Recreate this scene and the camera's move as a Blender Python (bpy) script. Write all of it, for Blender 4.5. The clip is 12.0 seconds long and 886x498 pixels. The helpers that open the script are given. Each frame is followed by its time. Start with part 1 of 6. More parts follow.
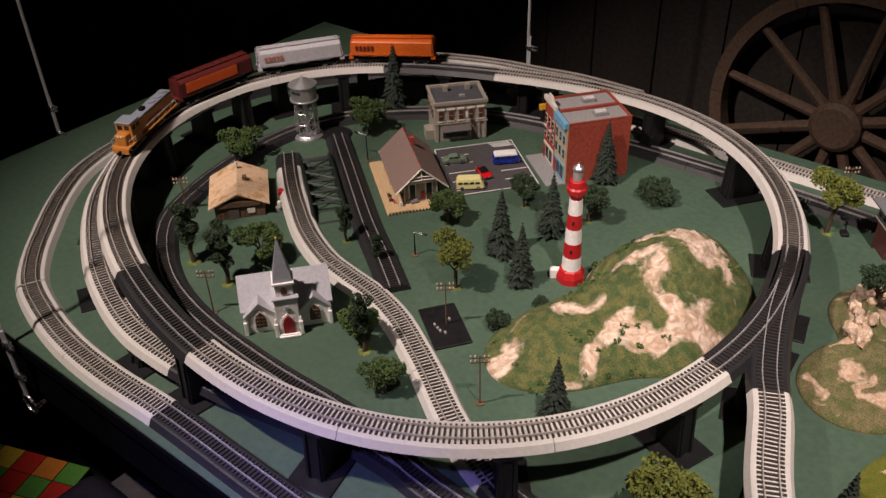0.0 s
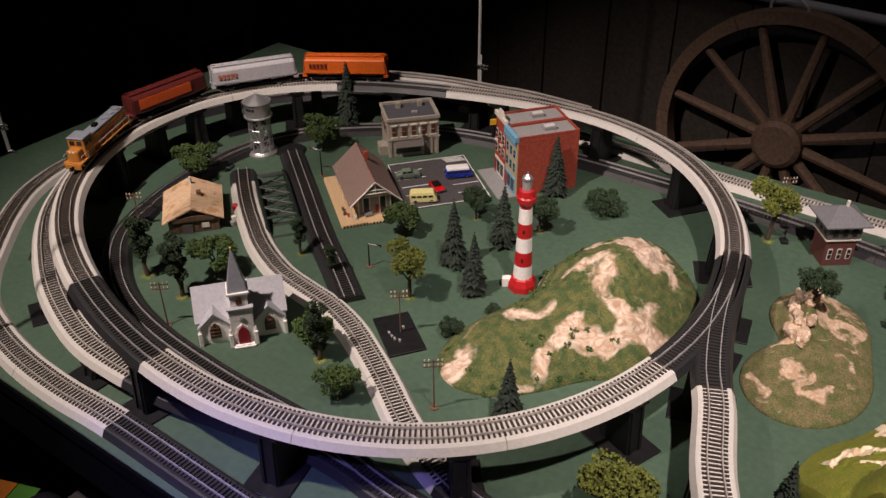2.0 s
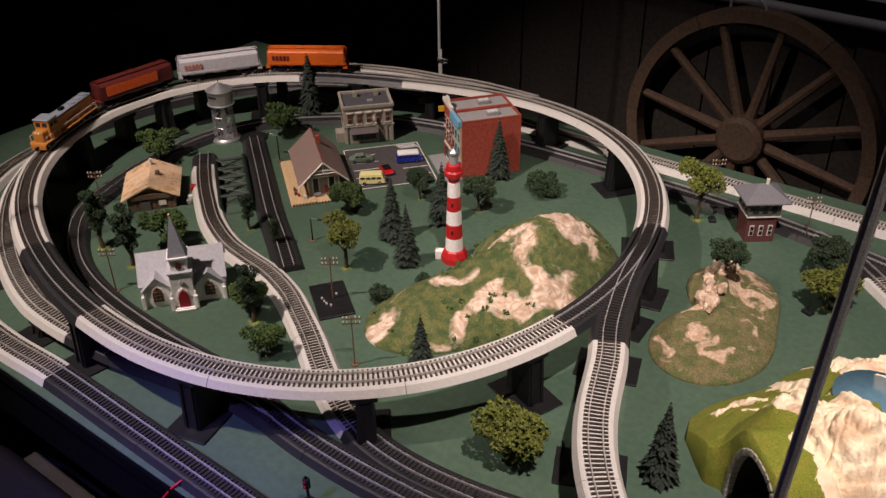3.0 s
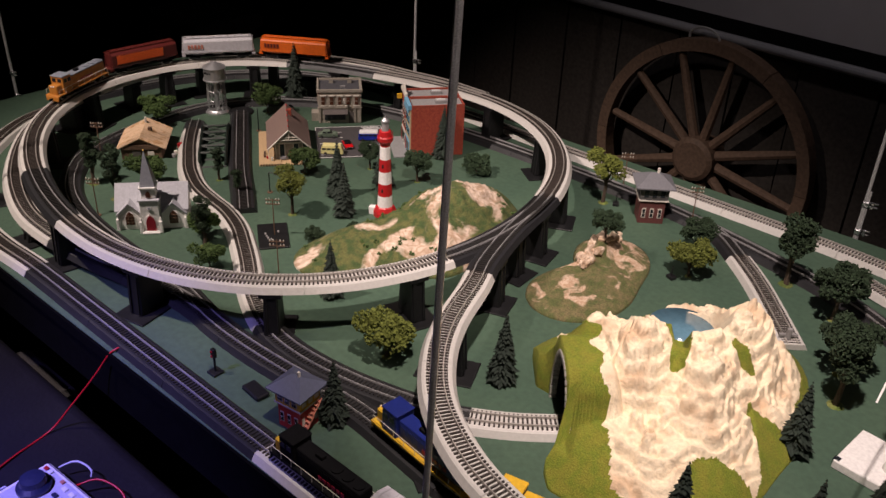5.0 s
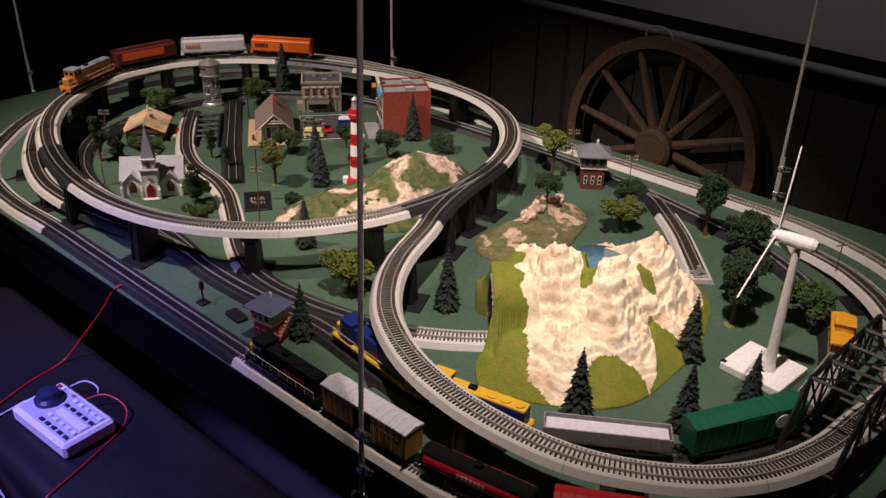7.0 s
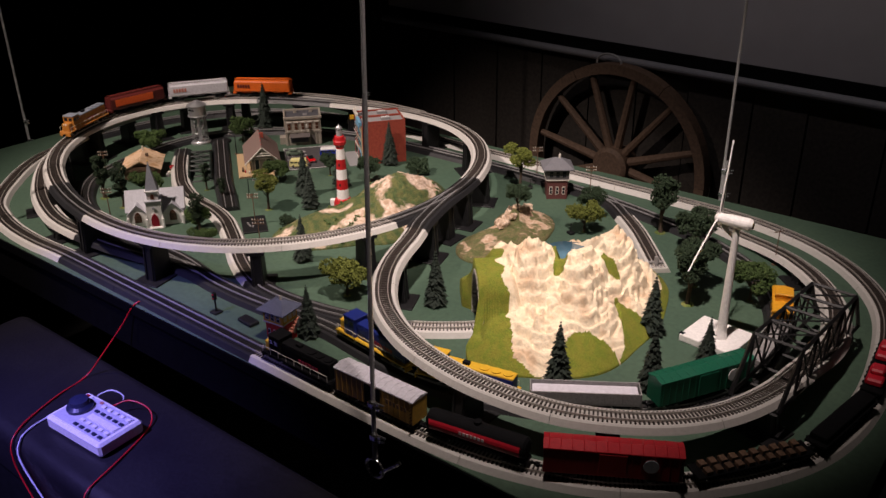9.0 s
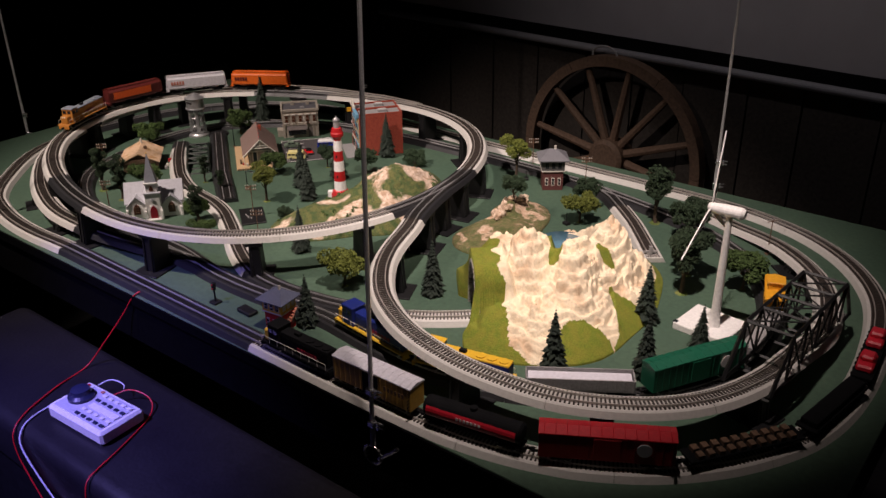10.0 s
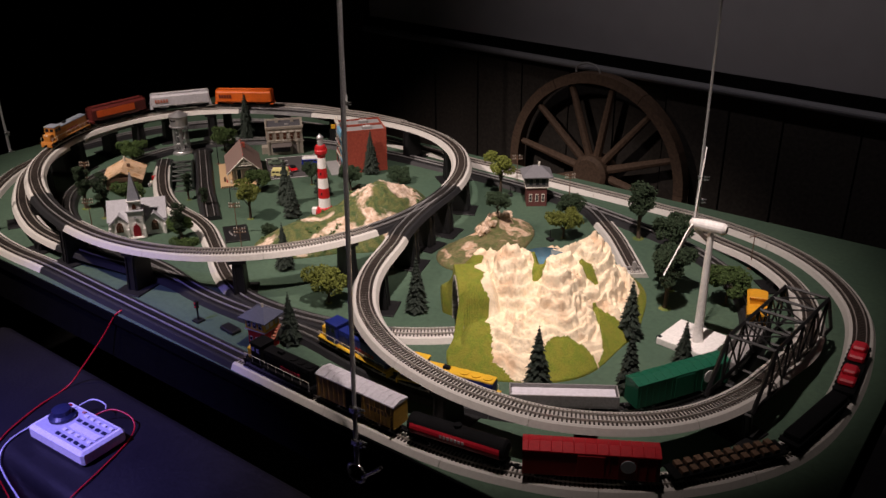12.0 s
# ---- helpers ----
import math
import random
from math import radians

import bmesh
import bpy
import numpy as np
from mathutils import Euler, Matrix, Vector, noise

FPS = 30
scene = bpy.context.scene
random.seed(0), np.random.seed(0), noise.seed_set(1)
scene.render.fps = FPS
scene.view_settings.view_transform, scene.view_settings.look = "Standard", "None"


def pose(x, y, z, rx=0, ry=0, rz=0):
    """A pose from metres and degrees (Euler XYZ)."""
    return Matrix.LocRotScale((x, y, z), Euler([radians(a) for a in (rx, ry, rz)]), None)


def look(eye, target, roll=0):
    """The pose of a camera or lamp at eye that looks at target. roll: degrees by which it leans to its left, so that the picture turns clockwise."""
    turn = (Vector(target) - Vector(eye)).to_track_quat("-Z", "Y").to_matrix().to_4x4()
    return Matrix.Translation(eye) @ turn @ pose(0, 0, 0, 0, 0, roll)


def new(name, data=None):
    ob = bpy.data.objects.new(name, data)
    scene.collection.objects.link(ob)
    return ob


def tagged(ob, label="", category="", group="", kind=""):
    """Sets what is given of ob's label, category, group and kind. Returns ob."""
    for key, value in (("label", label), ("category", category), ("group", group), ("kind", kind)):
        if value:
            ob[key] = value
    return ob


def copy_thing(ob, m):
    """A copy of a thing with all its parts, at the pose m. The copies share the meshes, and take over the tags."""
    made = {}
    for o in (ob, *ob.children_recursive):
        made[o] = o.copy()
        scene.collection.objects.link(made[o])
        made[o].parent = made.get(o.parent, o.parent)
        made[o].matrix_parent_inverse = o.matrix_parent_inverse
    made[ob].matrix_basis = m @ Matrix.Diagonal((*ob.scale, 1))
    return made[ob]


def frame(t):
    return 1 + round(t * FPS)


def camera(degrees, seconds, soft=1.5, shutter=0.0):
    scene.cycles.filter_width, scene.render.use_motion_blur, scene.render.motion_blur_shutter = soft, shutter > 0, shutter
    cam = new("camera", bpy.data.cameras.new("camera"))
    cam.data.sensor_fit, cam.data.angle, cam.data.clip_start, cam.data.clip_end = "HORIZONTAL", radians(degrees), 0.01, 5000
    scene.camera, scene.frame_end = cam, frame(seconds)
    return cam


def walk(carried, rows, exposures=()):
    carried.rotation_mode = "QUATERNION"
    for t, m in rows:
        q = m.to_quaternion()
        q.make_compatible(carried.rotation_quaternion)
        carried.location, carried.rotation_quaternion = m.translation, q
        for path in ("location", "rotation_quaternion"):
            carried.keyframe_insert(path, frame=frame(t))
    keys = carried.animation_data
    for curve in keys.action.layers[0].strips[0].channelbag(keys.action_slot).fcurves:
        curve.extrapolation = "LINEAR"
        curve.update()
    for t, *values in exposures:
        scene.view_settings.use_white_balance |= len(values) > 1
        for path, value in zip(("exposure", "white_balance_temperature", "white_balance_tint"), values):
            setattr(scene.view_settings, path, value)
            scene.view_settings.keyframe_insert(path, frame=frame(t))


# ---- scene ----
cam = camera(53.91, 12.0)
PATH = [  # seconds, eye, target, roll
    (0, (1.618, -0.384, 0.831), (0.589, 0.886, -0.323), -1.7),
    (0.5, (1.615, -0.388, 0.829), (0.614, 0.899, -0.329), -1.2),
    (1, (1.614, -0.395, 0.83), (0.606, 0.916, -0.296), -1.0),
    (1.5, (1.616, -0.399, 0.825), (0.622, 0.918, -0.306), -0.4),
    (2, (1.643, -0.408, 0.822), (0.673, 0.949, -0.282), -0.4),
    (2.5, (1.692, -0.404, 0.804), (0.761, 0.958, -0.327), -1.8),
    (3, (1.815, -0.408, 0.8), (0.796, 0.94, -0.27), -0.9),
    (3.2, (1.875, -0.412, 0.792), (0.833, 0.917, -0.28), 0.1),
    (4.8, (2.121, -0.492, 0.808), (1.003, 0.803, -0.226), 1.4),
    (5, (2.157, -0.504, 0.807), (1.042, 0.822, -0.193), 2.4),
    (5.5, (2.229, -0.538, 0.816), (1.105, 0.805, -0.151), 1.2),
    (6, (2.258, -0.611, 0.817), (1.229, 0.782, -0.183), 0.2),
    (6.5, (2.315, -0.644, 0.81), (1.238, 0.75, -0.137), 1.1),
    (7, (2.402, -0.636, 0.804), (1.251, 0.696, -0.146), 1.4),
    (7.5, (2.44, -0.667, 0.814), (1.296, 0.689, -0.11), 0.1),
    (9.5, (2.509, -0.826, 0.826), (1.392, 0.592, -0.035), -0.6),
    (10, (2.512, -0.825, 0.827), (1.403, 0.588, -0.051), -0.7),
    (10.5, (2.509, -0.822, 0.823), (1.402, 0.594, -0.056), -0.7),
    (11, (2.516, -0.824, 0.824), (1.411, 0.599, -0.045), -0.6),
    (11.5, (2.518, -0.825, 0.827), (1.415, 0.607, -0.029), -0.6),
    (12, (2.517, -0.821, 0.828), (1.422, 0.623, -0.017), -0.6),
]
walk(cam, [(t, look(eye, target, roll)) for t, eye, target, roll in PATH])

# ---- world and lights ----
world = bpy.data.worlds.new("world")
scene.world = world
world.use_nodes = True
world.node_tree.nodes["Background"].inputs[0].default_value = (0.55, 0.5, 0.6, 1)
world.node_tree.nodes["Background"].inputs[1].default_value = 0.03


def spot(name, eye, target, watts, color, angle, radius=0.025, blend=0.5):
    data = bpy.data.lights.new(name, "SPOT")
    data.energy, data.color, data.spot_size, data.spot_blend, data.shadow_soft_size = watts, color, radians(angle), blend, radius
    ob = new(name, data)
    ob.matrix_world = look(eye, target)
    return ob


WARM = (1.0, 0.82, 0.74)
spot("ceiling_spot_left", (0.50, -0.62, 1.95), (0.72, 0.62, 0.0), 245, WARM, 47, 0.03, 0.9)
spot("ceiling_spot_right", (1.98, -0.10, 1.95), (1.62, 0.60, 0.0), 245, (1.0, 0.82, 0.76), 46, 0.03, 1.0)
spot("ceiling_spot_violet", (1.0, -1.15, 1.6), (1.13, -0.30, -0.15), 340, (0.33, 0.27, 1.0), 32, 0.04, 1.0)
# fill lamp added to brighten the screen and back wall, no known fixture
spot("screen_fill", (1.2, 0.8, 2.1), (1.75, 1.98, 0.7), 17, (1.0, 0.88, 0.9), 80, 0.05, 1.0)


# ---- materials ----
def mat(name, base, rough=0.6, metal=0.0, vary=0.25, scale=60.0, bump=0.2, fine=4.0, other=None, mask=0.5, spread=0.12, coords="Object", spec=0.5):
    """A surface: base colour, mottled at two scales, towards the colour other where a broad noise passes mask."""
    m = bpy.data.materials.new(name)
    m.use_nodes = True
    nt = m.node_tree
    n, l = nt.nodes, nt.links
    bsdf = n["Principled BSDF"]
    tc = n.new("ShaderNodeTexCoord")
    big, small = n.new("ShaderNodeTexNoise"), n.new("ShaderNodeTexNoise")
    for node, s, d in ((big, scale, 4.0), (small, scale * fine, 5.0)):
        node.inputs["Scale"].default_value = s
        node.inputs["Detail"].default_value = d
        l.new(tc.outputs[coords], node.inputs["Vector"])
    mix = n.new("ShaderNodeMix")
    mix.data_type = "RGBA"
    mix.inputs[6].default_value = (*base, 1)
    mix.inputs[7].default_value = (*(other or base), 1)
    ramp = n.new("ShaderNodeMapRange")
    ramp.inputs[1].default_value, ramp.inputs[2].default_value = mask - spread, mask + spread
    l.new(big.outputs[0], ramp.inputs[0])
    l.new(ramp.outputs[0], mix.inputs[0])
    hsv = n.new("ShaderNodeHueSaturation")
    val = n.new("ShaderNodeMapRange")
    val.inputs[1].default_value, val.inputs[2].default_value = 0.25, 0.75
    val.inputs[3].default_value, val.inputs[4].default_value = 1 - vary, 1 + vary
    l.new(small.outputs[0], val.inputs[0])
    info = n.new("ShaderNodeObjectInfo")
    each = n.new("ShaderNodeMapRange")
    each.inputs[3].default_value, each.inputs[4].default_value = 1 - vary * 0.3, 1 + vary * 0.3
    l.new(info.outputs["Random"], each.inputs[0])
    mul = n.new("ShaderNodeMath")
    mul.operation = "MULTIPLY"
    l.new(val.outputs[0], mul.inputs[0])
    l.new(each.outputs[0], mul.inputs[1])
    l.new(mul.outputs[0], hsv.inputs["Value"])
    l.new(mix.outputs[2], hsv.inputs["Color"])
    l.new(hsv.outputs[0], bsdf.inputs["Base Color"])
    rr = n.new("ShaderNodeMapRange")
    rr.inputs[3].default_value, rr.inputs[4].default_value = max(0.02, rough - 0.12), min(1, rough + 0.12)
    l.new(big.outputs[0], rr.inputs[0])
    l.new(rr.outputs[0], bsdf.inputs["Roughness"])
    bsdf.inputs["Metallic"].default_value = metal
    bsdf.inputs["Specular IOR Level"].default_value = spec
    if bump:
        b = n.new("ShaderNodeBump")
        b.inputs["Strength"].default_value = bump
        b.inputs["Distance"].default_value = 0.002
        l.new(small.outputs[0], b.inputs["Height"])
        l.new(b.outputs[0], bsdf.inputs["Normal"])
    return m


def plastic(name, base, rough=0.42, vary=0.12, bump=0.05):
    return mat(name, base, rough, vary=vary, scale=25, fine=8, bump=bump)


M = {
    "table": mat("green_table_paint", (0.046, 0.086, 0.056), 0.75, vary=0.16, scale=7, fine=14, bump=0.15, other=(0.055, 0.098, 0.062), mask=0.55),
    "edge": mat("table_edge_paint", (0.022, 0.045, 0.03), 0.6, vary=0.25, scale=12),
    "skirt": mat("black_skirt_cloth", (0.0025, 0.0025, 0.003), 0.95, vary=0.3, scale=20, spec=0.03),
    "grey_bed": mat("grey_roadbed_plastic", (0.52, 0.50, 0.47), 0.6, vary=0.07, scale=30, fine=6, bump=0.12),
    "black_bed": mat("black_roadbed_plastic", (0.018, 0.018, 0.020), 0.45, vary=0.2, scale=30, fine=6, bump=0.12),
    "tie": mat("brown_tie_plastic", (0.030, 0.022, 0.018), 0.6, vary=0.35, scale=60),
    "tie_grey": mat("grey_tie_plastic", (0.020, 0.018, 0.017), 0.55, vary=0.35, scale=60),
    "rail": mat("nickel_rail", (0.60, 0.56, 0.52), 0.38, 0.55, vary=0.15, scale=40, bump=0.05),
    "steel_rail": mat("steel_rail", (0.55, 0.54, 0.55), 0.36, 0.6, vary=0.2, scale=40, bump=0.05),
    "pier": mat("black_pier_plastic", (0.010, 0.010, 0.011), 0.5, vary=0.3, scale=30, spec=0.3),
    "grass": mat("hill_grass_turf", (0.085, 0.125, 0.022), 0.95, vary=0.6, scale=34, fine=9, bump=1.0, other=(0.15, 0.16, 0.045), mask=0.52),
    "white": plastic("white_plastic", (0.78, 0.76, 0.74), 0.5),
    "wall": mat("dark_wall_boards", (0.050, 0.042, 0.036), 0.85, vary=0.35, scale=9, fine=9, bump=0.5),
    "wheelwood": mat("weathered_wheel_wood", (0.155, 0.098, 0.066), 0.75, vary=0.3, scale=14, fine=7, bump=0.5),
    "screen": mat("projection_screen_cloth", (0.55, 0.53, 0.56), 0.8, vary=0.04, scale=3, bump=0.02),
    "black": mat("matt_black", (0.006, 0.006, 0.007), 0.8, vary=0.3, scale=20, spec=0.12),
    "bar": plastic("screen_bar_grey", (0.35, 0.35, 0.38), 0.5),
    "vinyl": mat("black_bench_vinyl", (0.011, 0.010, 0.013), 0.42, vary=0.25, scale=9, fine=16, bump=0.25),
    "cable": mat("steel_cable", (0.62, 0.62, 0.62), 0.4, 0.4, vary=0.3, scale=200),
    "chrome": mat("zinc_hardware", (0.7, 0.7, 0.72), 0.25, 1.0, vary=0.15, scale=90),
    "bark": mat("tree_bark", (0.065, 0.045, 0.03), 0.9, vary=0.4, scale=160),
    "leaf": mat("foliage_green", (0.050, 0.088, 0.020), 0.9, vary=0.5, scale=90, bump=0.4),
    "leaf_dark": mat("foliage_dark_green", (0.020, 0.040, 0.016), 0.9, vary=0.5, scale=90, bump=0.4),
    "leaf_lime": mat("foliage_olive", (0.112, 0.132, 0.020), 0.9, vary=0.45, scale=90, bump=0.4),
    "fir": mat("fir_needles", (0.011, 0.020, 0.013), 0.85, vary=0.5, scale=120, bump=0.3),
    "red": plastic("red_paint", (0.42, 0.012, 0.016)),
    "floor": mat("dark_floor", (0.03, 0.028, 0.03), 0.7, vary=0.3, scale=5),
}


# ---- building helpers ----
def cube(bm, c, s, rz=0.0, rx=0.0, ry=0.0, taper=1.0):
    """A box of size s centred at c; taper scales its top."""
    r = bmesh.ops.create_cube(bm, size=1.0)["verts"]
    for v in r:
        if v.co.z > 0:
            v.co.x *= taper
            v.co.y *= taper
    bmesh.ops.transform(bm, verts=r, matrix=pose(*c, rx, ry, rz) @ Matrix.Diagonal((*s, 1)))
    return r


def rod(bm, a, b, r1, r2=None, seg=8, caps=True):
    a, b = Vector(a), Vector(b)
    d = b - a
    if d.length < 1e-6:
        return
    m = Matrix.Translation((a + b) / 2) @ d.to_track_quat("Z", "Y").to_matrix().to_4x4()
    bmesh.ops.create_cone(bm, cap_ends=caps, segments=seg, radius1=r1, radius2=r1 if r2 is None else r2, depth=d.length, matrix=m)


def prism(bm, profile, a, b, axis="y"):
    """Extrudes a closed profile of (u, z) along an axis from a to b."""
    put = (lambda u, z, w: (u, w, z)) if axis == "y" else (lambda u, z, w: (w, u, z))
    lo = [bm.verts.new(put(u, z, a)) for u, z in profile]
    hi = [bm.verts.new(put(u, z, b)) for u, z in profile]
    k = len(profile)
    for i in range(k):
        bm.faces.new((lo[i], lo[(i + 1) % k], hi[(i + 1) % k], hi[i]))
    bm.faces.new(lo[::-1])
    bm.faces.new(hi)


def lathe(bm, rings, seg=24, c=(0, 0)):
    """A turned body from rings of (radius, z)."""
    loops = []
    for r, z in rings:
        loops.append([bm.verts.new((c[0] + r * math.cos(2 * math.pi * i / seg), c[1] + r * math.sin(2 * math.pi * i / seg), z)) for i in range(seg)])
    for p, q in zip(loops, loops[1:]):
        for i in range(seg):
            j = (i + 1) % seg
            bm.faces.new((p[i], p[j], q[j], q[i]))
    bm.faces.new(loops[0][::-1])
    bm.faces.new(loops[-1])


def finish(bm, name, material, smooth=False, bevel=0.0):
    if bevel:
        bmesh.ops.bevel(bm, geom=[e for e in bm.edges if len(e.link_faces) == 2 and e.calc_face_angle(0) > 0.6], offset=bevel, segments=1, affect="EDGES", profile=0.5)
    bmesh.ops.recalc_face_normals(bm, faces=bm.faces)
    me = bpy.data.meshes.new(name)
    bm.to_mesh(me)
    bm.free()
    for x in material if isinstance(material, (list, tuple)) else [material]:
        me.materials.append(x)
    if smooth:
        for p in me.polygons:
            p.use_smooth = True
    return me


def part(name, bm, material, parent, label="", smooth=False, bevel=0.0):
    ob = new(name, finish(bm, name, material, smooth, bevel))
    ob.parent = parent
    return tagged(ob, label)


def thing(name, label, category, x=0.0, y=0.0, z=0.0, rz=0.0, group="", kind="", data=None):
    ob = new(name, data)
    if data is None:
        ob.empty_display_size = 0.01
    ob.matrix_basis = pose(x, y, z, 0, 0, rz)
    return tagged(ob, label, category, group, kind)


def solo(name, bm, material, label, category, kind="", group="", smooth=False, bevel=0.0, at=(0, 0, 0), rz=0.0):
    return thing(name, label, category, *at, rz, group, kind, finish(bm, name, material, smooth, bevel))


def B():
    return bmesh.new()


def mesh_of(name, verts, faces, material, smooth=False):
    me = bpy.data.meshes.new(name)
    me.from_pydata(verts, [], faces)
    me.materials.append(material)
    if smooth:
        for p in me.polygons:
            p.use_smooth = True
    return me


# ---- the large structure ----
X0, X1, Y0, Y1 = -0.02, 2.378, -0.020, 1.168
bm = B()
cube(bm, ((X0 + X1) / 2, (Y0 + Y1) / 2, -0.009), (X1 - X0, Y1 - Y0, 0.018))
layout = solo("layout_board", bm, M["table"], "green painted plywood board carrying the model railway", "table", kind="structure", bevel=0.001)
bm = B()
cube(bm, ((X0 + X1) / 2, Y0 + 0.012, -0.066), (X1 - X0 - 0.01, 0.02, 0.09))
cube(bm, ((X0 + X1) / 2, Y1 - 0.012, -0.066), (X1 - X0 - 0.01, 0.02, 0.09))
cube(bm, (X0 + 0.012, (Y0 + Y1) / 2, -0.066), (0.02, Y1 - Y0 - 0.06, 0.09))
cube(bm, (X1 - 0.012, (Y0 + Y1) / 2, -0.066), (0.02, Y1 - Y0 - 0.06, 0.09))
solo("layout_frame", bm, M["skirt"], "black wooden frame under the layout board", "frame", kind="structure")

bm = B()
cube(bm, ((X0 + X1) / 2, Y0 - 0.003, -0.011), (X1 - X0, 0.004, 0.020))
solo("front_trim", bm, M["skirt"], "black trim strip along the front board edge", "trim", kind="structure")

FLOOR = -0.80
bm = B()
cube(bm, (1.0, 0.0, FLOOR - 0.05), (7.0, 5.0, 0.1))
solo("floor", bm, M["floor"], "dark floor of the exhibition room", "floor", kind="structure")
bm = B()
cube(bm, (1.0, -0.2, 2.35), (7.0, 5.4, 0.1))
solo("ceiling", bm, M["black"], "black ceiling of the exhibition room", "ceiling", kind="structure")

WALL = 2.0
SKEW = Matrix.Translation((1.13, 1.96, 0)) @ pose(0, 0, 0, 0, 0, -4.6) @ Matrix.Translation((-1.13, -1.96, 0))
wall = thing("wall_north", "dark brown vertical board wall behind the layout", "wall", kind="structure")
bm = B()
cube(bm, (1.0, WALL + 0.08, 0.75), (7.0, 0.1, 3.1))
part("wall_core", bm, M["black"], wall)
random.seed(3)
x = -2.4
board = None
while x < 4.4:
    w = random.uniform(0.17, 0.24)
    bm = B()
    cube(bm, (x + w / 2, WALL + 0.015 + random.uniform(-0.003, 0.003), 0.75), (w - 0.006, 0.03, 3.1))
    part("board", bm, M["wall"], wall)
    x += w
wall.matrix_basis = SKEW
for nm, c, s in (("wall_west", (-2.5, 0, 0.75), (0.1, 5, 3.1)), ("wall_east", (4.5, 0, 0.75), (0.1, 5, 3.1)), ("wall_south", (1, -2.5, 0.75), (7, 0.1, 3.1))):
    bm = B()
    cube(bm, c, s)
    solo(nm, bm, M["black"], "plain black painted wall of the dark room", "wall", kind="structure")


# ---- railway tracks ----
def smooth_path(pts, closed, step=0.004):
    """A Catmull-Rom path through the points, resampled evenly."""
    p = [Vector(q) for q in pts]
    k = len(p)
    out = []
    for i in range(k if closed else k - 1):
        if closed:
            a, b, c, d = p[i - 1], p[i], p[(i + 1) % k], p[(i + 2) % k]
        else:
            b, c = p[i], p[i + 1]
            a = p[i - 1] if i else b + (b - c)
            d = p[i + 2] if i + 2 < k else c + (c - b)
        for j in range(24):
            t = j / 24
            out.append(0.5 * ((2 * b) + (c - a) * t + (2 * a - 5 * b + 4 * c - d) * t * t + (3 * b - a - 3 * c + d) * t ** 3))
    out.append(p[0].copy() if closed else p[-1].copy())
    for _ in range(14):  # relax small wiggles
        q = [v.copy() for v in out]
        for i in range(1, len(out) - 1):
            q[i] = (out[i - 1] + 2 * out[i] + out[i + 1]) / 4
        out = q
    res, acc = [out[0]], 0.0
    for a, b in zip(out, out[1:]):
        d = (b - a).length
        while acc + d >= step:
            t = (step - acc) / d
            a = a.lerp(b, t)
            res.append(a.copy())
            d = (b - a).length
            acc = 0.0
        acc += d
    return res


class Line:
    def __init__(self, pts, closed=False, step=0.004):
        self.p, self.step, self.closed = smooth_path(pts, closed, step), step, closed
        self.length = (len(self.p) - 1) * step

    def at(self, s):
        """The place and the heading at s metres along."""
        n = len(self.p)
        if self.closed:
            s %= self.length
        i = max(0, min(n - 2, int(s / self.step)))
        a, b = self.p[i], self.p[i + 1]
        lo, hi = self.p[max(0, i - 3)], self.p[min(n - 1, i + 4)]
        return a.lerp(b, s / self.step - i), (hi - lo).normalized()

    def near(self, x, y):
        return min(range(len(self.p)), key=lambda i: (self.p[i].x - x) ** 2 + (self.p[i].y - y) ** 2) * self.step


def sweep(line, s0, s1, profile, step=0.012):
    """Verts and faces of a profile of (across, up) swept along a line."""
    k = max(2, round((s1 - s0) / step) + 1)
    verts, faces, m = [], [], len(profile)
    for i in range(k):
        q, d = line.at(s0 + (s1 - s0) * i / (k - 1) * 0.9999)
        side = Vector((d.y, -d.x, 0)).normalized()
        verts += [q + side * u + Vector((0, 0, z)) for u, z in profile]
    for i in range(k - 1):
        for j in range(m):
            a, b = i * m + j, i * m + (j + 1) % m
            faces.append((a, b, b + m, a + m))
    faces.append(tuple(range(m))[::-1])
    faces.append(tuple(range((k - 1) * m, k * m)))
    return verts, faces


BED = [(-0.026, 0.0), (-0.0205, 0.0095), (-0.0175, 0.0105), (0.0175, 0.0105), (0.0205, 0.0095), (0.026, 0.0)]
TIE_TOP = 0.0125
RAIL = TIE_TOP + 0.0025


def tie_mesh(name, material):
    bm = B()
    cube(bm, (0, 0, 0.0115), (0.0025, 0.0290, 0.0022))
    return finish(bm, name, material)


TIES = {"grey": tie_mesh("tie", M["tie"]), "black": tie_mesh("dark_tie", M["tie_grey"])}


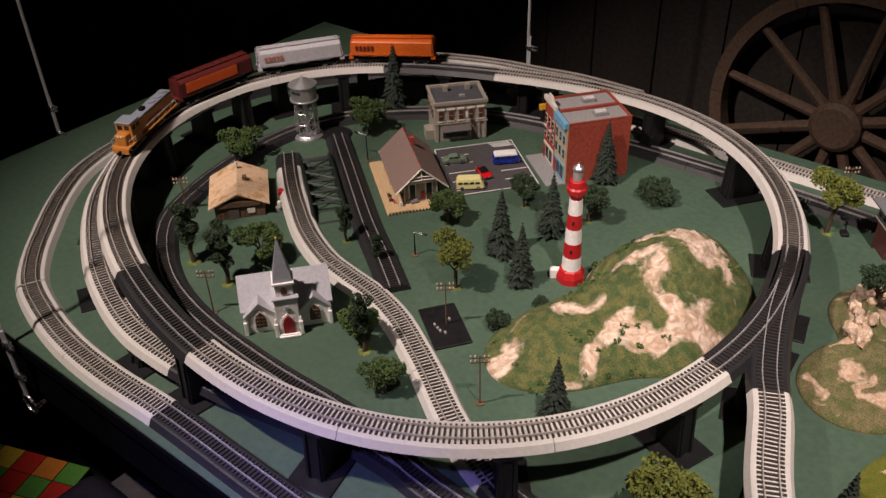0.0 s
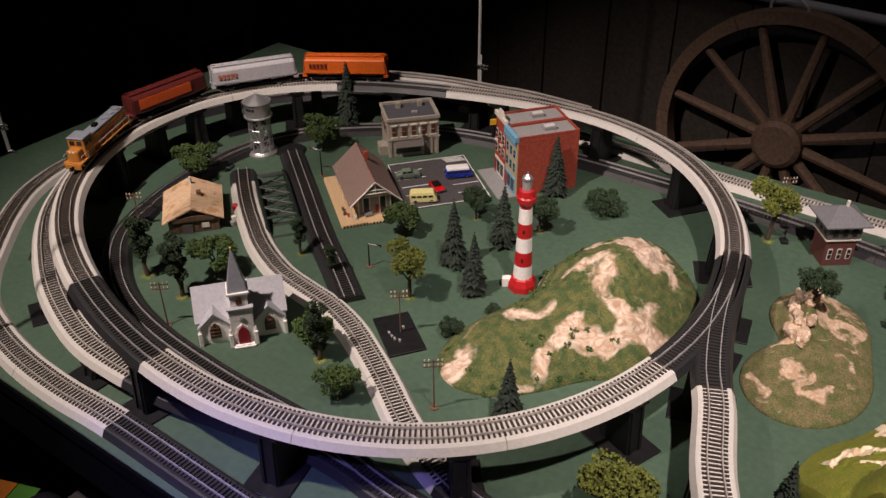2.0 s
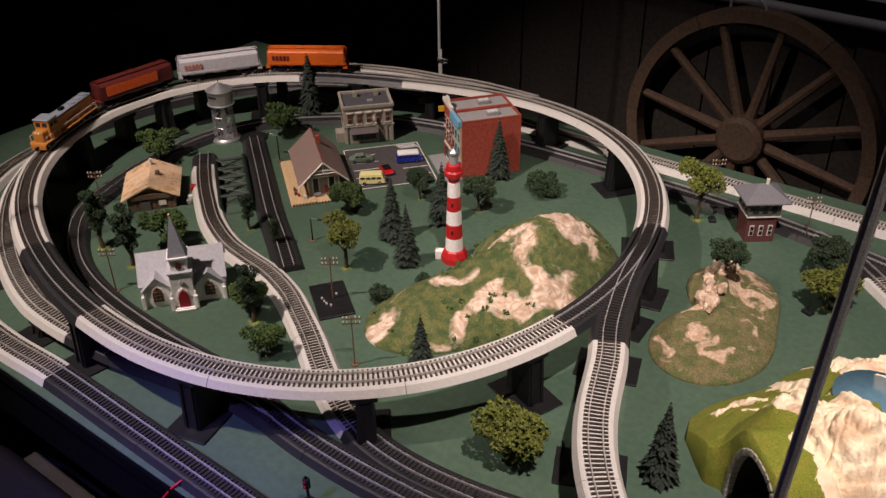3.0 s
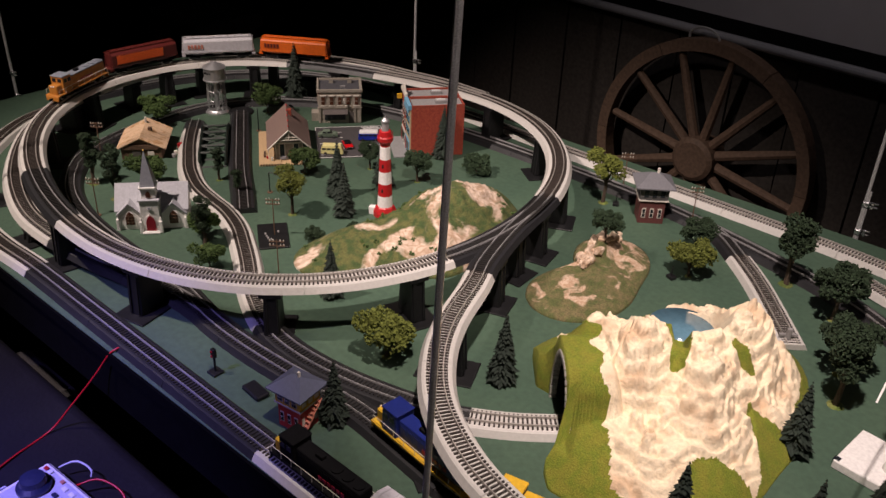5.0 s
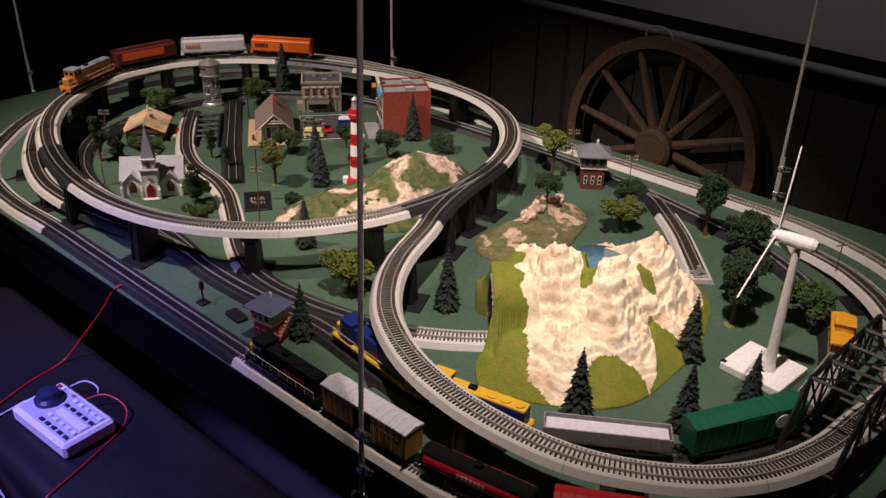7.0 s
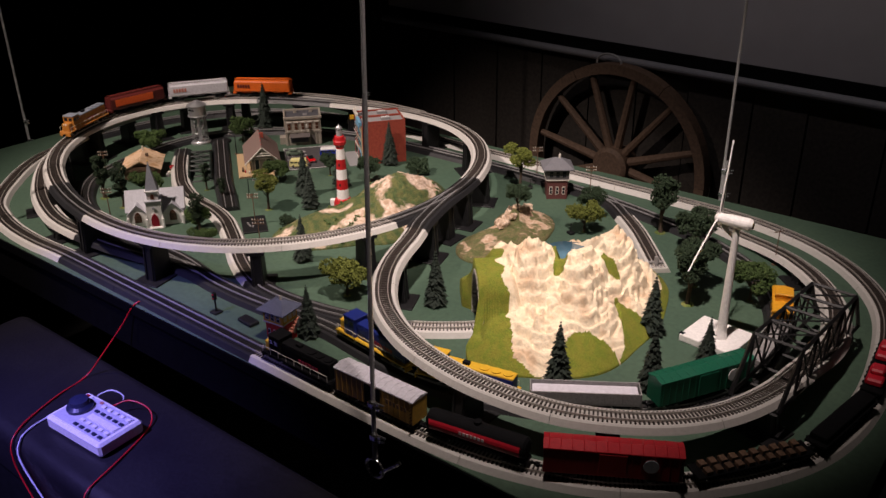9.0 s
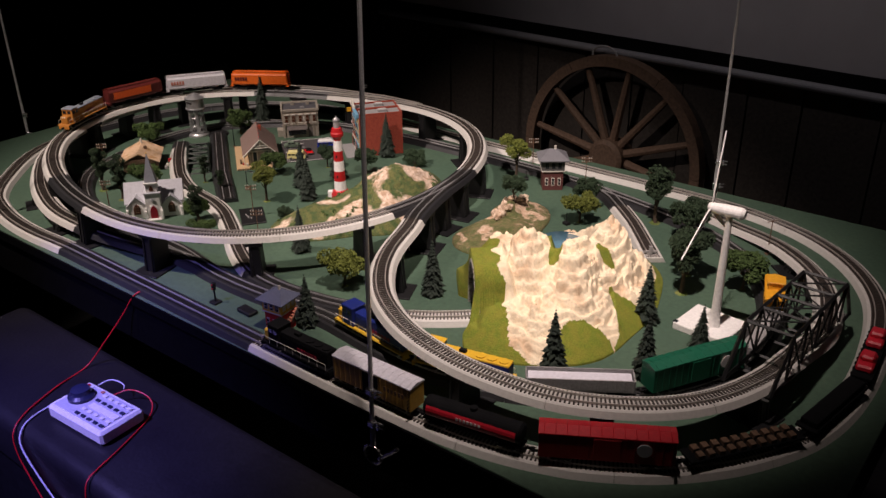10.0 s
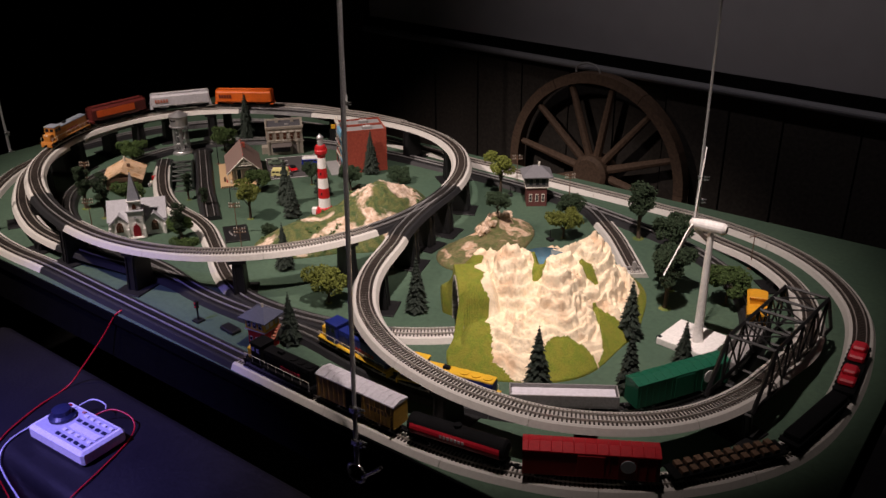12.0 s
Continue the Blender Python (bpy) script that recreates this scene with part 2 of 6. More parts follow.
def track(name, label, line, pieces, joints=0.2286):
    """One run of track: pieces are (from, to, 'grey' or 'black'); roadbed lengths, ties and two rails."""
    t = thing(name, label, "railway track", kind="")
    count, loose_v, loose_f = 0, {"grey": [], "black": []}, {"grey": [], "black": []}
    for a, b, kind in pieces:
        n = max(1, round((b - a) / joints))
        for i in range(n):
            s0, s1 = a + (b - a) * i / n, a + (b - a) * (i + 1) / n
            v, f = sweep(line, s0 + 0.0004, s1 - 0.0004, BED)
            ob = new("roadbed", mesh_of("roadbed", v, f, M[kind + "_bed"]))
            ob.parent = t
        for side in (-0.0083, 0.0083):
            v, f = sweep(line, a, b, [(side - 0.0008, TIE_TOP - 0.001), (side - 0.0006, RAIL), (side + 0.0006, RAIL), (side + 0.0008, TIE_TOP - 0.001)], 0.008)
            ob = new("rail", mesh_of("rail", v, f, M["rail" if kind == "grey" else "steel_rail"]))
            ob.parent = t
        k = int((b - a) / 0.0063)
        for i in range(k):
            q, d = line.at(a + (i + 0.5) * (b - a) / k)
            m = Matrix.Translation(q) @ Vector((d.x, d.y, 0)).to_track_quat("X", "Z").to_matrix().to_4x4()
            if count < 300:
                ob = new("tie", TIES[kind])
                ob.matrix_basis, ob.parent = m, t
                count += 1
            else:
                base = len(loose_v[kind])
                loose_v[kind] += [m @ v.co for v in TIES[kind].vertices]
                loose_f[kind] += [tuple(base + j for j in p.vertices) for p in TIES[kind].polygons]
    for kind in loose_v:
        if loose_v[kind]:
            ob = new("tie_run", mesh_of("tie_run", loose_v[kind], loose_f[kind], TIES[kind].materials[0]))
            ob.parent = t
            tagged(ob, kind="stuff")
    return t


# the raised oval, as a rounded curve about its middle
HIGH = 0.085
CX, CY = 0.8315, 0.561
oval = []
for i in range(28):
    a = 2 * math.pi * (i / 28) - 2.6
    r = 0.5263 + 0.0158 * math.cos(a) - 0.0056 * math.sin(a) + 0.0431 * math.cos(2 * a) + 0.0035 * math.sin(2 * a) - 0.0201 * math.cos(3 * a) - 0.0008 * math.sin(3 * a) - 0.0015 * math.cos(4 * a) - 0.0021 * math.sin(4 * a)
    oval.append((CX + r * math.cos(a), CY + r * math.sin(a), HIGH))
LOOP = Line(oval, closed=True)
FRONT = Line([(0.42, 0.062, 0), (0.51, 0.034, 0), (0.6, 0.018, 0), (0.7, 0.013, 0), (0.814, 0.017, 0), (1, 0.014, 0), (1.25, 0.01, 0), (1.5, 0.006, 0), (1.75, 0.004, 0), (1.9, 0.012, 0), (2.027, 0.046, 0),
              (2.111, 0.09, 0), (2.174, 0.139, 0), (2.231, 0.202, 0), (2.281, 0.285, 0), (2.308, 0.365, 0), (2.32, 0.465, 0), (2.317, 0.59, 0), (2.292, 0.745, 0), (2.25, 0.85, 0), (2.179, 0.944, 0), (2.088, 1.014, 0),
              (1.99, 1.055, 0), (1.885, 1.078, 0), (1.743, 1.088, 0), (1.55, 1.093, 0), (1.3, 1.098, 0), (1.05, 1.104, 0), (0.8, 1.11, 0), (0.641, 1.104, 0), (0.49, 1.071, 0), (0.347, 1, 0), (0.233, 0.888, 0),
              (0.159, 0.744, 0), (0.127, 0.577, 0), (0.128, 0.44, 0), (0.16, 0.325, 0), (0.222, 0.235, 0), (0.3, 0.155, 0), (0.355, 0.105, 0)], closed=True)
INNER = Line([(0.402, 0.4, 0), (0.442, 0.31, 0), (0.51, 0.245, 0), (0.6, 0.195, 0), (0.716, 0.166, 0), (0.869, 0.153, 0), (1.022, 0.152, 0), (1.152, 0.131, 0), (1.252, 0.126, 0), (1.357, 0.13, 0), (1.471, 0.139, 0),
              (1.582, 0.128, 0), (1.703, 0.116, 0), (1.837, 0.136, 0), (1.961, 0.19, 0), (2.062, 0.27, 0), (2.108, 0.331, 0), (2.142, 0.412, 0), (2.152, 0.51, 0), (2.14, 0.61, 0), (2.103, 0.706, 0), (2.05, 0.788, 0),
              (1.985, 0.85, 0), (1.87, 0.915, 0), (1.697, 0.965, 0), (1.502, 1.003, 0), (1.309, 1.018, 0), (1.115, 1.019, 0), (0.938, 1.014, 0), (0.759, 0.99, 0), (0.62, 0.946, 0), (0.508, 0.873, 0), (0.42, 0.779, 0),
              (0.373, 0.658, 0), (0.375, 0.521, 0)], closed=True)
YARD = Line([(0.44, 0.598, 0), (0.493, 0.552, 0), (0.55, 0.506, 0), (0.607, 0.465, 0), (0.67, 0.424, 0), (0.746, 0.39, 0), (0.812, 0.376, 0), (0.872, 0.366, 0), (0.939, 0.343, 0), (0.999, 0.31, 0), (1.054, 0.277, 0),
             (1.127, 0.229, 0), (1.205, 0.19, 0), (1.275, 0.171, 0), (1.363, 0.17, 0), (1.47, 0.187, 0), (1.592, 0.228, 0), (1.7, 0.309, 0), (1.771, 0.404, 0)])
SIDING = Line([(0.469, 0.708, 0), (0.603, 0.605, 0), (0.728, 0.509, 0), (0.818, 0.447, 0), (0.89, 0.395, 0)])
SPUR = Line([(1.56, 0.997, 0), (1.618, 0.972, 0), (1.678, 0.919, 0), (1.738, 0.86, 0), (1.787, 0.803, 0), (1.859, 0.715, 0)])
DOWN = Line([(0.953, 1.059, HIGH), (0.825, 1.059, HIGH), (0.738, 1.044, HIGH), (0.626, 1.024, HIGH), (0.495, 0.979, 0.083), (0.393, 0.913, 0.081), (0.31, 0.814, 0.077), (0.252, 0.68, 0.072), (0.237, 0.534, 0.066), (0.264, 0.391, 0.06), (0.328, 0.281, 0.054),
             (0.395, 0.211, 0.049), (0.493, 0.145, 0.043), (0.575, 0.106, 0.036), (0.668, 0.08, 0.028), (0.756, 0.078, 0.021), (0.856, 0.089, 0.014), (0.955, 0.112, 0.007), (1.054, 0.133, 0.002), (1.132, 0.135, 0)])
RAMP = Line([(1.37, 0.727, HIGH), (1.383, 0.67, HIGH), (1.404, 0.565, HIGH), (1.436, 0.46, HIGH), (1.465, 0.396, 0.084), (1.501, 0.298, 0.082), (1.547, 0.22, 0.08), (1.613, 0.153, 0.077), (1.71, 0.102, 0.074), (1.815, 0.08, 0.071), (1.905, 0.08, 0.069),
             (1.99, 0.096, 0.066), (2.065, 0.133, 0.063), (2.129, 0.186, 0.059), (2.178, 0.258, 0.054), (2.21, 0.35, 0.049), (2.223, 0.447, 0.043), (2.237, 0.574, 0.036), (2.205, 0.71, 0.029), (2.145, 0.814, 0.022), (2.072, 0.891, 0.015), (2.011, 0.934, 0.009),
             (1.938, 0.97, 0.003), (1.866, 1.004, 0)])

def cut(line, *marks):
    """Pieces of a line from marks of (x, y, kind): each kind runs on from its mark to the next."""
    s = sorted(((line.near(x, y), k) for x, y, k in marks), key=lambda q: q[0])
    out = []
    if s[0][0] > 0.01:
        out.append((0.0, s[0][0], s[-1][1] if line.closed else s[0][1]))
    for (a, k), (b, _) in zip(s, s[1:] + [(line.length, "")]):
        if b - a > 0.01:
            out.append((a, b, k))
    return out


track("raised_track", "raised oval of model railway track on grey and black roadbed", LOOP,
      cut(LOOP, (0.625, 0.124, "black"), (0.845, 0.083, "grey"), (1.396, 0.426, "black"), (1.367, 0.713, "grey"), (0.66, 0.988, "black"), (0.448, 0.883, "grey")))
track("outer_track", "outer ground level track on grey and black roadbed", FRONT,
      cut(FRONT, (0.814, 0.027, "black"), (1.442, 0.014, "grey"), (2.295, 0.674, "grey"), (0.621, 1.095, "black"), (0.145, 0.428, "grey")))
track("inner_track", "inner ground level track on black roadbed", INNER, cut(INNER, (0.424, 0.403, "black")))
track("yard_track", "yard track on grey roadbed curving towards the tunnel", YARD, cut(YARD, (0.446, 0.6, "black"), (0.486, 0.568, "grey"), (1.225, 0.181, "black"), (1.598, 0.228, "grey")))
track("siding_track", "straight black siding track beside the depot", SIDING, cut(SIDING, (0.469, 0.712, "black")))
track("spur_track", "short grey spur track ending behind the mountain", SPUR, cut(SPUR, (1.56, 0.997, "black"), (1.675, 0.922, "grey")))
track("descending_track", "grey ramp track falling round the outside of the oval", DOWN, cut(DOWN, (0.948, 1.056, "grey"), (0.775, 0.078, "black")))
track("ramp_track", "grey ramp track curving round the mountain", RAMP, cut(RAMP, (1.366, 0.733, "black"), (1.452, 0.425, "grey")))

# piers under the raised track


def pier(line, s):
    q, d = line.at(s)
    h = q.z - 0.0005
    if h < 0.012:
        return
    p = thing("bridge_pier", "black plastic bridge pier standing on a flat foot plate", "bridge pier", q.x, q.y, 0, math.degrees(math.atan2(d.y, d.x)), group="piers under the raised track")
    bm = B()
    cube(bm, (0, 0, 0.0015), (0.062, 0.088, 0.003))
    part("foot_plate", bm, M["pier"], p, bevel=0.0008)
    bm = B()
    cube(bm, (0, 0, 0.003 + h / 2 - 0.0035), (0.026, 0.052, h - 0.007), taper=0.82)
    part("column", bm, M["pier"], p, bevel=0.0015)
    bm = B()
    cube(bm, (0, 0, h - 0.004), (0.034, 0.05, 0.008))
    part("cap", bm, M["pier"], p, bevel=0.001)
    bm = B()
    for sx in (-0.008, 0.008):
        cube(bm, (sx, 0, h * 0.5), (0.004, 0.056, h * 0.86), taper=0.85)
    part("rib", bm, M["pier"], p)


for i in range(15):
    pier(LOOP, LOOP.length * (i + 0.28) / 15)
for i in range(11):
    pier(DOWN, 0.25 + i * 0.185)
for s in (0.06, 0.25, 0.45, 0.66, 0.88, 1.10, 1.36, 1.92, 2.10):
    pier(RAMP, s)

# ---- hills ----
def leaf_cloud(rng, blobs, count, size, flat=0.75):
    """Many small leaf tufts spread over the skins of several blobs."""
    verts, faces = [], []
    for _ in range(count):
        bx, by, bz, br = rng.choice(blobs)
        while True:
            v = Vector((rng.gauss(0, 1), rng.gauss(0, 1), rng.gauss(0, 1)))
            if v.length > 0.1:
                break
        v.normalize()
        q = Vector((bx, by, bz)) + Vector((v.x, v.y, v.z * flat)) * br * rng.uniform(0.62, 1.06)
        s = size * rng.uniform(0.55, 1.25)
        base = len(verts)
        turn = Euler((rng.uniform(0, 6), rng.uniform(0, 6), rng.uniform(0, 6))).to_matrix()
        for p in ((1, 0, -0.4), (-0.5, 0.87, -0.4), (-0.5, -0.87, -0.4), (0, 0, 0.9)):
            verts.append(q + turn @ Vector(p) * s)
        faces += [(base, base + 1, base + 3), (base + 1, base + 2, base + 3), (base + 2, base, base + 3), (base, base + 2, base + 1)]
    return verts, faces


def relief(name, outline, height, label, material, rings=26, seg=84):
    """A mound on its footprint: outline(angle) gives the radius, height(x, y, u) the rise, u from 0 at the middle to 1 at the foot."""
    verts, faces = [], []
    for i in range(rings + 1):
        u = i / rings
        for j in range(seg):
            a = 2 * math.pi * j / seg
            r = outline(a) * u
            x, y = r * math.cos(a), r * math.sin(a)
            verts.append((x, y, height(x, y, u)))
    for i in range(rings):
        for j in range(seg):
            k = (j + 1) % seg
            faces.append((i * seg + j, (i + 1) * seg + j, (i + 1) * seg + k, i * seg + k))
    base = len(verts)
    for j in range(seg):
        a = 2 * math.pi * j / seg
        verts.append((outline(a) * math.cos(a), outline(a) * math.sin(a), 0.0))
    for j in range(seg):
        k = (j + 1) % seg
        faces.append((rings * seg + j, base + j, base + k, rings * seg + k))
    me = mesh_of(name, verts, faces, material, True)
    return me


def rock_material(name, grass, grass2, rock, rock2, cover, scale, up=0.35, low=0.0, top=0.0):
    """Turf on the flatter and lower parts, bare rock where it is steep or high."""
    m = mat(name, grass, 0.95, vary=0.55, scale=70, fine=7, bump=1.0, other=grass2)
    n, l = m.node_tree.nodes, m.node_tree.links
    bsdf, hsv = n["Principled BSDF"], next(q for q in n if q.type == "HUE_SAT")
    tc = n.new("ShaderNodeTexCoord")
    no, fine = n.new("ShaderNodeTexNoise"), n.new("ShaderNodeTexNoise")
    no.inputs["Scale"].default_value, no.inputs["Detail"].default_value, no.inputs["Distortion"].default_value = scale, 6, 0.6
    fine.inputs["Scale"].default_value, fine.inputs["Detail"].default_value, fine.inputs["Distortion"].default_value = scale * 5, 8, 1.5
    l.new(tc.outputs["Object"], no.inputs["Vector"])
    l.new(tc.outputs["Object"], fine.inputs["Vector"])
    sep = n.new("ShaderNodeSeparateXYZ")
    l.new(tc.outputs["Object"], sep.inputs[0])
    hi = n.new("ShaderNodeMapRange")
    hi.inputs[1].default_value, hi.inputs[2].default_value = low, top
    hi.inputs[3].default_value, hi.inputs[4].default_value = -up, up
    l.new(sep.outputs[2], hi.inputs[0])
    add = n.new("ShaderNodeMath")
    l.new(no.outputs[0], add.inputs[0])
    l.new(hi.outputs[0], add.inputs[1])
    mask = n.new("ShaderNodeMapRange")
    mask.inputs[1].default_value, mask.inputs[2].default_value = cover - 0.03, cover + 0.03
    l.new(add.outputs[0], mask.inputs[0])
    rk = n.new("ShaderNodeMix")
    rk.data_type = "RGBA"
    rk.inputs[6].default_value, rk.inputs[7].default_value = (*rock, 1), (*rock2, 1)
    rr = n.new("ShaderNodeMapRange")
    rr.inputs[1].default_value, rr.inputs[2].default_value = 0.38, 0.66
    l.new(fine.outputs[0], rr.inputs[0])
    l.new(rr.outputs[0], rk.inputs[0])
    mix = n.new("ShaderNodeMix")
    mix.data_type = "RGBA"
    l.new(mask.outputs[0], mix.inputs[0])
    l.new(hsv.outputs[0], mix.inputs[6])
    l.new(rk.outputs[2], mix.inputs[7])
    l.new(mix.outputs[2], bsdf.inputs["Base Color"])
    bsdf.inputs["Roughness"].default_value = 0.9
    return m


def ridge_noise(x, y, s, seed):
    return 1 - abs(noise.noise(Vector((x * s, y * s, seed)))) * 2


M["hill"] = rock_material("hill_turf_and_rock", (0.040, 0.068, 0.017), (0.105, 0.108, 0.033), (0.40, 0.27, 0.18), (0.72, 0.58, 0.47), 0.545, 12, 0.05, 0.0, 0.09)
M["mgrass"] = mat("bright_mountain_turf", (0.150, 0.185, 0.014), 0.95, vary=0.35, scale=60, fine=9, bump=0.9, other=(0.20, 0.20, 0.022))
M["mrock"] = mat("cream_mountain_rock", (0.80, 0.67, 0.48), 0.85, vary=0.14, scale=26, fine=8, bump=1.0, other=(0.60, 0.43, 0.28), mask=0.60, spread=0.10)
M["mountain"] = rock_material("mountain_turf_and_rock", (0.155, 0.185, 0.016), (0.20, 0.20, 0.022), (0.60, 0.42, 0.26), (0.80, 0.66, 0.46), 0.47, 6, 0.22, 0.02, 0.17)
M["island"] = rock_material("island_turf_and_rock", (0.085, 0.100, 0.030), (0.16, 0.13, 0.06), (0.42, 0.27, 0.17), (0.62, 0.48, 0.36), 0.565, 24, 0.10, 0.0, 0.04)


def hill_outline(a):
    return 0.1643 + 0.0016 * math.cos(a) - 0.0013 * math.sin(a) - 0.0524 * math.cos(2 * a) + 0.0239 * math.sin(2 * a) + 0.0201 * math.cos(3 * a) - 0.0006 * math.sin(3 * a) - 0.0014 * math.cos(4 * a) - 0.0147 * math.sin(4 * a) - 0.0081 * math.cos(5 * a) + 0.0071 * math.sin(5 * a)


def hill_height(x, y, u):
    dome = (1 - u ** 2.2) ** 0.9 if u < 1 else 0
    spine = 0.24 * x + 0.97 * y
    along = 0.40 + 0.60 / (1 + math.exp(-(spine + 0.01) * 20))
    lump = 0.84 + 0.26 * noise.noise(Vector((x * 10, y * 10, 3))) + 0.11 * ridge_noise(x, y, 26, 5) + 0.05 * ridge_noise(x, y, 70, 2) + 0.02 * noise.noise(Vector((x * 160, y * 160, 2)))
    return 0.003 + 0.108 * dome * along * lump


hill = thing("grassy_hill", "low model hill of green turf with tan rock patches", "hill", 1.215, 0.575, 0, 0)
ob = new("slope", relief("slope", hill_outline, hill_height, "", M["hill"], 44, 130))
ob.parent = hill
rng = random.Random(8)
tv, tf = [], []
for _ in range(110):
    a, u = rng.uniform(0, 2 * math.pi), rng.uniform(0.35, 1.0) ** 0.6
    r = hill_outline(a) * u
    x, y = r * math.cos(a), r * math.sin(a)
    if noise.noise(Vector((x * 14, y * 14, 9))) > 0.10:
        continue
    v, f = leaf_cloud(rng, [(x, y, hill_height(x, y, u), rng.uniform(0.003, 0.007))], 14, 0.0028, 0.6)
    tf += [tuple(q + len(tv) for q in face) for face in f]
    tv += v
ob = new("turf_tuft", mesh_of("turf_tuft", tv, tf, M["leaf"]))
ob.parent = hill
tagged(ob, kind="stuff")


def island_outline(a):
    return 0.117 * (1 + 0.42 * math.cos(2 * a) - 0.10 * math.cos(a) + 0.10 * math.sin(3 * a)) * 0.94


def island_height(x, y, u):
    rim = (1 - u ** 3) ** 0.8 if u < 1 else 0
    crag = math.exp(-(((x - 0.055) / 0.075) ** 2 + ((y - 0.030) / 0.020) ** 2))
    return 0.0035 + rim * (0.013 + 0.006 * noise.noise(Vector((x * 25, y * 25, 2))) + 0.003 * ridge_noise(x, y, 60, 3) + 0.022 * crag * (0.6 + 0.7 * ridge_noise(x, y, 38, 1)))


island = thing("rocky_island", "flat turf mound with a rocky crag", "hill", 1.520, 0.688, 0, 98)
ob = new("mound", relief("mound", island_outline, island_height, "", M["island"], 30, 100))
ob.parent = island
M["crag"] = mat("crag_rock", (0.38, 0.26, 0.17), 0.9, vary=0.4, scale=60, fine=5, bump=1.0, other=(0.66, 0.52, 0.40), mask=0.5)
rng = random.Random(21)
for i in range(15):
    x, y, s = -0.02 + i * 0.0095, 0.032 + rng.uniform(-0.012, 0.012), rng.uniform(0.006, 0.012)
    bm = B()
    bmesh.ops.create_icosphere(bm, subdivisions=3, radius=s)
    for q in bm.verts:
        p = q.co * 90 + Vector((i * 3.1, 0, 0))
        q.co *= 0.75 + 0.8 * abs(noise.noise(p)) + 0.5 * noise.noise(p * 0.6) + 0.22 * noise.noise(p * 2.6)
        q.co.x *= 1.5
        q.co.z *= 0.95
    r = math.hypot(x, y)
    bmesh.ops.translate(bm, verts=bm.verts, vec=(x, y, island_height(x, y, min(1, r / island_outline(math.atan2(y, x)))) + s * 0.12))
    part("boulder", bm, M["crag"], island)

# the mountain, with its tunnel mouth in a straight face towards the front left
MX, MY = 1.762, 0.461
FACE = 0.156
MOUTH, MOUTH_TOP = 0.059, 0.108
PORTAL = Vector((1.692, 0.314, 0.0)) - Vector((MX, MY, 0))
FX, FY = -0.742, -0.670
PORTAL_SIDE = -PORTAL.x * FY + PORTAL.y * FX


def foot_radius(a):
    return 0.2251 + 0.0065 * math.cos(a) - 0.0117 * math.sin(a) - 0.0292 * math.cos(2 * a) + 0.0137 * math.sin(2 * a) - 0.0056 * math.cos(3 * a) - 0.0116 * math.sin(3 * a) + 0.004 * math.sin(7 * a)


def mountain_outline(a):
    c = math.cos(a - math.atan2(FY, FX))
    r = foot_radius(a)
    if c < 0.2 or FACE / c > r:
        return r
    s = FACE * math.sin(a - math.atan2(FY, FX)) / c - PORTAL_SIDE
    return FACE / c + min(0.036, r - FACE / c) * (fade((s - 0.058) / 0.012) + 0.5 * fade((-s - 0.064) / 0.02))


def mouth_height(s):
    return MOUTH_TOP * (1 - (abs(s) / MOUTH) ** 2.5) ** (1 / 2.2) if abs(s) < MOUTH else 0.0


def fade(x):
    x = min(1, max(0, x))
    return x * x * (3 - 2 * x)


def rocky(x, y):
    """Where the mountain is bare rock: all but its foot, the flank by the tunnel and a few grass patches."""
    n = 0.010 * noise.noise(Vector((x * 26, y * 26, 4))) + 0.005 * noise.noise(Vector((x * 70, y * 70, 4)))
    a = math.degrees(math.atan2(y, x))
    d = foot_radius(radians(a)) - math.hypot(x, y)
    face = FACE - (x * FX + y * FY)
    back = fade((y - 0.0) / 0.05) * fade((0.0 - x) / 0.04)
    if face < 0.048 + n * 1.6 + 0.03 * back or (a > 120 or a < -175):
        return noise.noise(Vector((x * 22 + y * 10, y * 30, 9))) > 0.20 and y > -0.06 and face > 0.02
    if a < -58:
        grass = 0.065 * fade((-a - 58) / 45)
    elif a < -27:
        grass = 0.060 * math.sqrt(max(0, 1 - ((a + 43) / 15.5) ** 2))
    elif a < 3:
        grass = 0.010 + 0.062 * fade((a + 22) / 22)
    else:
        grass = 0.018 + 0.05 * fade((9 - a) / 6)
    if d < grass + n * 0.7:
        return False
    q = Vector((x - 0.035, y + 0.045))
    along, side = q.x * -0.45 + q.y * 0.89, q.x * 0.89 + q.y * 0.45
    if -0.030 < along < 0.06 and abs(side) < 0.008 + 0.14 * max(0, along + 0.03) + n * 0.5:
        return False
    return math.hypot((x - 0.093) / 1.5, y - 0.040) > 0.013 + n * 0.5


SUMMITS = [(-0.002, -0.088, 0.184, 0.048), (0.084, 0.102, 0.178, 0.046), (0.080, -0.055, 0.168, 0.056), (0.010, -0.010, 0.128, 0.120), (0.05, 0.05, 0.140, 0.09), (-0.075, -0.075, 0.150, 0.06)]


